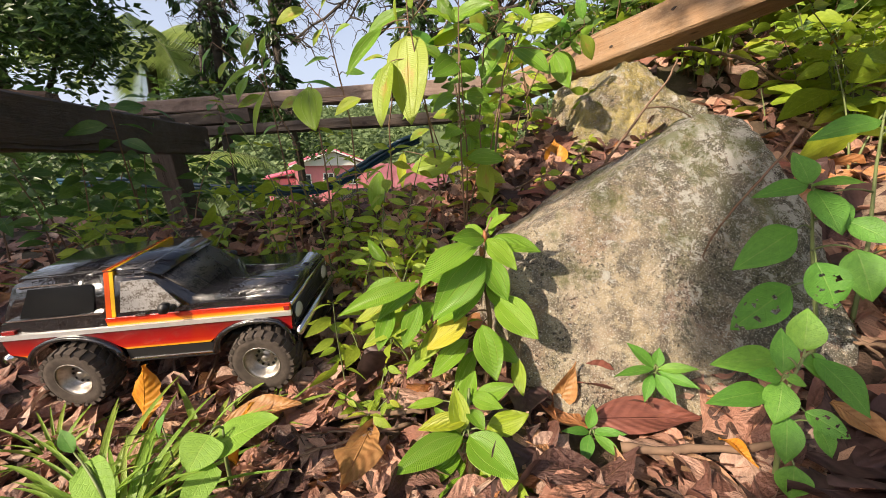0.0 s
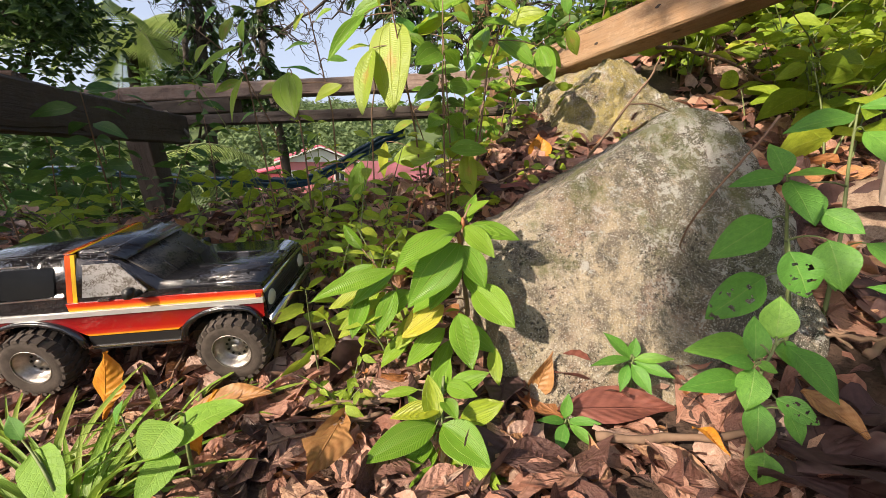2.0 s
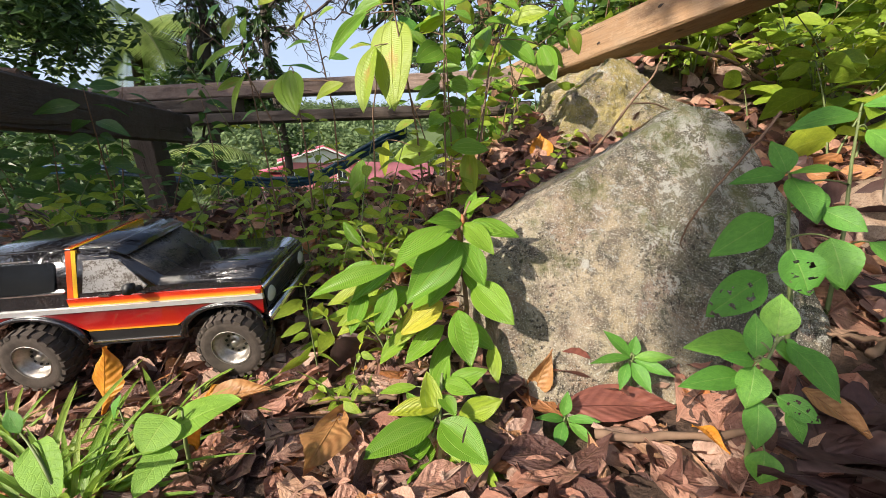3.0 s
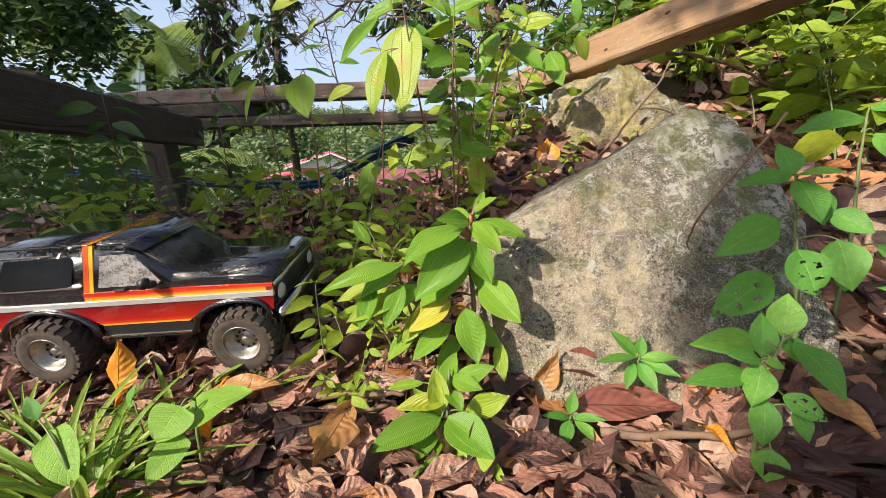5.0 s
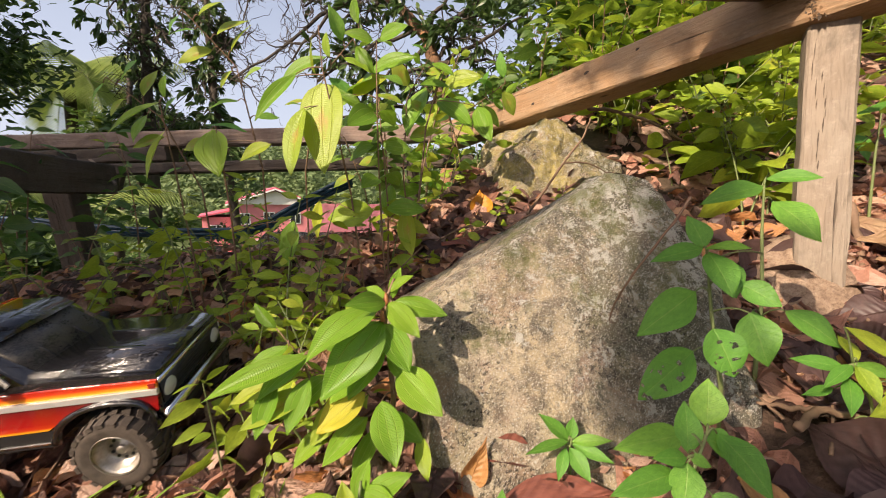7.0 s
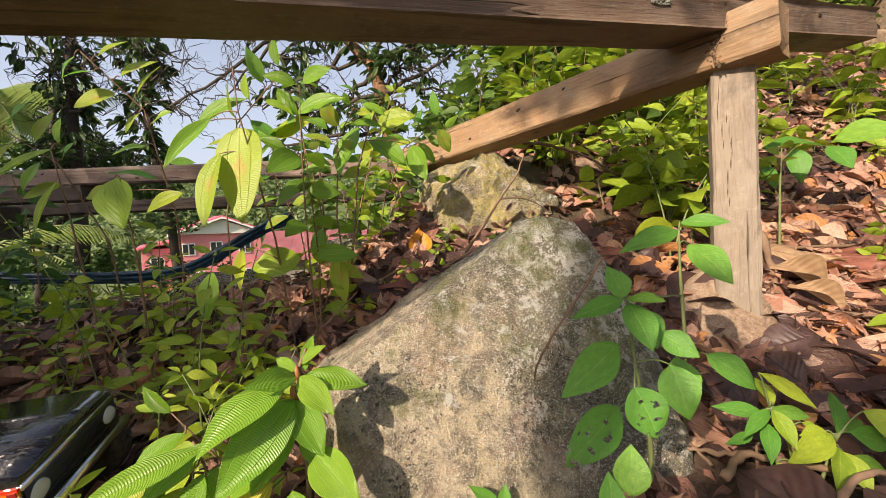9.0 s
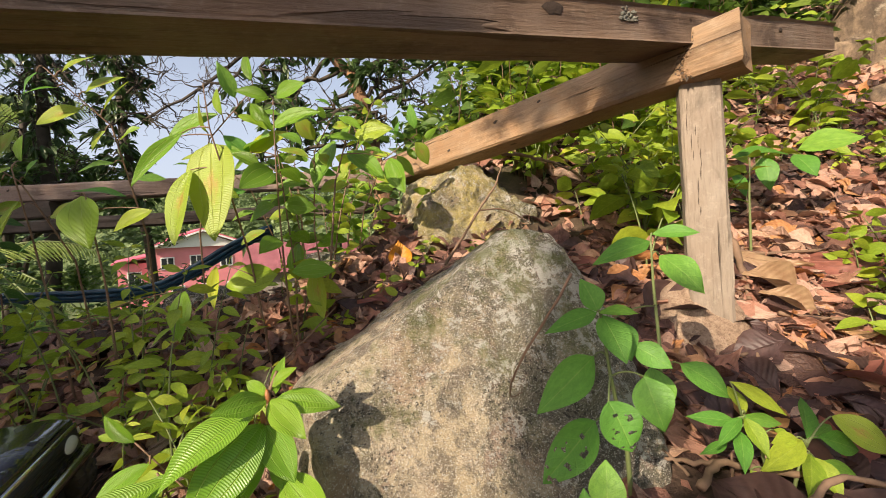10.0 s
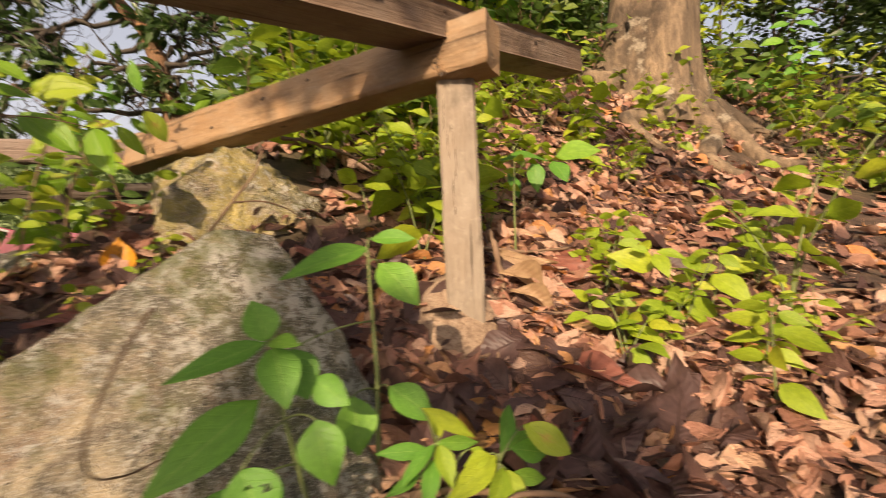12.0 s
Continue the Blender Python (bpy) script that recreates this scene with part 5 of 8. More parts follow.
leafy("soft_leaf_plant", on_ground(0.49, 0.56), "green herb with soft oval leaves climbing beside the rock",
      [([on_ground(0.49, 0.56), (0.475, 0.55, 0.2), (0.455, 0.555, 0.30), (0.445, 0.56, 0.375)], 0.004)], [
    ('S', (0.444, 0.564, 0.383), (0.432, 0.579, 0.428), 0.041),
    ('S', (0.444, 0.564, 0.383), (0.461, 0.511, 0.396), 0.023),
    ('S', (0.442, 0.564, 0.383), (0.354, 0.523, 0.377), 0.027),
    ('S', (0.448, 0.563, 0.379), (0.449, 0.507, 0.336), 0.046),
    ('S', (0.432, 0.556, 0.328), (0.334, 0.502, 0.291), 0.051),
    ('S', (0.484, 0.550, 0.340), (0.506, 0.506, 0.323), 0.036),
    ('H', (0.407, 0.487, 0.301), (0.420, 0.456, 0.256), 0.053),
    ('S', (0.478, 0.522, 0.309), (0.477, 0.480, 0.259), 0.052),
    ('H', (0.416, 0.528, 0.258), (0.331, 0.485, 0.220), 0.052),
], (-0.3, -0.75, 0.55))
leafy("soft_leaf_plant", on_ground(0.35, 0.41), "low green herb with broad soft leaves in front of the rock",
      [([on_ground(0.35, 0.41), (0.345, 0.41, 0.12), (0.34, 0.408, 0.185), (0.36, 0.42, 0.215)], 0.0035)], [
    ('S', (0.346, 0.432, 0.208), (0.257, 0.391, 0.223), 0.033),
    ('S', (0.341, 0.418, 0.197), (0.351, 0.440, 0.242), 0.031),
    ('S', (0.370, 0.434, 0.215), (0.377, 0.446, 0.262), 0.039),
    ('S', (0.373, 0.424, 0.214), (0.399, 0.368, 0.189), 0.045),
    ('S', (0.329, 0.414, 0.180), (0.246, 0.373, 0.192), 0.028),
    ('S', (0.333, 0.407, 0.195), (0.317, 0.379, 0.164), 0.036),
    ('S', (0.338, 0.400, 0.161), (0.327, 0.370, 0.123), 0.032),
    ('S', (0.338, 0.379, 0.118), (0.331, 0.362, 0.089), 0.036),
    ('H', (0.356, 0.401, 0.165), (0.378, 0.370, 0.159), 0.026),
    ('S', (0.376, 0.408, 0.146), (0.383, 0.383, 0.124), 0.023),
    ('S', (0.336, 0.409, 0.199), (0.354, 0.399, 0.198), 0.015),
    ('S', (0.333, 0.408, 0.199), (0.291, 0.390, 0.213), 0.018),
] + [
    ('S', (0.361, 0.422, 0.209), (0.394, 0.412, 0.202), 0.035),
], (-0.1, -0.7, 0.7))
leafy("soft_leaf_plant", on_ground(0.585, 0.62), "upright herb with three broad green leaves at its top",
      [([on_ground(0.585, 0.62), (0.59, 0.63, 0.30), (0.588, 0.642, 0.40), (0.586, 0.645, 0.468)], 0.0038)], [
    ('S', (0.591, 0.652, 0.467), (0.464, 0.601, 0.449), 0.038),
    ('S', (0.595, 0.654, 0.478), (0.637, 0.603, 0.485), 0.030),
    ('S', (0.604, 0.648, 0.444), (0.634, 0.581, 0.403), 0.059),
    ('S', (0.539, 0.586, 0.293), (0.535, 0.548, 0.236), 0.056),
    ('S', (0.587, 0.586, 0.293), (0.627, 0.530, 0.268), 0.048),
    ('S', (0.467, 0.569, 0.370), (0.475, 0.532, 0.327), 0.047),
], (-0.2, -0.75, 0.6))
leafy("seedling", on_ground(0.178, 0.492), "small green five-leaved seedling in brown leaf litter",
      [([on_ground(0.178, 0.492), (0.174, 0.491, 0.068)], 0.002)], [
    ('S', (0.171, 0.490, 0.069), (0.175, 0.493, 0.103), 0.018),
    ('S', (0.172, 0.489, 0.066), (0.133, 0.466, 0.085), 0.013),
    ('S', (0.173, 0.489, 0.066), (0.211, 0.469, 0.083), 0.014),
    ('S', (0.170, 0.484, 0.066), (0.155, 0.449, 0.050), 0.020),
    ('S', (0.176, 0.484, 0.065), (0.204, 0.452, 0.058), 0.017),
], (0, -0.5, 0.9), category="seedling")
leafy("seedling", on_ground(0.275, 0.535), "green seedling with narrow pointed leaves against the rock",
      [([on_ground(0.275, 0.535), (0.278, 0.555, 0.125)], 0.002)], [
    ('G', (0.276, 0.558, 0.123), (0.236, 0.551, 0.166), 0.019),
    ('G', (0.278, 0.558, 0.123), (0.283, 0.560, 0.154), 0.018),
    ('G', (0.274, 0.553, 0.124), (0.207, 0.513, 0.140), 0.015),
    ('G', (0.278, 0.553, 0.124), (0.322, 0.528, 0.143), 0.016),
    ('G', (0.279, 0.553, 0.121), (0.319, 0.513, 0.121), 0.017),
    ('G', (0.274, 0.547, 0.120), (0.288, 0.507, 0.099), 0.022),
    ('G', (0.269, 0.547, 0.120), (0.249, 0.515, 0.096), 0.016),
], (0, -0.6, 0.8), category="seedling")
leafy("heart_leaf_plant", on_ground(-0.27, 0.40), "pale green herb with heart-shaped leaves beside the grass tuft",
      [([on_ground(-0.27, 0.40), (-0.268, 0.392, 0.08), (-0.265, 0.39, 0.125)], 0.003), ([on_ground(-0.36, 0.33), (-0.36, 0.33, 0.08)], 0.003), ([on_ground(-0.35, 0.42), (-0.365, 0.42, 0.10)], 0.002)], [
    ('Hh', (-0.272, 0.377, 0.125), (-0.280, 0.343, 0.109), 0.050),
    ('Hh', (-0.274, 0.383, 0.104), (-0.208, 0.395, 0.147), 0.051),
    ('Hh', (-0.261, 0.362, 0.102), (-0.271, 0.316, 0.083), 0.035),
    ('Hh', (-0.404, 0.356, 0.100), (-0.343, 0.312, 0.078), 0.040),
    ('S', (-0.345, 0.391, 0.108), (-0.347, 0.397, 0.135), 0.019),
    ('S', (-0.416, 0.358, 0.111), (-0.434, 0.363, 0.136), 0.017),
], (-0.1, -0.45, 0.9))
leafy("bright_weed", on_ground(0.66, 0.50), "bright yellow-green weed with pointed leaves on the litter",
      [([on_ground(0.66, 0.50), (0.64, 0.51, 0.20), (0.611, 0.512, 0.248)], 0.003), ([on_ground(0.67, 0.50), (0.69, 0.50, 0.18), (0.697, 0.499, 0.201)], 0.003)], [
    ('L', (0.617, 0.512, 0.249), (0.628, 0.547, 0.277), 0.025),
    ('L', (0.593, 0.512, 0.294), (0.647, 0.474, 0.259), 0.024),
    ('G', (0.610, 0.512, 0.247), (0.675, 0.502, 0.232), 0.017),
    ('L', (0.615, 0.512, 0.245), (0.609, 0.469, 0.217), 0.030),
    ('G', (0.611, 0.512, 0.245), (0.547, 0.484, 0.233), 0.016),
    ('G', (0.602, 0.512, 0.241), (0.539, 0.520, 0.254), 0.019),
    ('G', (0.590, 0.512, 0.215), (0.542, 0.501, 0.214), 0.013),
    ('G', (0.609, 0.512, 0.228), (0.573, 0.469, 0.205), 0.021),
    ('L', (0.661, 0.512, 0.223), (0.682, 0.501, 0.213), 0.016),
    ('L', (0.625, 0.512, 0.174), (0.629, 0.490, 0.160), 0.019),
    ('G', (0.699, 0.499, 0.210), (0.768, 0.551, 0.246), 0.027),
    ('L', (0.692, 0.499, 0.210), (0.601, 0.470, 0.203), 0.040),
    ('L', (0.704, 0.499, 0.191), (0.644, 0.445, 0.170), 0.039),
    ('L', (0.710, 0.499, 0.186), (0.697, 0.453, 0.162), 0.034),
    ('G', (0.713, 0.499, 0.178), (0.773, 0.482, 0.159), 0.022),
    ('G', (0.716, 0.499, 0.212), (0.779, 0.483, 0.193), 0.030),
    ('Y2', (0.737, 0.499, 0.237), (0.792, 0.456, 0.200), 0.037),
    ('G', (0.708, 0.499, 0.211), (0.773, 0.517, 0.217), 0.017),
    ('L', (0.681, 0.499, 0.216), (0.642, 0.495, 0.218), 0.025),
], (-0.35, -0.7, 0.6))
leafy("broad_leaf_plant", on_ground(1.2, 1.02), "sunlit broad-leaved green plant on the slope",
      [([on_ground(1.2, 1.02), (1.19, 1.02, 0.56), (1.19, 1.02, 0.66)], 0.004)], [
    ('S', (1.361, 1.055, 0.676), (1.167, 1.040, 0.708), 0.087),
    ('S', (1.393, 1.050, 0.691), (1.465, 0.938, 0.734), 0.106),
    ('S', (1.377, 1.052, 0.675), (1.373, 0.977, 0.615), 0.074),
    ('S', (1.440, 1.194, 0.693), (1.412, 1.141, 0.589), 0.070),
    ('S', (1.332, 1.211, 0.651), (1.353, 1.160, 0.566), 0.060),
], (-0.4, -0.5, 0.8))


# ---- weeds, creepers and grass ----
MESH = {
    "weed": leaf_mesh("weed_leaf", LEAF_WEED, w=0.5, n=6, m=4, peak=0.42, tipp=0.85, fold=0.22, droop=0.2, wave=0.15, seed=11),
    "weed2": leaf_mesh("weed_leaf", LEAF_WEED, w=0.34, n=6, m=2, peak=0.42, tipp=1.0, fold=0.25, droop=0.22, wave=0.1, seed=12),
    "shade": leaf_mesh("shade_toned_leaf", LEAF_SHADE, w=0.36, n=6, m=4, peak=0.4, tipp=1.0, fold=0.25, droop=0.3, wave=0.15, seed=13),
    "soft": leaf_mesh("soft_leaf", LEAF_SOFT, w=0.5, n=6, m=4, peak=0.44, tipp=0.8, fold=0.2, droop=0.2, wave=0.15, seed=14),
    "bank": leaf_mesh("bank_leaf", LEAF_BANK, w=0.4, n=5, m=2, peak=0.42, tipp=0.9, fold=0.2, droop=0.3, seed=15),
    "quilt": leaf_mesh("quilted_leaf", LEAF_QUILT, w=0.45, n=8, m=4, peak=0.44, tipp=0.9, fold=0.25, droop=0.22, wave=0.12, seed=16),
}
WIDTH = {"weed": 0.5, "weed2": 0.34, "shade": 0.36, "soft": 0.5, "bank": 0.4, "quilt": 0.45}


SHAPES = {
    "pointed": leaf_arrays(w=0.46, n=6, m=4, peak=0.40, tipp=1.0, fold=0.24, droop=0.22, wave=0.2, seed=21),
    "lance": leaf_arrays(w=0.32, n=6, m=2, peak=0.42, tipp=1.05, fold=0.25, droop=0.25, wave=0.12, seed=22),
    "dull": leaf_arrays(w=0.42, n=6, m=2, peak=0.40, tipp=0.95, fold=0.22, droop=0.28, wave=0.15, seed=23),
}
KIND_MAT = {"pointed": LEAF_WEED, "lance": LEAF_WEED, "dull": LEAF_BANK}
WIDTH.update({"pointed": 0.46, "lance": 0.32, "dull": 0.42})


def weed(name, label, seed, height, pairs, size, ratio, kind, lean=0.2, mat=STEM, up=0.35, r=0.0022, group=""):
    """A thin stem with leaves in crossed pairs and a tuft on top, its foot at the origin."""
    rng = random.Random(seed)
    plant = thing(name, (0, 0, 0), label, "weed", group)
    a = rng.uniform(0, 6.28)
    top = Vector((math.cos(a) * lean * height, math.sin(a) * lean * height, height))
    mid = Vector((rng.uniform(-0.06, 0.06), rng.uniform(-0.06, 0.06), 0.5)) * height
    pts = []
    for i in range(9):
        t = i / 8
        pts.append(mid * (2 * t * (1 - t)) + top * t * t)
    link("stem", tubes_mesh("stem", [tube(pts, [r * (1 - 0.6 * i / 8) for i in range(9)], 5)]), mat, plant)
    turn = rng.uniform(0, 6.28)
    for i in range(pairs):
        t = 0.25 + 0.75 * (i + 1) / pairs
        p = mid * (2 * t * (1 - t)) + top * t * t
        n = 2 if i < pairs - 1 else 4
        for k in range(n):
            ang = turn + 2 * math.pi * k / n + rng.uniform(-0.35, 0.35)
            s = size * rng.uniform(0.65, 1.15) * (0.75 if i == pairs - 1 else 1)
            u = up * rng.uniform(-0.8, 1.6) + (0.35 if i == pairs - 1 else 0)
            d = Vector((math.cos(ang), math.sin(ang), u - 0.15)).normalized()
            add_leaf(plant, MESH[kind], p + d * 0.12 * s, p + d * s, s * ratio * rng.uniform(0.85, 1.15), Vector((-0.45 + rng.uniform(-0.7, 0.7), -0.6 + rng.uniform(-0.7, 0.7), 0.5)), WIDTH[kind])
        turn += 1.45
    return plant


def bushy_weed(name, label, seed, height, stems, pairs, size, ratio, kind, category="weed", group="", spread=0.55, mat=STEM):
    """Several thin stems from one root; the small leaves are one joined foliage mesh."""
    rng = random.Random(seed)
    plant = thing(name, (0, 0, 0), label, category, group)
    shape = SHAPES[kind]
    verts, faces, uvs = [], [], []
    a0 = rng.uniform(0, 6.28)
    for s in range(stems):
        h = height * rng.uniform(0.6, 1.1)
        a = a0 + 2 * math.pi * s / stems + rng.uniform(-0.5, 0.5)
        out = spread * rng.uniform(0.3, 1.0) * (1 if stems > 1 else 0.5)
        top = Vector((math.cos(a) * out * h, math.sin(a) * out * h, h))
        mid = Vector((rng.uniform(-0.08, 0.08) * h, rng.uniform(-0.08, 0.08) * h, 0.5 * h))
        pts = [mid * (2 * t * (1 - t)) + top * t * t for t in (0, 0.17, 0.33, 0.5, 0.67, 0.83, 1)]
        link("stem", tubes_mesh("stem", [tube(pts, [0.0022 * (1 - 0.6 * i / 6) for i in range(7)], 5)]), mat, plant)
        turn = rng.uniform(0, 6.28)
        for i in range(pairs):
            t = 0.22 + 0.78 * (i + 1) / pairs
            p = mid * (2 * t * (1 - t)) + top * t * t
            for k in range(2 if i < pairs - 1 else 4):
                if rng.random() < 0.1:
                    continue
                ang = turn + math.pi * k * (1 if i < pairs - 1 else 0.5) + rng.uniform(-0.4, 0.4)
                L = size * rng.uniform(0.55, 1.2) * (0.75 if i == pairs - 1 else 1)
                d = Vector((math.cos(ang), math.sin(ang), rng.uniform(-0.35, 0.5))).normalized()
                b = p + d * 0.14 * L
                m = leaf_pose(b, p + d * L, L * ratio * rng.uniform(0.8, 1.15), Vector((-0.4 + rng.uniform(-0.6, 0.6), -0.45 + rng.uniform(-0.6, 0.6), 0.7)), WIDTH[kind])
                o = len(verts)
                verts.extend(m @ Vector(q) for q in shape[0])
                faces.extend(tuple(o + q for q in f) for f in shape[1])
                uvs.extend(shape[2])
            turn += 1.45
    tagged(link("foliage", raw_mesh("foliage", verts, faces, uvs), KIND_MAT[kind], plant), kind="stuff")
    return plant


def sow(models, places, rng, smin=0.75, smax=1.25):
    used = set()
    for k, (x, y) in enumerate(places):
        i = k if k < len(models) else rng.randrange(len(models))
        m = pose(x, y, ground_z(x, y) - 0.012, rng.uniform(-9, 9), rng.uniform(-9, 9), rng.uniform(0, 360))
        s = rng.uniform(smin, smax)
        if i not in used:
            used.add(i)
            models[i].matrix_basis = m @ Matrix.Scale(s, 4)
        else:
            ob = copy_thing(models[i], m)
            ob.scale = (s, s, s)
            ob.matrix_basis = m @ Matrix.Scale(s, 4)


def scatter(n, rng, x0, x1, y0, y1, keep=None):
    out = []
    tries = 0
    while len(out) < n and tries < n * 40:
        tries += 1
        x, y = rng.uniform(x0, x1), rng.uniform(y0, y1)
        if 0.02 < x < 0.60 and 0.52 < y < 0.98:
            continue
        if -0.80 < x < -0.18 and 0.54 < y < 0.86:
            continue
        if keep is None or keep(x, y):
            out.append((x, y))
    return out


rng = random.Random(21)
# sunlit weeds of the slope
slope = [bushy_weed("weed", "sunlit yellow-green weed rooted in leaf litter", 31 + i, h, st, p, z, 0.46, k, group="weeds of the slope")
         for i, (h, st, p, z, k) in enumerate(((0.15, 2, 3, 0.085, "pointed"), (0.22, 3, 4, 0.075, "pointed"), (0.11, 2, 2, 0.10, "pointed"), (0.26, 3, 5, 0.07, "pointed"), (0.20, 2, 4, 0.10, "pointed"), (0.10, 3, 2, 0.06, "lance"), (0.17, 4, 3, 0.055, "lance"), (0.14, 1, 2, 0.13, "pointed")))]
spots = scatter(66, rng, 0.95, 2.3, 1.0, 1.9, lambda x, y: y > 1.0 + 0.25 * (x - 1)) + scatter(50, rng, 1.0, 4.4, 1.6, 2.5) + scatter(26, rng, 1.3, 4.0, 0.0, 1.1) + scatter(32, rng, 0.6, 1.5, 1.5, 2.5)
spots += scatter(16, rng, 2.7, 3.5, 1.4, 1.95) + scatter(44, rng, 0.95, 1.75, 1.2, 1.9)
spots += [(1.16, 0.54), (1.22, 0.58), (1.12, 0.60), (1.45, 0.40), (1.62, 0.55), (1.55, 0.30), (1.30, 0.95), (0.90, 1.05), (0.98, 1.18), (0.86, 1.30), (1.02, 1.28), (1.1, 1.15)]
spots = [p for k, p in enumerate(spots) if p[0] < 0.95 or (k % 4 == 1 if p[0] > 1.25 and p[1] < 1.35 else k % 3 if p[0] < 1.5 else k % 2)]
sow(slope, spots, rng, 0.6, 1.6)
for ob in [copy_thing(slope[k % 8], pose(x, y, ground_z(x, y) - 0.01, 0, 0, 70 * k) @ Matrix.Scale(1.5 + 0.12 * (k % 5), 4)) for k, (x, y) in enumerate(((1.75, 0.62), (1.62, 0.50), (3.9, 0.7), (4.0, 1.2), (4.3, 0.4), (4.4, 1.5), (4.2, 1.9)))]:
    ob.name = "weed"
# thicket behind the slanting rail
thicket = [bushy_weed("thicket_shrub", "leafy green shrub crowding behind the slanting rail", 231 + i, h, st, p, z, 0.42, k, "shrub", "thicket of the bank", 0.5, STEM_RED)
           for i, (h, st, p, z, k) in enumerate(((0.42, 4, 7, 0.085, "dull"), (0.34, 4, 6, 0.09, "pointed"), (0.50, 3, 8, 0.10, "dull"), (0.30, 5, 5, 0.075, "lance"), (0.38, 3, 6, 0.11, "pointed")))]
sow(thicket, scatter(26, rng, 0.66, 1.25, 1.55, 2.2) + scatter(20, rng, 1.1, 2.2, 1.9, 2.7) + scatter(14, rng, 2.2, 3.2, 2.1, 2.7), rng, 0.8, 1.5)
# small herbs on the flat
herbs = [weed("herb", "small green herb among dead leaves", 51 + i, h * 1.25, p + 1, s * 1.3, 0.42, k, group="herbs of the flat")
         for i, (h, p, s, k) in enumerate(((0.07, 2, 0.05, "weed2"), (0.10, 3, 0.05, "weed2"), (0.05, 2, 0.035, "weed"), (0.13, 4, 0.05, "weed2")))]
sow(herbs, scatter(14, rng, -1.1, 0.0, 0.42, 1.15, lambda x, y: y > 0.9 or x > -0.16) + scatter(6, rng, -0.45, 0.02, 0.6, 1.0) + scatter(16, rng, 0.6, 1.6, 0.35, 0.9, lambda x, y: x > 1.12) + scatter(14, rng, -0.1, 0.4, 1.0, 1.4), rng)
# yellow-green leafy weeds of the left bank
leafy_weeds = [weed("leafy_weed", "yellow-green weed with narrow leaves on a thin stem", 71 + i, h, p, s, 0.30, "weed2", 0.25, r=0.0018, group="narrow-leaved weeds")
               for i, (h, p, s) in enumerate(((0.22, 7, 0.06), (0.30, 9, 0.055), (0.17, 6, 0.065)))]
sow(leafy_weeds, [(-0.72, 0.88), (-0.86, 0.80), (-0.92, 1.02), (-0.28, 0.98), (-0.22, 0.88), (-0.16, 0.80), (-0.15, 0.92), (-1.0, 0.92), (-0.13, 0.66), (-0.18, 0.58)], rng)
# sunlit weeds round the low shrub
front = [bushy_weed("bright_weed", "bright yellow-green weed with lance leaves in dead leaves", 261 + i, h, st, p, z, 0.36, k, group="weeds by the shrub", spread=0.7)
         for i, (h, st, p, z, k) in enumerate(((0.13, 3, 4, 0.05, "lance"), (0.18, 3, 5, 0.055, "lance"), (0.10, 4, 3, 0.045, "pointed"), (0.22, 2, 6, 0.05, "lance")))]
sow(front, [(-0.14, 0.86), (-0.10, 0.95), (-0.27, 0.90), (-0.44, 0.92), (-0.62, 0.91), (-0.05, 0.83), (-0.10, 0.68), (-0.08, 0.60), (-0.13, 0.52), (-0.48, 0.99), (-0.30, 1.02), (-0.82, 0.86), (-0.90, 0.92)], rng, 0.75, 1.2)
# ferny herbs in the notch between the rocks
notch = [bushy_weed("herb", "small bright green herb in the notch between the rocks", 281 + i, 0.05, 5, 4, 0.022, 0.4, "lance", group="herbs between the rocks", spread=0.9) for i in range(2)]
for ob, (x, y, z) in zip(notch, ((0.46, 0.98, 0.43), (0.41, 0.99, 0.41))):
    ob.location = (x, y, z)
# thin stalks with few small leaves
stalks = [weed("thin_weed", "thin pale stalk with few small green leaves", 161 + i, h, p, s, 0.32, "weed2", 0.35, mat=STEM, r=0.0016, group="thin stalks")
          for i, (h, p, s) in enumerate(((0.30, 6, 0.032), (0.38, 8, 0.028), (0.24, 5, 0.036)))]
sow(stalks, [(-0.32, 0.92), (-0.42, 0.98), (-0.18, 1.02), (-0.52, 1.02), (-0.36, 1.18), (-0.66, 0.90), (-0.2, 0.74)], rng, 0.8, 1.2)
# plants by the fence, their shade put into the leaf colour
shady = [weed("shade_plant", "drooping plant by the fence, shade put in its dark green", 81 + i, h, p, s, 0.34, "shade", 0.2, mat=STEM_RED, up=0.1, r=0.003, group="shaded plants")
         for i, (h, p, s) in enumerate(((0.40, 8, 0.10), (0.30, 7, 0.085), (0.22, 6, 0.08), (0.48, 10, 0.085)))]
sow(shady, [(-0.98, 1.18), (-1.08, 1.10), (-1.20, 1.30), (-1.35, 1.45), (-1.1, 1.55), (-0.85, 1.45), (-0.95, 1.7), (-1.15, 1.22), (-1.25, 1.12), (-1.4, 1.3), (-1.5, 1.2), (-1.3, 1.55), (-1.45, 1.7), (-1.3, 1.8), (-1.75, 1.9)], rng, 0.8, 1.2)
# creepers and saplings between rock and rails
climb = [weed("sapling", "thin sapling with small green leaves in front of the rails", 91 + i, h, p, s, r_, k, 0.16, mat=STEM_RED, r=0.003, group="saplings at the rails")
         for i, (h, p, s, r_, k) in enumerate(((0.46, 11, 0.065, 0.4, "bank"), (0.55, 13, 0.06, 0.42, "weed"), (0.38, 9, 0.07, 0.4, "bank"), (0.50, 8, 0.11, 0.42, "quilt")))]
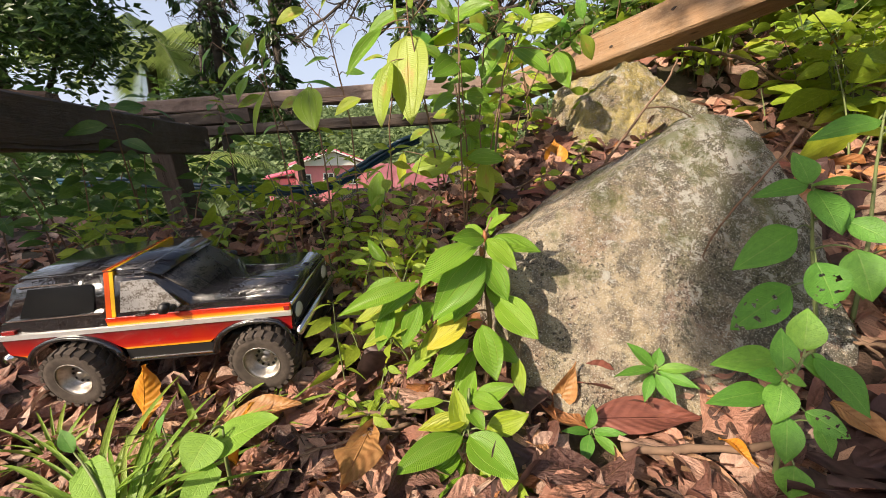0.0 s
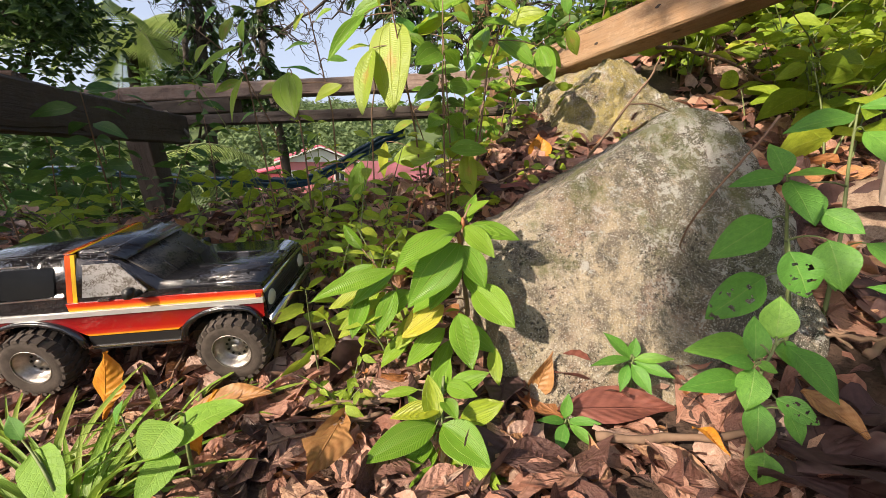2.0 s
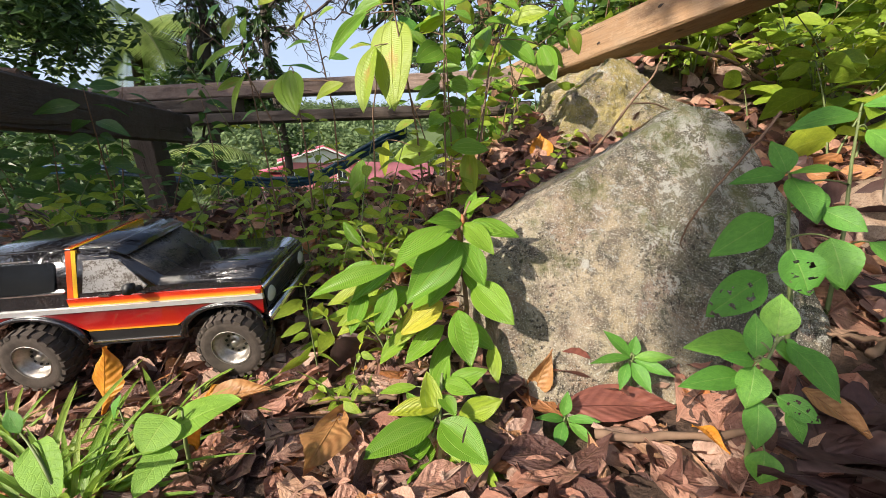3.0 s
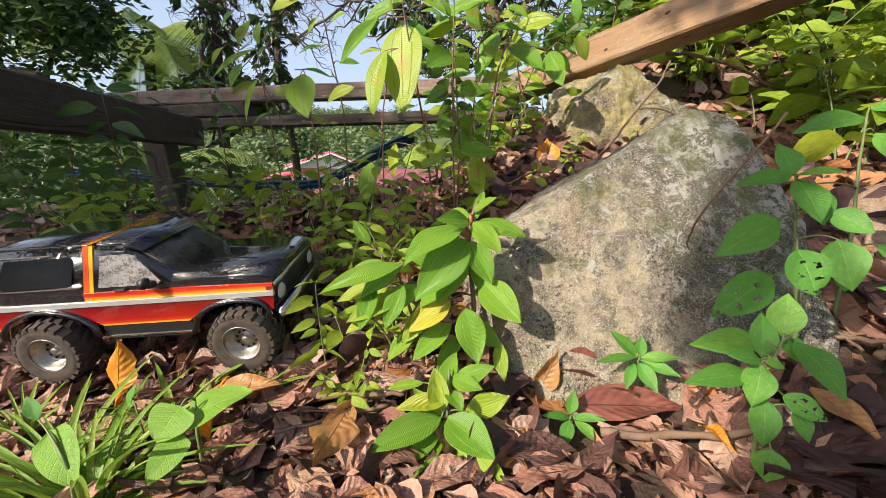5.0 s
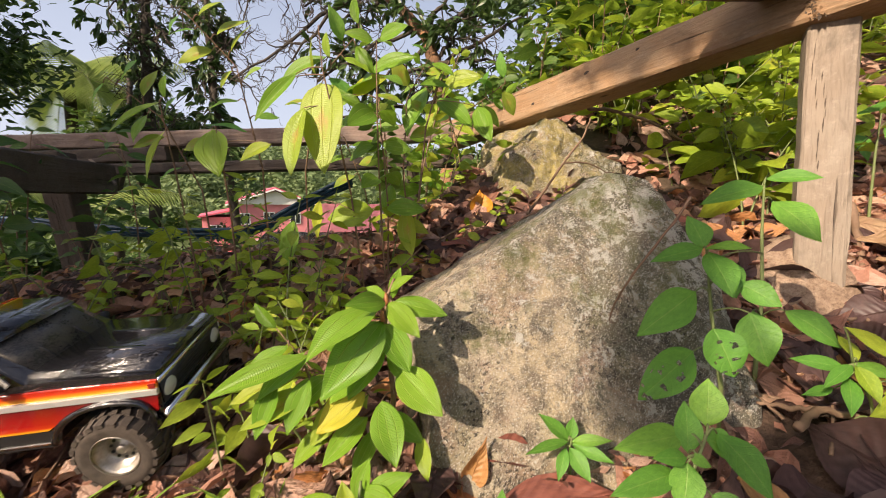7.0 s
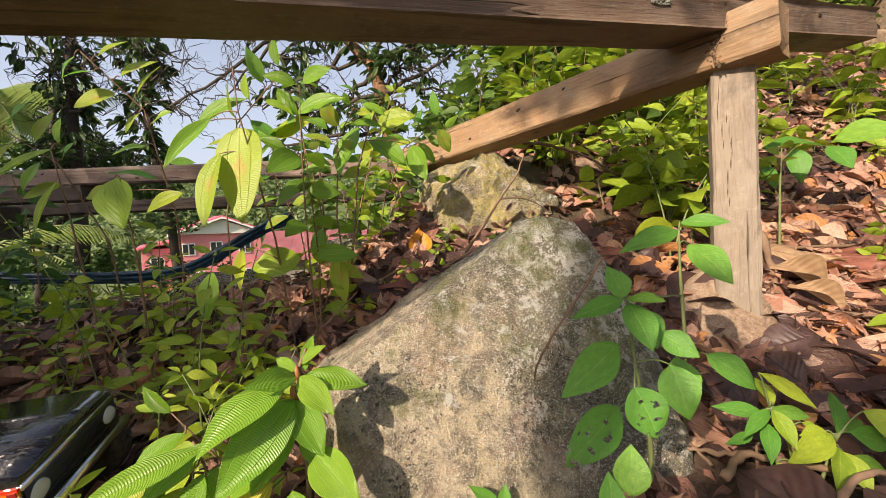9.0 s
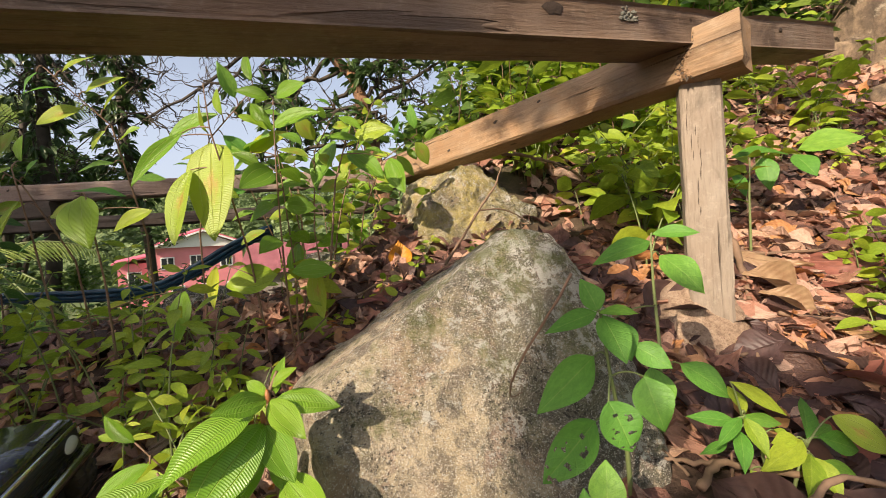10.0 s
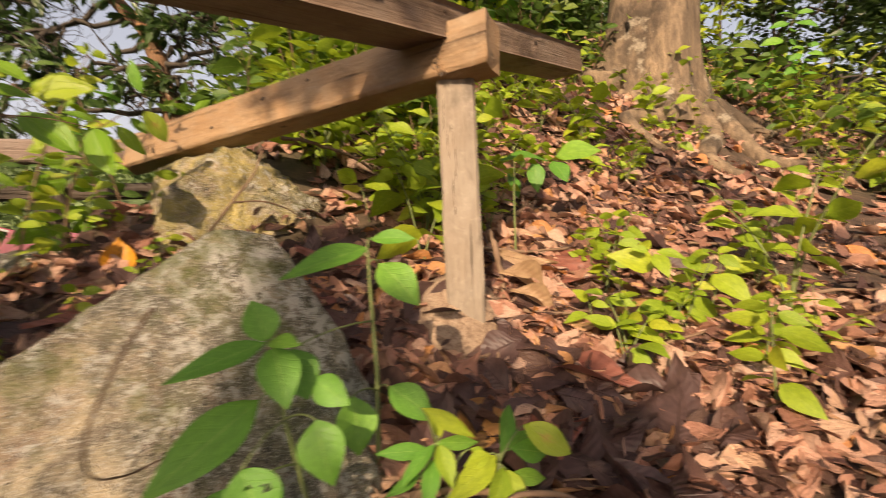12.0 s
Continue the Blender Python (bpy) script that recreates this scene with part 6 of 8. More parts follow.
sow(climb, [(-0.02, 1.42), (0.06, 1.36), (0.00, 1.25), (0.10, 1.62), (0.25, 1.62), (0.32, 1.72), (0.42, 1.80), (0.02, 1.75)], rng, 0.8, 1.15)

tall = [weed("sapling", "tall sapling with ribbed yellow-green leaves before the fence", 121 + i, h, p, s, 0.46, "quilt", 0.12, mat=STEM_RED, r=0.0028, up=0.1, group="ribbed saplings")
        for i, (h, p, s) in enumerate(((0.58, 6, 0.12), (0.50, 5, 0.13), (0.64, 7, 0.11)))]
sow(tall, [(0.00, 1.02), (0.10, 1.60), (-0.05, 1.50)], rng, 0.9, 1.1)


# broad-leaved shrubs of the upper bank
shrubs = [weed("bank_shrub", "broad-leaved green shrub on the upper bank", 141 + i, h, p, s, 0.45, k, 0.25, mat=STEM_RED, r=0.004, up=0.0, group="shrubs of the bank")
          for i, (h, p, s, k) in enumerate(((0.55, 8, 0.17, "bank"), (0.70, 10, 0.16, "soft"), (0.45, 7, 0.15, "bank"), (0.62, 9, 0.19, "bank")))]
sow(shrubs, scatter(26, rng, 0.62, 1.7, 1.95, 2.7) + scatter(8, rng, 1.6, 3.2, 2.2, 2.6) + scatter(16, rng, 3.6, 5.0, 0.6, 2.4) + scatter(8, rng, 0.25, 0.7, 2.0, 2.6), rng, 0.7, 1.2)


def grass_tuft(place, n, length, seed, label, width=0.006, spread=0.9):
    rng = random.Random(seed)
    tuft = thing("grass_tuft", place, label, "grass")
    mesh = BLADE
    for _ in range(n):
        a = rng.uniform(0, 6.28)
        out = rng.uniform(0.1, spread)
        L = length * rng.uniform(0.5, 1.1)
        d = Vector((math.cos(a) * out, math.sin(a) * out, 1)).normalized()
        b = Vector(place) + Vector((math.cos(a), math.sin(a), 0)) * rng.uniform(0, 0.02)
        add_leaf(tuft, mesh, b, b + d * L, width * rng.uniform(0.7, 1.3), Vector((-math.cos(a), -math.sin(a), 0.4)), 0.1, name="blade")
    return tuft


BLADE = leaf_mesh("grass_blade", GRASS, w=0.1, n=9, m=2, peak=0.35, tipp=0.6, fold=0.6, droop=0.75, seed=17)
grass_tuft(on_ground(-0.37, 0.35), 56, 0.20, 1, "bright green grass tuft with arching blades", 0.009, 1.1)
grass_tuft(on_ground(-0.43, 0.37), 46, 0.20, 2, "bright green grass tuft with arching blades", 0.009, 1.2)
grass_tuft(on_ground(-0.38, 0.50), 14, 0.13, 3, "upright green grass blades by the truck", 0.009, 0.45)
grass_tuft(on_ground(-0.29, 0.53), 12, 0.11, 9, "short green grass blades in dead leaves", 0.007, 0.7)
grass_tuft(on_ground(-0.10, 0.50), 7, 0.10, 4, "few narrow grass blades in dead leaves", 0.006)
grass_tuft(on_ground(-1.15, 1.02), 26, 0.20, 5, "shaded green grass tuft by the fence", 0.007)
grass_tuft(on_ground(-0.95, 0.62), 22, 0.16, 6, "pale green grass tuft on the flat", 0.006)
grass_tuft(on_ground(-1.25, 1.25), 26, 0.2, 7, "shaded green grass tuft by the fence", 0.007)
grass_tuft(on_ground(-0.62, 0.50), 18, 0.14, 8, "pale green grass tuft on the flat", 0.006)


# ---- fallen leaves, twigs and roots ----
DEAD_SHAPES = [dict(w=0.58, n=10, m=4, peak=0.45, tipp=0.75, fold=0.1, droop=0.10, wave=0.45, curl=0.6, seed=s) for s in (1, 2)] + \
    [dict(w=0.62, n=10, m=4, peak=0.5, tipp=0.7, fold=-0.15, droop=-0.12, wave=0.5, curl=-0.6, seed=3, ragged=0.15), dict(w=0.50, n=10, m=4, peak=0.42, tipp=0.85, fold=0.4, droop=0.2, wave=0.7, curl=1.1, seed=4),
     dict(w=0.68, n=10, m=4, peak=0.48, tipp=0.65, fold=0.0, droop=0.05, wave=0.5, curl=0.4, seed=5, ragged=0.2), dict(w=0.46, n=10, m=4, peak=0.45, tipp=0.9, fold=0.3, droop=-0.2, wave=0.5, curl=-1.0, seed=6)]


def ground_normal(x, y):
    e = 0.03
    return Vector((ground_z(x - e, y) - ground_z(x + e, y), ground_z(x, y - e) - ground_z(x, y + e), 2 * e)).normalized()


def lay(x, y, length, rng, tilt=22, lift=0.012):
    n = ground_normal(x, y)
    a = rng.uniform(0, 6.28)
    d = Vector((math.cos(a), math.sin(a), 0))
    d = (d - n * d.dot(n)).normalized()
    m = Matrix((d, n.cross(d), n)).transposed().to_4x4()
    m = Matrix.Translation((x, y, ground_z(x, y) + lift)) @ m @ pose(0, 0, 0, rng.gauss(0, tilt), rng.gauss(0, tilt * 0.7), 0)
    return m @ Matrix.Diagonal((length, length * rng.uniform(0.8, 1.2), length, 1)) @ Matrix.Translation((-0.5, 0, 0))


def on_stone(x, y):
    if 0.08 < x < 0.56 and 0.57 < y < 0.92:
        return True
    return 0.30 < x < 0.74 and 1.36 < y < 1.62


def bare(x, y):
    """Small gaps in the litter where seedlings stand."""
    return math.hypot(x - 0.178, y - 0.490) < 0.065 or math.hypot(x - 0.68, y - 0.50) < 0.07 or (0.14 < x < 0.35 and 0.49 < y < 0.545)


def damp(x, y):
    """Bare wet soil in the hollow beside the rock, and the soil heaped round the post."""
    return (0.52 < x < 0.92 and 0.38 < y < 0.60) or (0.40 < x < 0.66 and 0.28 < y < 0.45) or math.hypot(x - 0.885, y - 0.862) < 0.115


def litter():
    rng = random.Random(77)
    shapes = [leaf_arrays(**{**k, "n": 7, "m": 4}) for k in DEAD_SHAPES]
    verts, faces, uvs = [], [], []
    def zone(n, x0, x1, y0, y1, lo, hi, thick, keep=None):
        for _ in range(n):
            x, y = rng.uniform(x0, x1), rng.uniform(y0, y1)
            if on_stone(x, y) or bare(x, y) or (damp(x, y) and rng.random() < 0.8):
                continue
            v, f, uv = shapes[rng.randrange(len(shapes))]
            m = lay(x, y, rng.uniform(lo, hi), rng, 20, rng.uniform(0.002, thick))
            o = len(verts)
            verts.extend(m @ Vector(p) for p in v)
            faces.extend(tuple(i + o for i in q) for q in f)
            uvs.extend(uv)
    zone(1500, -1.7, 1.5, 0.2, 0.55, 0.03, 0.09, 0.018)
    zone(1900, -1.7, 1.5, 0.5, 1.2, 0.05, 0.13, 0.022)
    zone(1100, 0.6, 1.9, 0.3, 1.2, 0.06, 0.14, 0.03)
    zone(1500, 0.2, 3.2, 0.9, 2.3, 0.06, 0.14, 0.03)
    zone(900, -1.8, 0.1, 1.0, 2.2, 0.02, 0.06, 0.012)
    zone(2200, 1.4, 5.5, -0.6, 3.2, 0.07, 0.16, 0.03)
    zone(500, -0.6, 0.1, 0.4, 1.3, 0.03, 0.07, 0.03)
    zone(420, 0.0, 0.45, 0.85, 1.35, 0.05, 0.11, 0.04)
    zone(2400, -4.5, 5.5, -3.2, 0.35, 0.08, 0.2, 0.02)
    zone(900, -4.5, -1.6, 0.2, 2.4, 0.06, 0.16, 0.02)
    zone(700, 5.3, 8.0, -2.0, 3.0, 0.1, 0.2, 0.02)
    scraps = [leaf_arrays(**{**k, "n": 3, "m": 2, "ragged": 0.45, "seed": 40 + i}) for i, k in enumerate(DEAD_SHAPES)]
    shapes = scraps
    zone(2600, -0.8, 1.5, 0.3, 0.95, 0.010, 0.035, 0.034)
    zone(2200, 0.6, 2.6, 0.5, 1.7, 0.015, 0.045, 0.040)
    zone(1400, -1.2, 0.3, 0.8, 1.6, 0.010, 0.035, 0.030)
    mesh = raw_mesh("leaf_litter", verts, faces, uvs)
    ob = link("leaf_litter", mesh, DEAD)
    tagged(ob, "thick brown litter of dry dead leaves over the slope", "leaf litter", kind="stuff")


litter()


def fallen_leaves():
    rng = random.Random(99)
    meshes = [leaf_mesh("dead_leaf", DEAD, **k) for k in DEAD_SHAPES]
    made = 0
    def one(x, y, L, lift):
        nonlocal made
        ob = link("dead_leaf", meshes[rng.randrange(len(meshes))])
        ob.matrix_basis = lay(x, y, L, rng, 16, lift)
        tagged(ob, "curled dry brown dead leaf on the ground", "dead leaf", "fallen leaves")
        made += 1
    for x0, x1, y0, y1, n in ((-0.45, 0.12, 0.34, 0.72, 60), (0.0, 0.62, 0.34, 0.56, 48), (0.62, 1.35, 0.35, 0.95, 50), (0.02, 0.42, 0.95, 1.30, 26), (0.95, 1.9, 0.7, 1.4, 24)):
        k = 0
        while k < n:
            x, y = rng.uniform(x0, x1), rng.uniform(y0, y1)
            if on_stone(x, y) or bare(x, y) or damp(x, y):
                continue
            one(x, y, rng.uniform(0.06, 0.10) if y < 0.56 else rng.uniform(0.08, 0.14), rng.uniform(0.012, 0.026))
            k += 1


fallen_leaves()


def marked_leaf(mat, base, tip, width, facing, label, shape=0):
    kw = dict(DEAD_SHAPES[shape])
    kw.update(n=10, m=6)
    ob = link("dead_leaf", leaf_mesh("dead_leaf", mat, **kw))
    ob.matrix_basis = leaf_pose(base, tip, width, facing, kw["w"])
    return tagged(ob, label, "dead leaf", "fallen leaves")


marked_leaf(DEAD_ORANGE, (0.262, 1.245, 0.372), (0.250, 1.262, 0.470), 0.072, (-0.2, -1, 0.2), "upright bright orange dead leaf beside the rock", 0)
marked_leaf(DEAD_TAN, (0.418, 0.444, 0.150), (0.464, 0.400, 0.125), 0.042, (0, -0.5, 1), "tan dead leaf leaning on green herbs", 1)
marked_leaf(DEAD_RED, (0.165, 0.505, 0.072), (0.335, 0.520, 0.078), 0.062, (0, -0.5, 1), "long red-brown dead leaf below the rock", 1)
marked_leaf(DEAD_RED, (0.150, 0.56, 0.10), (0.262, 0.56, 0.098), 0.05, (0, -0.6, 1), "dark red folded dead leaf below the rock", 3)
marked_leaf(DEAD_TAN, (0.135, 0.545, 0.055), (0.165, 0.545, 0.135), 0.035, (0, -1, 0.3), "upright tan dead leaf against the rock", 0)
marked_leaf(DEAD_ORANGE, (-0.47, 0.50, 0.03), (-0.46, 0.52, 0.125), 0.052, (0, -1, 0.3), "upright orange-brown dead leaf by the toy truck", 2)
marked_leaf(DEAD_TAN, (-0.34, 0.50, 0.05), (-0.23, 0.51, 0.085), 0.05, (0, -0.5, 1), "tan dead leaf lying by the front wheel", 1)
marked_leaf(DEAD_ORANGE, (-0.275, 0.42, 0.045), (-0.262, 0.42, 0.14), 0.016, (-1, -0.6, 0.3), "curled orange dead leaf standing among herbs", 3)
marked_leaf(DEAD_RED, (1.16, 0.93, 0.335), (1.40, 0.80, 0.345), 0.10, (-0.2, -0.5, 1), "large dark red dead leaf on the slope", 1)
marked_leaf(DEAD_RED, (1.20, 0.99, 0.385), (1.42, 0.86, 0.365), 0.12, (-0.3, -0.6, 1), "broad wine-red dead leaf on the slope", 2)
for x, y, L, mm, sh in ((1.02, 0.62, 0.20, DEAD_RED, 0), (0.84, 0.55, 0.18, DEAD_RED, 4), (1.25, 0.70, 0.19, DEAD_TAN, 2), (0.76, 0.62, 0.16, DEAD_TAN, 1), (1.5, 0.95, 0.2, DEAD_RED, 4), (0.70, 1.12, 0.2, DEAD_RED, 2), (0.62, 1.0, 0.16, DEAD_RED, 4), (0.30, 1.05, 0.17, DEAD_TAN, 0), (0.2, 1.12, 0.15, DEAD_RED, 2), (-0.12, 0.42, 0.13, DEAD_TAN, 4)):
    a = 17.0 * x + 31.0 * y
    z = ground_z(x, y) + 0.035
    marked_leaf(mm, (x - 0.5 * L * math.cos(a), y - 0.5 * L * math.sin(a), z), (x + 0.5 * L * math.cos(a), y + 0.5 * L * math.sin(a), z + 0.02), L * 0.5, (0.1, -0.4, 1), "large curled dead leaf on the litter", sh)
marked_leaf(DEAD_ORANGE, (0.86, 0.41, 0.16), (0.97, 0.40, 0.14), 0.02, (0, -0.4, 1), "narrow yellow dead leaf in the litter", 3)
marked_leaf(DEAD_ORANGE, (0.312, 0.455, 0.090), (0.334, 0.414, 0.091), 0.016, (0, -0.4, 1), "narrow yellow dead leaf in the litter", 3)


# damp purple-brown leaves whose dark colour also stands in for cast shade
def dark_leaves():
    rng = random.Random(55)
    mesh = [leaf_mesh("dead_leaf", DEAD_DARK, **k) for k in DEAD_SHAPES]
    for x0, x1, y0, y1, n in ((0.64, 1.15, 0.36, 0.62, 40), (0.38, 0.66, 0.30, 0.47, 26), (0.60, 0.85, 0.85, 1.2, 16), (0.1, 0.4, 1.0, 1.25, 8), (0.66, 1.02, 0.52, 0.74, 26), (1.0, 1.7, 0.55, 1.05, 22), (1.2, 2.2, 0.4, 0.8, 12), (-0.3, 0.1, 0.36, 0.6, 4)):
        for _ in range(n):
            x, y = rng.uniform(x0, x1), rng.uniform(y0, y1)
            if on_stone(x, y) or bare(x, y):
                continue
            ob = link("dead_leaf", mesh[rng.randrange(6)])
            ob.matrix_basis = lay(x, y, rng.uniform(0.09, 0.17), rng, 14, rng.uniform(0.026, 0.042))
            tagged(ob, "damp purple-brown dead leaf on the litter, its dark tone partly shade", "dead leaf", "fallen leaves")


dark_leaves()


def stick(pts, r, label, mat=TWIG, name="twig", group="twigs"):
    full = []
    ps = [Vector(p) for p in pts]
    for i in range(len(ps) - 1):
        for k in range(5):
            t = k / 5
            p0, p3 = ps[max(i - 1, 0)], ps[min(i + 2, len(ps) - 1)]
            q = 0.5 * (2 * ps[i] + (ps[i + 1] - p0) * t + (2 * p0 - 5 * ps[i] + 4 * ps[i + 1] - p3) * t * t + (3 * ps[i] - p0 - 3 * ps[i + 1] + p3) * t ** 3)
            full.append(q + Vector((noise.noise(ps[i] * 9 + Vector((k, 0, 0))), noise.noise(ps[i] * 7 + Vector((0, k, 0))), noise.noise(ps[i] * 8 + Vector((0, 0, k))))) * r * 0.7)
    full.append(ps[-1])
    n = len(full)
    ob = link(name, tubes_mesh(name, [tube(full, [r * (1 - 0.5 * i / n) * (1 + 0.12 * math.sin(i * 1.7)) for i in range(n)], 7)]), mat)
    return tagged(ob, label, "twig", group)


def g(x, y, dz):
    return (x, y, ground_z(x, y) + dz)


stick([g(0.20, 0.455, 0.03), g(0.28, 0.45, 0.028), g(0.37, 0.445, 0.03), g(0.46, 0.46, 0.03)], 0.006, "grey-brown dry twig on the litter")
stick([g(-0.17, 0.50, 0.035), g(-0.10, 0.50, 0.035), g(-0.05, 0.505, 0.03)], 0.005, "broken brown twig on dead leaves")
stick([(0.355, 0.470, 0.448), (0.338, 0.470, 0.420), (0.318, 0.485, 0.378), (0.306, 0.505, 0.338), (0.308, 0.530, 0.305), (0.325, 0.562, 0.285), (0.352, 0.600, 0.272)], 0.0016, "thin brown root bowed out over the rock", TWIG, "root", "roots")
stick([(0.36, 1.13, 0.40), (0.42, 1.17, 0.47), (0.475, 1.20, 0.54), (0.525, 1.20, 0.61), (0.545, 1.20, 0.665)], 0.0042, "brown creeper stem on the ochre rock", TWIG, "root", "roots")
stick([(0.475, 1.20, 0.54), (0.54, 1.22, 0.545), (0.60, 1.24, 0.53), (0.65, 1.25, 0.50)], 0.0025, "thin side shoot of the creeper over the ochre rock", TWIG, "root", "roots")
stick([(-0.02, 0.97, 0.235), (0.03, 1.00, 0.275), (0.085, 1.04, 0.325)], 0.0022, "thin pale dry twig leaning on the leaf heap")
stick([(0.13, 1.13, 0.33), (0.19, 1.11, 0.365), (0.25, 1.10, 0.365), (0.29, 1.10, 0.345)], 0.0025, "arched pale dry stem over the leaf heap")
stick([(0.30, 1.12, 0.36), (0.36, 1.10, 0.40), (0.42, 1.08, 0.43)], 0.003, "dark dry twig behind the rock")
stick([(0.64, 1.46, 0.745), (0.709, 1.45, 0.739), (0.80, 1.45, 0.722), (0.87, 1.435, 0.695), (0.949, 1.38, 0.630), (1.064, 1.38, 0.636)], 0.0065, "bare brown branch arching from the bank", TWIG, "root", "roots")
stick([g(0.90, 0.86, 0.05), g(0.915, 0.82, 0.02), g(0.93, 0.78, 0.02), g(0.86, 0.70, 0.03)], 0.006, "pale brown twig at the foot of the post")
stick([g(0.72, 0.71, 0.02), g(0.80, 0.73, 0.03), g(0.88, 0.745, 0.025)], 0.006, "pale brown twig at the foot of the post")
stick([(0.60, 0.42, 0.19), (0.66, 0.44, 0.20), (0.74, 0.43, 0.18), (0.80, 0.40, 0.14)], 0.0045, "looping brown root over dark litter", TWIG, "root", "roots")
stick([g(0.98, 0.93, 0.16), g(0.985, 0.93, 0.06), g(0.99, 0.90, 0.02)], 0.006, "short brown root beside the post", TWIG, "root", "roots")
stick([(1.022, 0.93, 0.47), (1.035, 0.91, 0.41), (1.042, 0.90, 0.35), (1.035, 0.885, 0.33), (1.01, 0.86, 0.30), (0.96, 0.82, 0.285)], 0.009, "knotted pale brown root hanging beside the post", TWIG, "root", "roots")
stick([(1.10, 0.97, 0.40), (1.13, 0.94, 0.37), (1.12, 0.91, 0.345), (1.14, 0.87, 0.32)], 0.005, "thin pale root in the litter by the post", TWIG, "root", "roots")
stick([g(1.02, 0.80, 0.03), g(1.10, 0.76, 0.035), g(1.20, 0.74, 0.03), g(1.32, 0.70, 0.03)], 0.005, "long dry twig on the slope litter")
stick([g(1.05, 1.02, 0.05), g(1.20, 0.98, 0.05), g(1.36, 0.96, 0.05)], 0.006, "long dry twig on the slope litter")

stick([g(0.55, 0.51, 0.045), g(0.60, 0.535, 0.05), g(0.655, 0.51, 0.045), g(0.71, 0.49, 0.04), g(0.74, 0.51, 0.03)], 0.006, "forked grey-brown twig on dark litter")
stick([g(0.60, 0.535, 0.05), g(0.575, 0.56, 0.04), g(0.56, 0.585, 0.03)], 0.0045, "short side twig on dark litter")
for x, y, dx, dy, r in ((1.30, 0.62, 0.34, -0.10, 0.005), (1.55, 0.74, 0.42, -0.16, 0.006), (1.42, 0.84, 0.30, -0.14, 0.004), (1.72, 0.52, 0.34, -0.14, 0.006), (1.15, 0.58, 0.22, -0.04, 0.004), (1.85, 0.86, 0.40, -0.22, 0.006)):
    stick([g(x, y, 0.035), g(x + 0.35 * dx, y + 0.3 * dy, 0.04), g(x + 0.7 * dx, y + 0.75 * dy, 0.032), g(x + dx, y + dy, 0.03)], r, "long dry twig on the slope litter")


def soil_mound():
    """Crumbled pale soil heaped round the foot of the post."""
    bm = bmesh.new()
    n, m = 22, 9
    cx, cy = 0.885, 0.872
    tip = bm.verts.new((0, 0, 0))
    rings = []
    for j in range(1, m + 1):
        ring = []
        for k in range(n):
            a = 2 * math.pi * k / n
            q = j / m
            r = q * (0.150 + 0.03 * noise.noise((math.cos(a) * 2, math.sin(a) * 2, 3.0)))
            x, y = r * math.cos(a), r * math.sin(a) * 0.85
            z = ground_z(cx + x, cy + y) - ground_z(cx, cy) + 0.055 * (1 - smoothstep(0.15, 1.0, q)) + 0.022 * (1 - q) - 0.004 + 0.010 * noise.noise((x * 40, y * 40, 1.0)) + 0.006 * noise.noise((x * 120, y * 120, 2.0))
            ring.append(bm.verts.new((x, y, z)))
        rings.append(ring)
    tip.co.z = sum(v.co.z for v in rings[0]) / n
    for k in range(n):
        bm.faces.new((tip, rings[0][k], rings[0][(k + 1) % n]))
        for j in range(m - 1):
            bm.faces.new((rings[j][k], rings[j + 1][k], rings[j + 1][(k + 1) % n], rings[j][(k + 1) % n]))
    bmesh.ops.recalc_face_normals(bm, faces=bm.faces)
    ob = part("soil_mound", bm, PALE_SOIL)
    ob.location = (cx, cy, ground_z(cx, cy))
    tagged(ob, "crumbly pale brown soil heaped at the foot of the post", "soil")


def pale_soil():
    k = Kit("pale_crumbly_soil", 0.95)
    c = k.coord("Object")
    n = k.noise(c, 60.0, 7, 0.75)
    col = k.ramp(n, (0.3, (0.16, 0.10, 0.07)), (0.5, (0.36, 0.25, 0.17)), (0.7, (0.50, 0.38, 0.28)))
    col = k.mix(k.ramp(k.noise(c, 220.0, 4, 0.7), (0.5, 0.0), (0.7, 0.6)), col, (0.12, 0.075, 0.05))
    return k.done(col, 0.95, k.bump(n, 1.0, 0.012))


PALE_SOIL = pale_soil()
soil_mound()
for base, tip, w, sh in ((g(1.03, 0.89, 0.06), g(1.17, 0.83, 0.035), 0.085, 3), (g(1.07, 0.96, 0.06), g(1.21, 0.90, 0.04), 0.07, 5), (g(1.02, 0.84, 0.05), g(1.12, 0.76, 0.04), 0.06, 3)):
    marked_leaf(DEAD_PALE, base, tip, w, (-0.3, -0.7, 0.7), "pale tan fibrous dry leaf sheath beside the post", sh)
for i in range(34):
    r2 = random.Random(300 + i)
    x, y = r2.uniform(-0.7, 1.6), r2.uniform(0.35, 1.4)
    if on_stone(x, y):
        continue
    a = r2.uniform(0, 6.28)
    L = r2.uniform(0.08, 0.22)
    stick([g(x, y, 0.03), g(x + 0.5 * L * math.cos(a), y + 0.5 * L * math.sin(a), 0.035), g(x + L * math.cos(a), y + L * math.sin(a), 0.028)], r2.uniform(0.0012, 0.003), "thin dry twig among dead leaves")


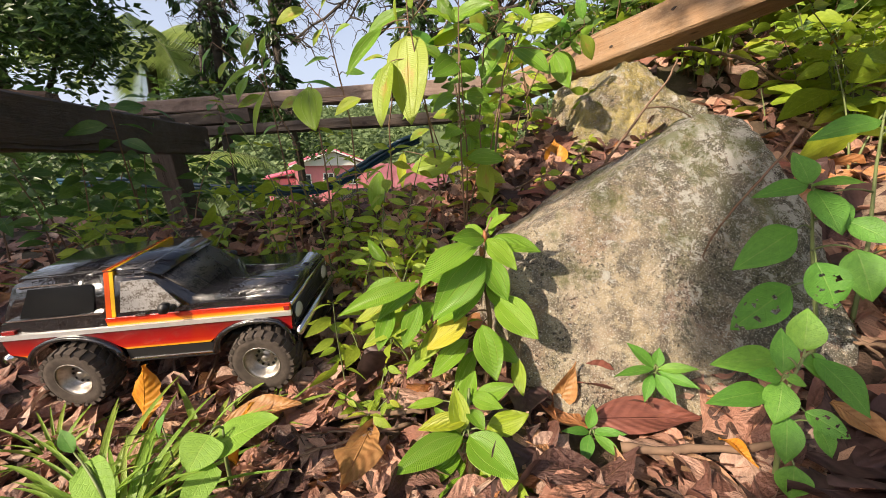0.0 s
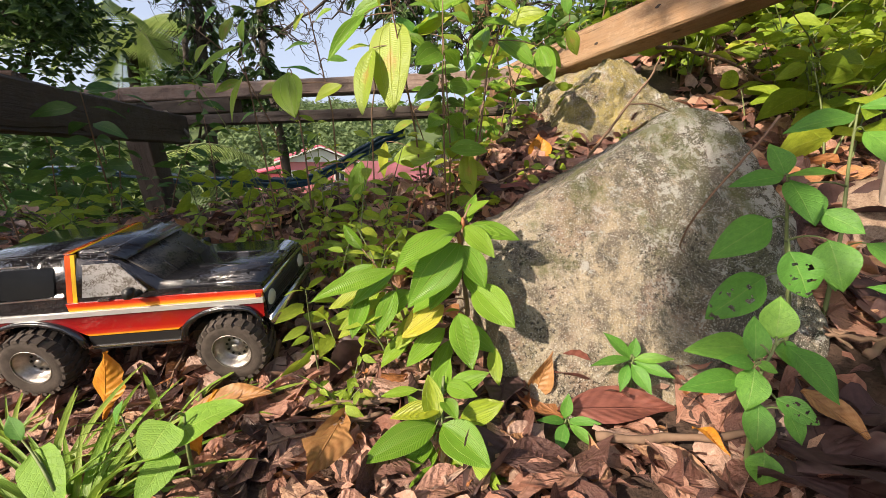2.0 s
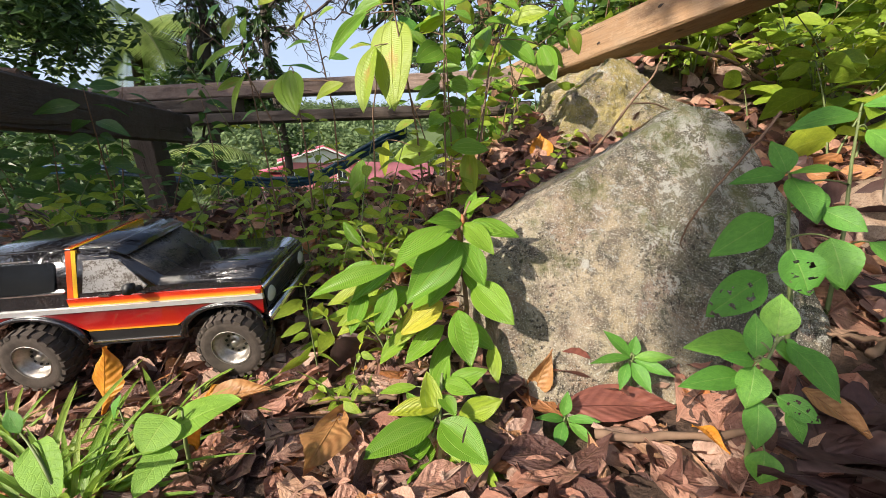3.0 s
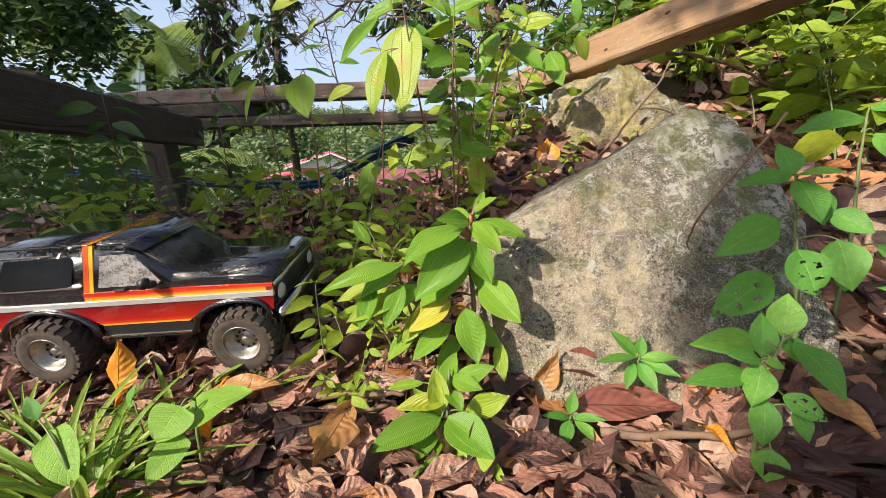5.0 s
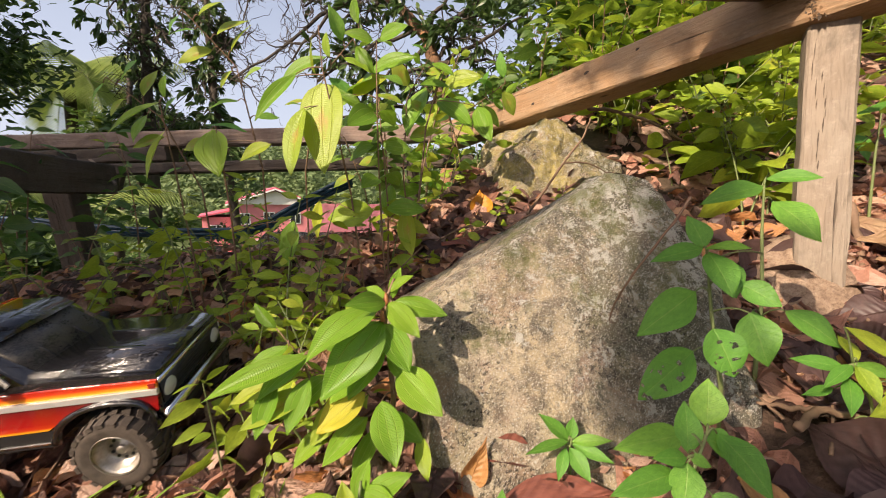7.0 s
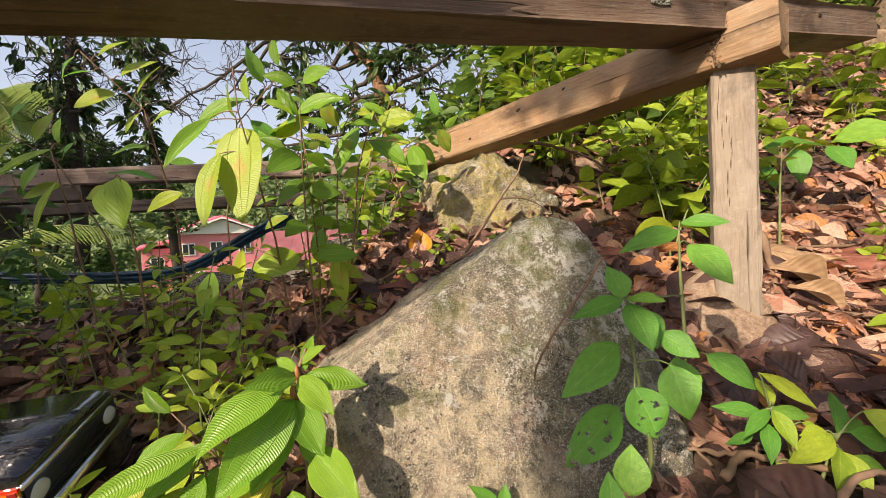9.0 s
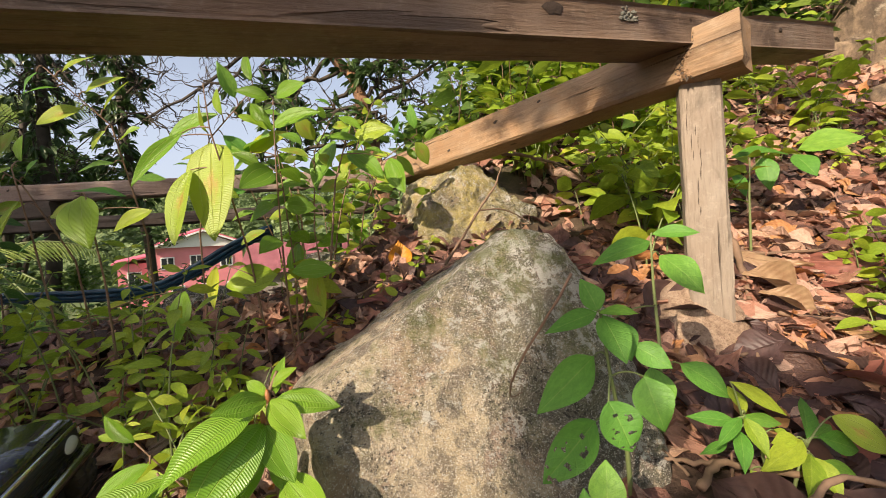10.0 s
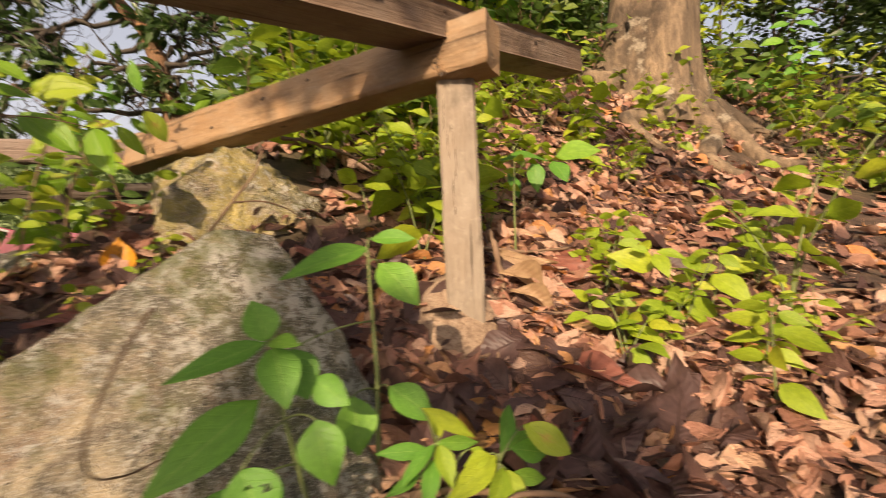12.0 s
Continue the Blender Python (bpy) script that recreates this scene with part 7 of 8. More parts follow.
# ---- trees, palms and houses beyond ----
def crown_mesh(name, clumps, per, leaf, seed, w=0.42, spread=1.0, droop=0.5):
    """Many small leaves gathered round clump centres (place, radius)."""
    rng = np.random.default_rng(seed)
    tv = np.array([(0, 0, 0), (0.35, 0.5, 0.06), (0.35, -0.5, 0.06), (0.5, 0, -0.02), (1, 0, -0.14)], dtype=float)
    tuv = np.array([(0, 0.5), (0.4, 1), (0.4, 0), (0.5, 0.5), (1, 0.5)])
    tf = [(0, 3, 1), (0, 2, 3), (1, 3, 4), (3, 2, 4)]
    verts, faces, uvs = [], [], []
    for (c, r) in clumps:
        n = max(int(per * r * r), 6)
        d = rng.normal(size=(n, 3))
        d /= np.linalg.norm(d, axis=1)[:, None]
        p = np.array(c) + d * (rng.random(n) ** 0.5 * r * spread)[:, None] * np.array((1, 1, 0.75))
        for i in range(n):
            a = rng.uniform(0, 6.28)
            x = np.array((math.cos(a), math.sin(a), rng.uniform(-0.9, 0.35) * 2 * droop))
            x /= np.linalg.norm(x)
            z = d[i] * 0.6 + np.array((rng.uniform(-0.6, 0.6), rng.uniform(-0.6, 0.6), rng.uniform(0.1, 1.0)))
            z -= x * z.dot(x)
            z /= np.linalg.norm(z) + 1e-9
            y = np.cross(z, x)
            L = leaf * rng.uniform(0.6, 1.3)
            o = len(verts)
            for q in tv:
                verts.append(p[i] + L * (q[0] * x + w * q[1] * y + q[2] * z))
            uvs.extend(tuv)
            faces.extend((o + f[0], o + f[1], o + f[2]) for f in tf)
    return raw_mesh(name, verts, faces, uvs, smooth=False)


def tree(name, base, top, r, clumps, per, leaf, mat, bark, label, seed, limbs=8, category="tree", w=0.42, twigs=0, droop=0.5):
    rng = random.Random(seed)
    t = thing(name, base, label, category)
    o = Vector(base)
    b, e = Vector(base), Vector(top)
    pts = [p - o for p in bend(b, e, 0, 9, r * 0.9, rng)]
    link("trunk", tubes_mesh("trunk", [tube(pts, [r * (1 - 0.65 * i / 9) * (1.5 if i == 0 else 1) for i in range(10)], 12)]), bark, t)
    order = list(range(len(clumps)))
    rng.shuffle(order)
    for i in order[:limbs]:
        c, cr = clumps[i]
        s = rng.uniform(0.35, 0.95)
        a = b.lerp(e, s)
        lp = [p - o for p in bend(a, Vector(c), rng.uniform(-0.05, 0.12) * cr, 7, 0.08 * cr, rng)]
        link("limb", tubes_mesh("limb", [tube(lp, [r * 0.42 * (1 - 0.85 * k / 7) + 0.003 for k in range(8)], 6)]), bark, t)
    if twigs:
        tw = []
        for _ in range(twigs):
            c, cr = clumps[rng.randrange(len(clumps))]
            a = Vector(c) - o
            d = Vector((rng.gauss(0, 1), rng.gauss(0, 0.6), rng.gauss(0, 0.8)))
            tw.append(tube(bend(a, a + d * cr * 1.1, rng.uniform(-0.15, 0.15) * cr, 5, 0.12 * cr, rng), [0.012, 0.010, 0.008, 0.006, 0.004, 0.002], 5))
        tagged(link("twig_tangle", tubes_mesh("twig_tangle", tw), bark, t), kind="stuff")
    cm = crown_mesh("crown", [((Vector(c) - o)[:], cr) for c, cr in clumps], per, leaf, seed, w, droop=droop)
    link("crown", cm, mat, t)
    return t


def blob(rng, centre, radii, n, lo, hi):
    """Clump centres scattered in a lumpy egg."""
    out = []
    for _ in range(n):
        d = Vector((rng.gauss(0, 1), rng.gauss(0, 1), rng.gauss(0, 1))).normalized() * rng.random() ** 0.4
        out.append(((centre[0] + d.x * radii[0], centre[1] + d.y * radii[1], centre[2] + d.z * radii[2]), rng.uniform(lo, hi)))
    return out


R = random.Random(5)
# broad dark tree on the left, and an unseen one added to shade the fence corner
tree("tree", (-7.0, 6.0, -1.5), (-6.3, 5.4, 3.2), 0.16, blob(R, (-6.1, 5.0, 2.4), (1.5, 1.2, 1.9), 56, 0.4, 0.75), 430, 0.15, LEAF_TREE, BARK_DARK, "dense dark green broad-leaved tree behind the fence", 1, 14, twigs=20)
tree("tree", (-5.4, -0.6, -0.6), (-4.7, -1.0, 2.6), 0.14, blob(R, (-4.75, -1.05, 2.95), (1.15, 0.95, 0.9), 50, 0.35, 0.6), 620, 0.14, LEAF_TREE, BARK_DARK, "unseen broad-leaved tree added to shade the fence corner", 2, 10)


R2 = random.Random(15)
# two more unseen trees, added to shade the flat and the upper bank
tree("tree", (-5.9, -3.2, -0.7), (-4.4, -2.0, 2.6), 0.10, blob(R2, (-4.12, -1.66, 2.95), (0.62, 0.45, 0.30), 48, 0.24, 0.40), 900, 0.13, LEAF_TREE, BARK_DARK, "unseen small broad-leaved tree added to shade the flat by the fence", 6, 8)
tree("tree", (1.6, -4.4, -0.5), (-1.3, -0.7, 4.6), 0.10, blob(R2, (-1.75, -0.25, 4.9), (0.85, 0.50, 0.35), 34, 0.28, 0.5), 700, 0.14, LEAF_TREE, BARK_DARK, "unseen leaning tree added so its high crown shades the upper bank", 7, 9)
tree("tree", (-6.2, 8.6, -3.0), (-4.9, 7.7, 2.4), 0.12, blob(R2, (-4.5, 7.6, 1.30), (1.45, 0.5, 0.45), 46, 0.24, 0.44), 420, 0.16, LEAF_BANK, BARK_DARK, "leafy green tree in front of the palm", 9, 5, twigs=24)



def leaf_cloud(name, spots, leaf, seed, w=0.42):
    """Leaves hung from given points (place, way out)."""
    rng = random.Random(seed)
    tv = [(0, 0, 0), (0.3, 0.5, 0.07), (0.3, -0.5, 0.07), (0.5, 0, -0.02), (0.72, 0.36, 0.0), (0.72, -0.36, 0.0), (1, 0, -0.14)]
    tuv = [(0, 0.5), (0.3, 1), (0.3, 0), (0.5, 0.5), (0.72, 0.9), (0.72, 0.1), (1, 0.5)]
    tf = [(0, 3, 1), (0, 2, 3), (1, 3, 4), (3, 2, 5), (3, 6, 4), (3, 5, 6)]
    verts, faces, uvs = [], [], []
    for p, d in spots:
        x = (d + Vector((rng.gauss(0, 0.35), rng.gauss(0, 0.35), rng.uniform(-0.9, 0.1)))).normalized()
        z = Vector((rng.uniform(-0.8, 0.8), rng.uniform(-0.8, 0.8), 0.7))
        z = (z - x * z.dot(x)).normalized()
        y = z.cross(x)
        L = leaf * rng.uniform(0.6, 1.25)
        o = len(verts)
        verts.extend(p + (x * q[0] + y * q[1] * w + z * q[2]) * L for q in tv)
        uvs.extend(tuv)
        faces.extend(tuple(o + i for i in f) for f in tf)
    return raw_mesh(name, verts, faces, uvs, smooth=False)


def branchy_tree(base, way, radius, targets, leaf, mat, bark, label, seed, leafiness=1.0):
    """A tree drawn out in limbs, branches and twigs; each target is (place, reach, share of leafy twigs)."""
    rng = random.Random(seed)
    t = thing("tree", base, label, "tree")
    o = Vector(base)
    pts = [Vector(p) - o for p in [base] + way]
    line = []
    for i in range(len(pts) - 1):
        for k in range(5):
            line.append(pts[i].lerp(pts[i + 1], k / 5) + Vector((rng.uniform(-1, 1), rng.uniform(-1, 1), 0)) * radius * 0.25)
    line.append(pts[-1])
    n = len(line)
    link("trunk", tubes_mesh("trunk", [tube(line, [radius * (1 - 0.72 * i / n) for i in range(n)], 12)]), bark, t)
    twigs, spots = [], []
    for c, reach, share in targets:
        c = Vector(c) - o
        near = min(line[n // 3:], key=lambda q: (q - c).length + rng.uniform(0, 0.3))
        limb = bend(near, c, rng.uniform(-0.12, 0.2) * reach, 8, 0.10 * reach, rng)
        link("limb", tubes_mesh("limb", [tube(limb, [radius * 0.22 * (1 - 0.75 * k / 8) + 0.004 for k in range(9)], 7)]), BARK_DARK, t)
        for _ in range(9):
            a = limb[rng.randint(4, 8)]
            d = Vector((rng.gauss(0, 1), rng.gauss(0, 0.7), rng.gauss(0, 0.75))).normalized()
            br = bend(a, a + d * reach * rng.uniform(0.6, 1.1), rng.uniform(-0.25, 0.12) * reach, 6, 0.10 * reach, rng)
            twigs.append(tube(br, [0.011 * (1 - 0.7 * k / 6) for k in range(7)], 5))
            leafy_branch = rng.random() < share
            for _ in range(5):
                b = br[rng.randint(2, 6)]
                e = (d * 0.5 + Vector((rng.gauss(0, 0.8), rng.gauss(0, 0.6), rng.gauss(-0.25, 0.7)))).normalized()
                tw = bend(b, b + e * reach * rng.uniform(0.3, 0.65), rng.uniform(-0.15, 0.05) * reach, 5, 0.06 * reach, rng)
                twigs.append(tube(tw, [0.005 * (1 - 0.6 * k / 5) for k in range(6)], 4))
                if leafy_branch:
                    for _ in range(int(7 * leafiness)):
                        s = rng.random() ** 0.6 * 5
                        k = min(int(s), 4)
                        spots.append((tw[k].lerp(tw[k + 1], s - k), e))
    tagged(link("twig_tangle", tubes_mesh("twig_tangle", twigs), BARK_DARK, t), kind="stuff")
    link("crown", leaf_cloud("crown", spots, leaf, seed), mat, t)
    return t


def reach_all(places, reach, share):
    return [(p, reach, share) for p in places]


branchy_tree((-4.2, 6.9, -2.6), [(-4.1, 6.8, 0.2), (-3.95, 6.6, 2.0), (-3.9, 6.6, 3.4), (-3.8, 6.5, 4.6)], 0.11,
             reach_all([(-4.36, 6.67, 3.17), (-4.22, 6.61, 2.71), (-4.02, 6.53, 2.10), (-3.89, 6.48, 1.60), (-4.28, 6.52, 1.19), (-4.4, 6.6, 3.8), (-3.6, 6.4, 1.25)], 0.50, 0.42)
             + reach_all([(-3.48, 6.48, 2.69), (-3.24, 6.46, 3.09), (-3.64, 6.48, 2.24), (-3.76, 6.56, 3.25)], 0.6, 0.12), 0.15, LEAF_TREE, BARK_DARK, "thin tree with dark hanging leaves against the sky", 3)
branchy_tree((-2.7, 6.6, -2.2), [(-2.75, 6.5, 0.4), (-2.9, 6.4, 1.8), (-2.95, 6.4, 3.2), (-2.9, 6.4, 4.6)], 0.07,
             reach_all([(-2.97, 6.42, 3.13), (-2.93, 6.39, 2.75), (-2.87, 6.35, 2.37), (-3.02, 6.35, 1.99), (-2.96, 6.31, 1.57), (-2.95, 6.4, 3.6), (-2.8, 6.4, 1.1)], 0.30, 0.6)
             + reach_all([(-2.51, 6.30, 2.59), (-2.45, 6.25, 2.02), (-2.3, 6.3, 3.1)], 0.55, 0.08), 0.14, LEAF_TREE, BARK_DARK, "slender tree wrapped in dark hanging creeper leaves", 5)
branchy_tree((0.50, 5.45, 0.3), [(0.42, 5.38, 1.17), (0.27, 5.46, 1.93), (0.17, 5.51, 2.40), (-0.33, 5.63, 2.92), (-0.7, 5.7, 3.6)], 0.13,
             reach_all([(-1.85, 5.90, 2.95), (-1.43, 5.82, 2.85), (-1.01, 5.73, 2.58), (-0.58, 5.66, 2.75), (-0.89, 5.68, 2.22), (-1.25, 5.72, 1.90), (-0.84, 5.63, 1.68), (-1.13, 5.67, 1.47), (-0.47, 5.58, 1.88), (-0.06, 5.50, 1.65), (0.54, 5.45, 2.46), (0.83, 5.41, 2.67), (1.02, 5.33, 2.09), (0.52, 5.41, 1.89), (-0.2, 5.6, 3.4), (0.6, 5.4, 3.2), (-1.1, 5.8, 3.4), (1.4, 5.4, 2.7), (1.5, 5.3, 3.4)], 0.42, 0.42)
             + reach_all([(-1.6, 5.78, 2.16), (-2.42, 5.94, 1.97)], 0.5, 0.05), 0.13, LEAF_TREE, BARK_RED, "tree with a reddish trunk and small dark leaves", 4)
# big trunk up the slope
def buttress_tree():
    base = (3.46, 2.03, ground_z(3.46, 2.03) - 0.30)
    t = thing("tree", base, "large tree with a thick pale brown buttressed trunk up the slope", "tree")
    bm = bmesh.new()
    n, sides = 26, 30
    rings = []
    for i in range(n + 1):
        z = 5.0 * (i / n) ** 1.5
        ring = []
        for k in range(sides):
            a = 2 * math.pi * k / sides
            r = 0.30 * (1 - 0.06 * z) + 0.46 * math.exp(-z / 0.42) * max(math.cos(2 * a + 0.9), 0.0) ** 3 + 0.12 * math.exp(-z / 0.3) * max(math.cos(3 * a), 0.0) ** 2 + 0.06 * math.exp(-z / 0.5) + 0.035 * noise.noise((math.cos(a) * 2, math.sin(a) * 2, z * 0.8))
            ring.append(bm.verts.new((r * math.cos(a) + 0.05 * z, r * math.sin(a), z)))
        rings.append(ring)
    for i in range(n):
        for k in range(sides):
            bm.faces.new((rings[i][k], rings[i][(k + 1) % sides], rings[i + 1][(k + 1) % sides], rings[i + 1][k]))
    part("trunk", bm, BARK_BIG, t)
    rng = random.Random(3)
    for a in (-2.5, -1.9, -1.2, -0.5, 2.8):
        L = rng.uniform(0.6, 0.95)
        pts = []
        for i in range(9):
            s = 0.22 + L * i / 8
            x, y = base[0] + s * math.cos(a + 0.25 * math.sin(i * 0.8)), base[1] + s * math.sin(a + 0.25 * math.sin(i * 0.8))
            pts.append(Vector((x, y, ground_z(x, y) + 0.10 * math.exp(-i / 2.5) + 0.01)) - Vector(base))
        link("root", tubes_mesh("root", [tube(pts, [0.10 * (1 - 0.8 * i / 8) + 0.008 for i in range(9)], 9)]), BARK_BIG, t)
    c = [((Vector(p) - Vector(base))[:], r) for p, r in blob(R, (3.9, 2.6, 5.2), (2.4, 1.6, 1.0), 26, 0.4, 0.7)]
    link("crown", crown_mesh("crown", c, 200, 0.15, 8), LEAF_TREE, t)


buttress_tree()
# bushes on the bank behind the beam
def bush(x, y, w, h, leaf, mat, seed, label, per=420, ww=0.42):
    rng = random.Random(seed)
    z = ground_z(x, y)
    cl = blob(rng, (x, y, z + h * 0.55), (w, w * 0.7, h * 0.5), 12, w * 0.30, w * 0.5)
    return tree("bush", (x, y, z - 0.1), (x, y, z + h * 0.6), 0.02, cl, per, leaf, mat, BARK_DARK, label, seed, 6, "bush", ww)


for i, (x, y, w, h) in enumerate(((0.70, 2.35, 0.35, 0.55), (1.05, 2.6, 0.45, 0.7), (1.5, 2.9, 0.5, 0.8), (0.95, 3.3, 0.6, 1.0), (1.9, 3.3, 0.6, 1.0), (2.4, 2.8, 0.5, 0.8), (2.7, 3.4, 0.7, 1.2), (3.1, 2.7, 0.5, 0.8), (4.6, 2.2, 0.8, 1.2), (5.0, 1.3, 0.8, 1.2), (4.2, 0.9, 0.5, 0.8), (1.5, 4.2, 0.8, 1.4), (5.6, 0.2, 0.9, 1.4), (3.0, 3.3, 0.7, 1.4), (4.4, 3.0, 0.8, 1.5), (5.4, 2.4, 1.0, 2.4), (6.0, 1.2, 1.0, 2.4), (6.6, 0.3, 1.1, 2.4), (3.6, 3.9, 0.9, 1.8), (2.2, 4.2, 0.9, 1.8), (6.0, -0.8, 1.0, 1.7), (0.6, 3.0, 0.4, 0.9))):
    near = 4.0 < x < 5.2 and y < 2.3
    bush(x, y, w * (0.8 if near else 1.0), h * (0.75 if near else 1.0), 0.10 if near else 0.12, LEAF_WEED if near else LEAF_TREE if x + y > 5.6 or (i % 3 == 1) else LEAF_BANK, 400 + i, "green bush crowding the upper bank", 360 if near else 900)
for i, (x, y) in enumerate(((6.8, 3.6), (8.2, 1.2), (5.2, 5.2), (8.6, -1.4), (3.0, 6.4), (7.4, 5.6))):
    z = ground_z(x, y)
    tree("tree", (x, y, z - 0.2), (x, y, z + 3.2), 0.12, blob(R, (x, y, z + 2.0), (1.5, 1.4, 1.7), 40, 0.45, 0.8), 260, 0.17, LEAF_TREE, BARK_DARK, "dark green tree on top of the bank", 640 + i, 8)
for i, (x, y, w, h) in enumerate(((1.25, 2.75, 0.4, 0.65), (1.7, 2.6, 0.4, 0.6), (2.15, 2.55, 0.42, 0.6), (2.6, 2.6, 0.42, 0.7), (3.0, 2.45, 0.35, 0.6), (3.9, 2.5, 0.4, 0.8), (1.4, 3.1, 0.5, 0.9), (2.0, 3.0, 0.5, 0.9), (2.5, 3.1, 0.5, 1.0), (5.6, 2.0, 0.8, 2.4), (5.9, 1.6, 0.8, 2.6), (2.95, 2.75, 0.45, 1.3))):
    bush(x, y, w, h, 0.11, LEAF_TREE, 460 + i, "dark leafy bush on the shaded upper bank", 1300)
# leaning old trunk on the bank
lean = thing("tree_stump", (0.74, 2.66, ground_z(0.74, 2.66) - 0.1), "short leaning brown trunk among shrubs on the bank", "tree stump")
link("trunk", tubes_mesh("trunk", [tube(bend((0, 0, 0), (0.20, 0.05, 0.95), 0.0, 9, 0.008, random.Random(2)), [0.11, 0.095, 0.085, 0.08, 0.078, 0.075, 0.075, 0.072, 0.07, 0.05], 12)]), BARK_RED, lean)
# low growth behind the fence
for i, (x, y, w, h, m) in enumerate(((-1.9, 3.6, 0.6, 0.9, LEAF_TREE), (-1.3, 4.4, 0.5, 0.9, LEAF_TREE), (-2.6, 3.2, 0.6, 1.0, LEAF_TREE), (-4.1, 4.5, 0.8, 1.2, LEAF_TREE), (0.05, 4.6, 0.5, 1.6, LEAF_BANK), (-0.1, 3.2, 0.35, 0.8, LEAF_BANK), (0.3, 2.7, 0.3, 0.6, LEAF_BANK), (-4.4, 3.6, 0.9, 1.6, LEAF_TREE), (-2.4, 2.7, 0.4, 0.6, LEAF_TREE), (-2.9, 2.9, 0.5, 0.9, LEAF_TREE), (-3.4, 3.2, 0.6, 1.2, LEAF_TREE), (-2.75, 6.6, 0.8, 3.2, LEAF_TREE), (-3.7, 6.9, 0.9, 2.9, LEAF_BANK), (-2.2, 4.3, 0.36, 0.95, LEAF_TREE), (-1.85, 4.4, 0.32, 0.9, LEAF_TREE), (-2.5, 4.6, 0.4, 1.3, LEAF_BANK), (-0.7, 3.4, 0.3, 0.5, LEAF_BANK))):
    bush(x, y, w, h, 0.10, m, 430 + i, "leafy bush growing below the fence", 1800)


def palm(crown, trunk_foot, fronds, length, seed, label, aim=None):
    rng = random.Random(seed)
    t = thing("palm_tree", trunk_foot, label, "palm tree")
    o = Vector(trunk_foot)
    c = Vector(crown)
    link("trunk", tubes_mesh("trunk", [tube([p - o for p in bend(o, c, 0, 8, 0.05, rng)], 0.11, 10)]), BARK_DARK, t)
    for i in range(fronds):
        a = 2 * math.pi * (i + rng.uniform(-0.3, 0.3)) / fronds
        up = rng.uniform(-0.1, 0.9)
        verts, faces, uvs = [], [], []
        spine = []
        L = length * rng.uniform(0.8, 1.1)
        for k in range(15):
            s = k / 14
            spine.append(c - o + Vector((math.cos(a) * L * s, math.sin(a) * L * s, L * (up * s - 0.75 * s * s))))
        for k in range(1, 15):
            d = (spine[k] - spine[k - 1]).normalized()
            side = d.cross(Vector((0, 0, 1))).normalized()
            upv = side.cross(d)
            wl = L * 0.30 * math.sin(math.pi * min(0.15 + 0.8 * k / 14, 1))
            for q in (0, 0.33, 0.66):
                b = spine[k - 1].lerp(spine[k], q)
                for sg in (-1, 1):
                    tip = b + side * sg * wl * 0.8 + d * wl * 0.55 - upv * wl * 0.6
                    wv = d * L * 0.0065
                    oi = len(verts)
                    verts += [b - wv, b + wv, b.lerp(tip, 0.55) + wv * 0.8 + upv * 0.06 * wl, tip, b.lerp(tip, 0.55) - wv * 0.8 + upv * 0.06 * wl]
                    uvs += [(0, 0.4), (0, 0.6), (0.5, 0.6), (1, 0.5), (0.5, 0.4)]
                    faces.append((oi, oi + 1, oi + 2, oi + 3, oi + 4))
        fr = link("frond", raw_mesh("frond", verts, faces, uvs, False), LEAF_PALM, t)
        link("rib", tubes_mesh("rib", [tube(spine, [0.022 * (1 - 0.9 * k / 14) + 0.002 for k in range(15)], 5)]), STEM, fr)
    return t


palm((-7.4, 9.6, 2.7), (-7.8, 10.0, -4.0), 18, 2.9, 1, "tall coconut palm with arching sunlit fronds")
palm((-3.85, 5.0, 0.20), (-4.0, 5.4, -2.0), 14, 1.35, 2, "low coconut palm with pale striped fronds below the fence")

WALL = plain("pink_house_wall", (0.74, 0.25, 0.28), 0.8, vary=0.25, scale=1.5)
ROOF = plain("red_metal_roof", (0.66, 0.13, 0.19), 0.5, vary=0.3, scale=1.2)
ROOF_OLD = plain("faded_roof_sheet", (0.52, 0.20, 0.23), 0.6, vary=0.5, scale=1.0)
WHITE = plain("white_painted_trim", (0.78, 0.77, 0.74), 0.6, vary=0.15, scale=3.0)
PANE = plain("dark_house_window", (0.03, 0.035, 0.04), 0.12, vary=0.1, scale=4.0)
SHED = plain("grey_shed_boards", (0.20, 0.17, 0.15), 0.85, vary=0.6, scale=3.0)


def block(x0, x1, y0, y1, z0, z1):
    bm = bmesh.new()
    bmesh.ops.create_cube(bm, size=1.0, matrix=Matrix.Translation(((x0 + x1) / 2, (y0 + y1) / 2, (z0 + z1) / 2)) @ Matrix.Diagonal((x1 - x0, y1 - y0, z1 - z0, 1)))
    return bm


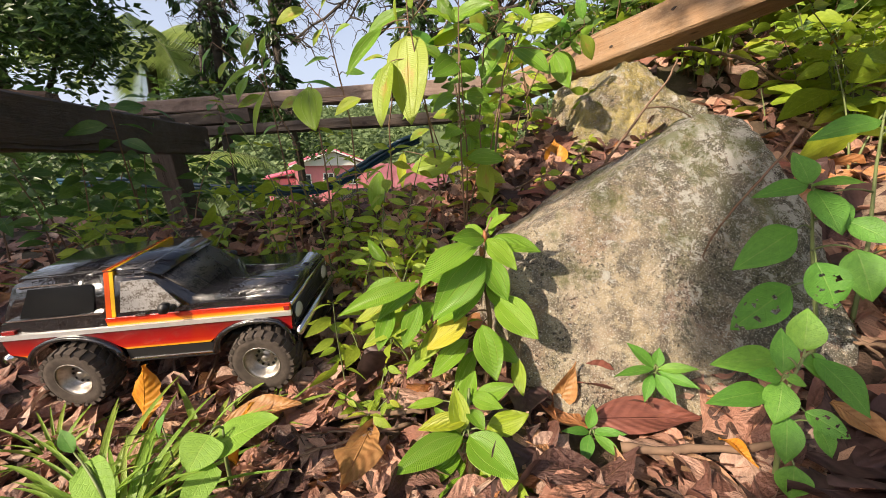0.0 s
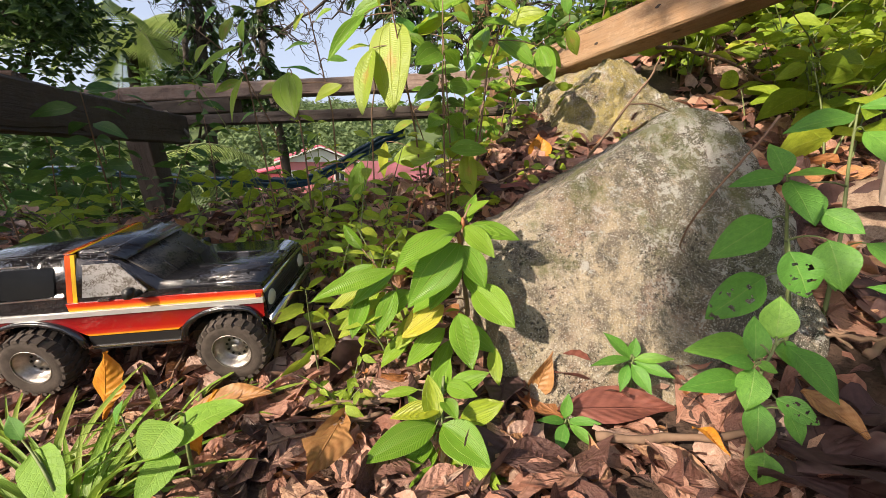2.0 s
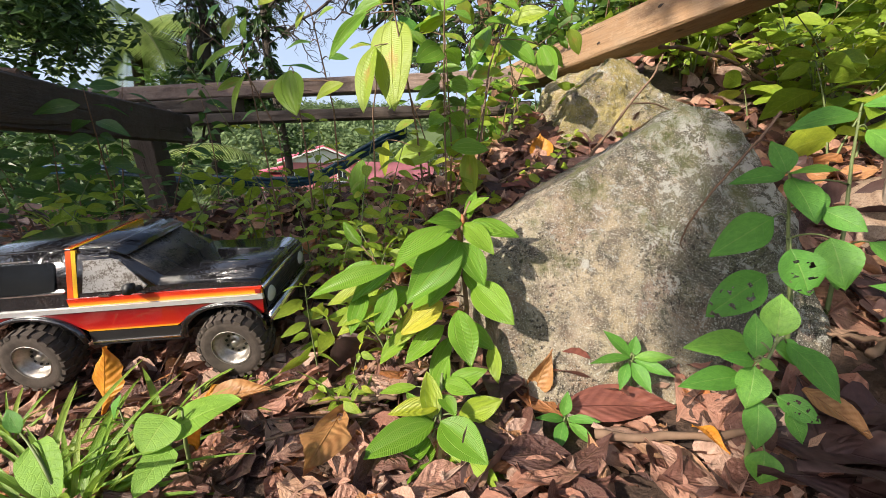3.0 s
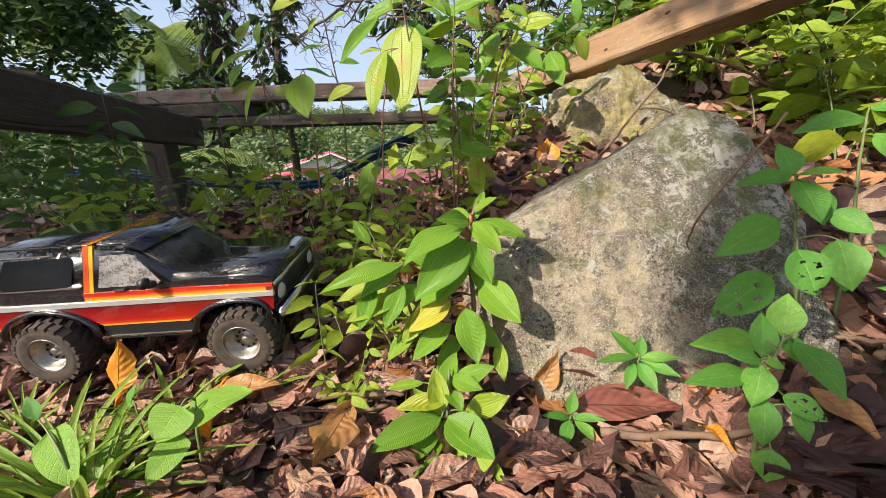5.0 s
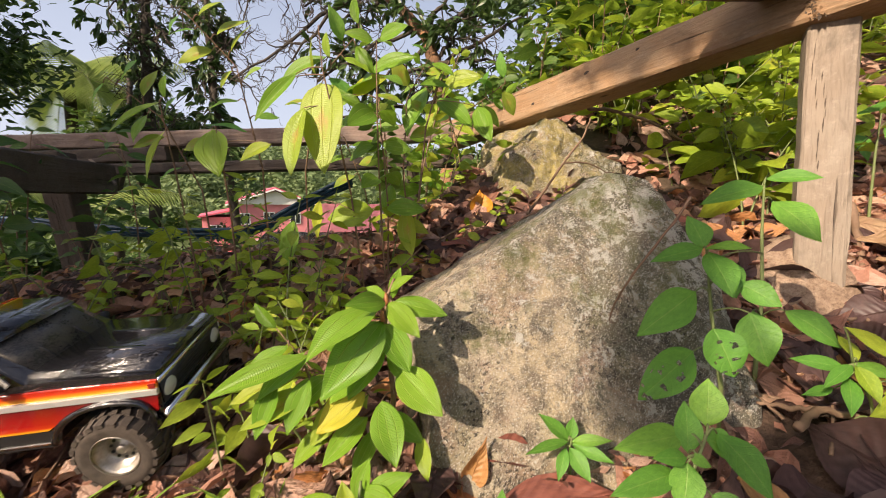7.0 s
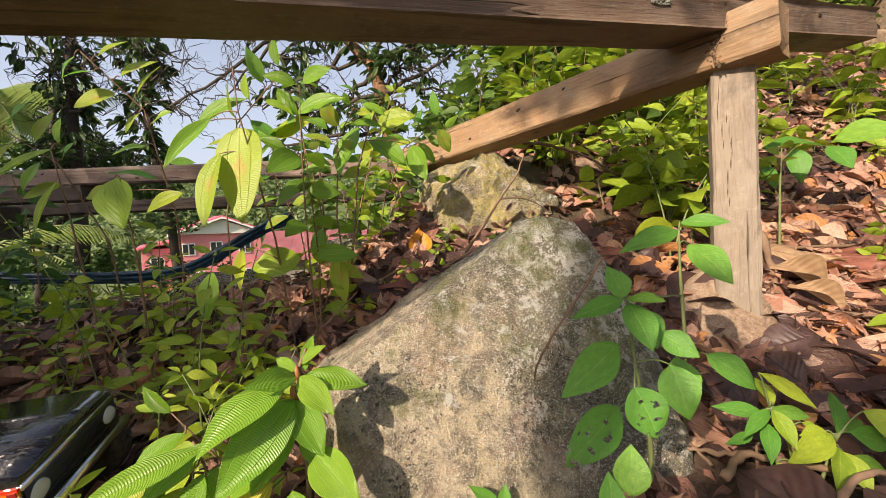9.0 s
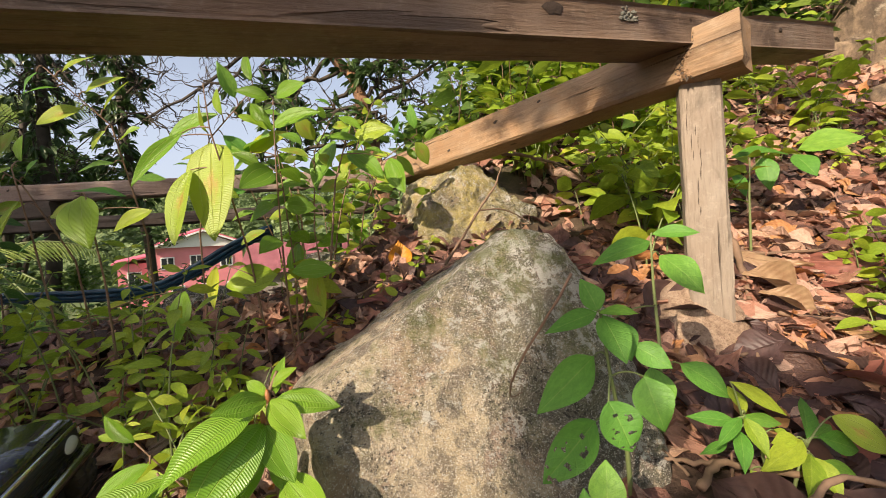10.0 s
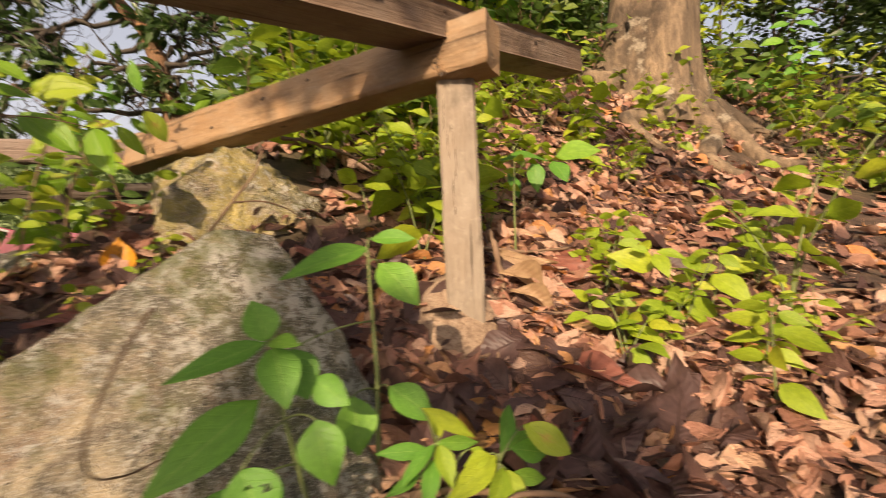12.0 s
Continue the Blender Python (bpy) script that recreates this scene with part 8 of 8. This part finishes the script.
def house():
    h = thing("house", (-14.6, 43.0, -6.3), "pink-walled two-storey house with a red metal roof and white gable", "house")
    part("wall", block(-3.9, 3.4, 0, 8, 0, 5.7), WALL, h, smooth=False)
    # gabled roof with white gable board
    bm = prism([(-4.5, 5.55), (0.0, 7.15), (4.1, 5.55), (4.1, 5.72), (0.0, 7.35), (-4.5, 5.72)], -0.7, 8.6)
    part("roof", bm, ROOF, h, smooth=False)
    part("gable", prism([(-3.9, 5.6), (3.5, 5.6), (0.0, 6.95)], -0.30, -0.10), WHITE, h, "white gable board", smooth=False)
    part("fascia", prism([(-4.5, 5.45), (0.0, 7.05), (4.1, 5.45), (4.1, 5.62), (0.0, 7.22), (-4.5, 5.62)], -0.85, -0.71), WHITE, h, smooth=False)
    part("wing", block(-6.6, -3.95, 1.0, 7, 0, 4.3), WALL, h, smooth=False)
    part("wing_roof", prism([(-7.0, 4.25), (-3.95, 4.9), (-3.95, 5.05), (-7.0, 4.4)], 0.4, 7.4), ROOF, h, smooth=False)
    for x, z in ((-2.9, 3.6), (-0.6, 3.7), (1.9, 3.6), (-2.2, 0.9), (0.2, 0.9), (2.4, 0.9), (-5.4, 2.4)):
        y = -0.06 if x > -4 else 0.94
        win = part("window", block(x - 0.55, x + 0.55, y - 0.03, y + 0.05, z, z + 1.15), WHITE, h, "white-framed window", smooth=False)
        for k in (-1, 1):
            part("pane", block(x + k * 0.25 - 0.2, x + k * 0.25 + 0.2, y - 0.05, y - 0.032, z + 0.1, z + 1.05), PANE, win, smooth=False)
    h.rotation_euler = (0, 0, radians(24))
    return h


house()


def shed():
    s = thing("shed", (-3.6, 27.0, -4.0), "grey boarded shed with a faded red sheet roof", "shed")
    part("wall", block(-3.2, 3.6, 0.3, 5, -1, 2.1), SHED, s, smooth=False)
    bm = bmesh.new()
    n = 60
    rows = []
    for j, (y, z) in enumerate(((-0.5, 2.0), (2.8, 3.75), (6.0, 2.0))):
        rows.append([bm.verts.new((-3.6 + 7.6 * i / n, y, z + 0.012 * math.sin(i * 1.57) + 0.02)) for i in range(n + 1)])
    for j in range(2):
        for i in range(n):
            bm.faces.new((rows[j][i], rows[j][i + 1], rows[j + 1][i + 1], rows[j + 1][i]))
    bmesh.ops.solidify(bm, geom=bm.faces[:], thickness=0.05)
    part("roof", bm, ROOF_OLD, s, smooth=False)


shed()


def far_woods():
    rng = random.Random(8)
    cl = []
    for _ in range(700):
        y = rng.uniform(56, 200)
        x = rng.uniform(-1.3, 0.7) * y
        z = ground_z(x, y)
        h = rng.uniform(2.5, 8)
        cl.append(((x, y, z + h * 0.6), rng.uniform(2.0, 4.5)))
    for _ in range(260):
        y = rng.uniform(9, 46)
        x = rng.uniform(-0.62, 0.05) * y
        z = ground_z(x, y)
        cl.append(((x, y, z + 0.1), rng.uniform(0.5, 0.95)))
    for _ in range(110):
        y = rng.uniform(12, 40)
        x = rng.uniform(-1.1, 0.15) * y
        if -0.62 < x / y < 0.05:
            continue
        z = ground_z(x, y)
        cl.append(((x, y, z + rng.uniform(0.4, 1.6)), rng.uniform(1.0, 1.9)))
    far = [c for c in cl if c[0][1] > 48]
    near = [c for c in cl if c[0][1] <= 48]
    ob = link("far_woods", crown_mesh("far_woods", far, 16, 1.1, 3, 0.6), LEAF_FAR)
    tagged(ob, "green wooded hillside across the valley, haze put in its leaf colour", "woods", kind="stuff")
    ob = link("valley_bushes", crown_mesh("valley_bushes", near, 130, 0.35, 4, 0.5), LEAF_BANK)
    tagged(ob, "green scrub filling the valley below the fence", "scrub", kind="stuff")


far_woods()


def ring_of_trees():
    """Unseen trees added round the clearing against sky light, low enough for morning sun."""
    rng = random.Random(12)
    for i in range(13):
        a = radians(165 + i * 17)
        d = rng.uniform(11, 15)
        x, y = d * math.cos(a), d * math.sin(a) - 1
        z = ground_z(x, y)
        h = rng.uniform(3.6, 4.8)
        tree("tree", (x, y, z - 0.2), (x, y, z + h * 0.7), 0.15, blob(rng, (x, y, z + h * 0.55), (2.2, 2.0, h * 0.42), 22, 0.7, 1.2), 70, 0.3, LEAF_TREE, BARK_DARK, "unseen dark green tree added at the edge of the clearing", 600 + i, 5)


ring_of_trees()


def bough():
    """Unseen small tree at the clearing's edge, added so its leafy bough casts shade."""
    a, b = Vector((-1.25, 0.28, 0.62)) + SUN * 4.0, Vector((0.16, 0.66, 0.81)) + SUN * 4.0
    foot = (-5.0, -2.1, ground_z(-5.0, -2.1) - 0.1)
    t = thing("tree", foot, "unseen small tree added to shade the clearing with one long leafy bough", "tree")
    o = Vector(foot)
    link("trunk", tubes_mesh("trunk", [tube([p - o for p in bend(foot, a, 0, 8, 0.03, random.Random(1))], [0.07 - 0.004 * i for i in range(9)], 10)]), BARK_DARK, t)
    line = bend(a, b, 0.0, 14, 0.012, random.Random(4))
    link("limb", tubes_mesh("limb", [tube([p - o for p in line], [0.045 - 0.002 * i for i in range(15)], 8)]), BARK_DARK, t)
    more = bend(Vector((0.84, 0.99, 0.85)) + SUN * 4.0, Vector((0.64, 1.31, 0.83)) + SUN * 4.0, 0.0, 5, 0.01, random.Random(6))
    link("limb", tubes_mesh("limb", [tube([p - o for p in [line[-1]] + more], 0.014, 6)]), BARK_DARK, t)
    # thick hanging limb added, out of view, to shade the rock's right side
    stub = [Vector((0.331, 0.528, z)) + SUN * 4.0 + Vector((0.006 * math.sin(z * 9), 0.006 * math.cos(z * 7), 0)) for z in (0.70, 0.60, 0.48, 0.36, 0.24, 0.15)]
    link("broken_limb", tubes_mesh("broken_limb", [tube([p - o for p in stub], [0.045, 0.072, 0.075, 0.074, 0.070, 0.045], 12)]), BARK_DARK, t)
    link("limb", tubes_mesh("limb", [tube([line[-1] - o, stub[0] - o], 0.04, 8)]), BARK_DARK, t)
    # leafy side limbs set along the sun's line to shade the litter
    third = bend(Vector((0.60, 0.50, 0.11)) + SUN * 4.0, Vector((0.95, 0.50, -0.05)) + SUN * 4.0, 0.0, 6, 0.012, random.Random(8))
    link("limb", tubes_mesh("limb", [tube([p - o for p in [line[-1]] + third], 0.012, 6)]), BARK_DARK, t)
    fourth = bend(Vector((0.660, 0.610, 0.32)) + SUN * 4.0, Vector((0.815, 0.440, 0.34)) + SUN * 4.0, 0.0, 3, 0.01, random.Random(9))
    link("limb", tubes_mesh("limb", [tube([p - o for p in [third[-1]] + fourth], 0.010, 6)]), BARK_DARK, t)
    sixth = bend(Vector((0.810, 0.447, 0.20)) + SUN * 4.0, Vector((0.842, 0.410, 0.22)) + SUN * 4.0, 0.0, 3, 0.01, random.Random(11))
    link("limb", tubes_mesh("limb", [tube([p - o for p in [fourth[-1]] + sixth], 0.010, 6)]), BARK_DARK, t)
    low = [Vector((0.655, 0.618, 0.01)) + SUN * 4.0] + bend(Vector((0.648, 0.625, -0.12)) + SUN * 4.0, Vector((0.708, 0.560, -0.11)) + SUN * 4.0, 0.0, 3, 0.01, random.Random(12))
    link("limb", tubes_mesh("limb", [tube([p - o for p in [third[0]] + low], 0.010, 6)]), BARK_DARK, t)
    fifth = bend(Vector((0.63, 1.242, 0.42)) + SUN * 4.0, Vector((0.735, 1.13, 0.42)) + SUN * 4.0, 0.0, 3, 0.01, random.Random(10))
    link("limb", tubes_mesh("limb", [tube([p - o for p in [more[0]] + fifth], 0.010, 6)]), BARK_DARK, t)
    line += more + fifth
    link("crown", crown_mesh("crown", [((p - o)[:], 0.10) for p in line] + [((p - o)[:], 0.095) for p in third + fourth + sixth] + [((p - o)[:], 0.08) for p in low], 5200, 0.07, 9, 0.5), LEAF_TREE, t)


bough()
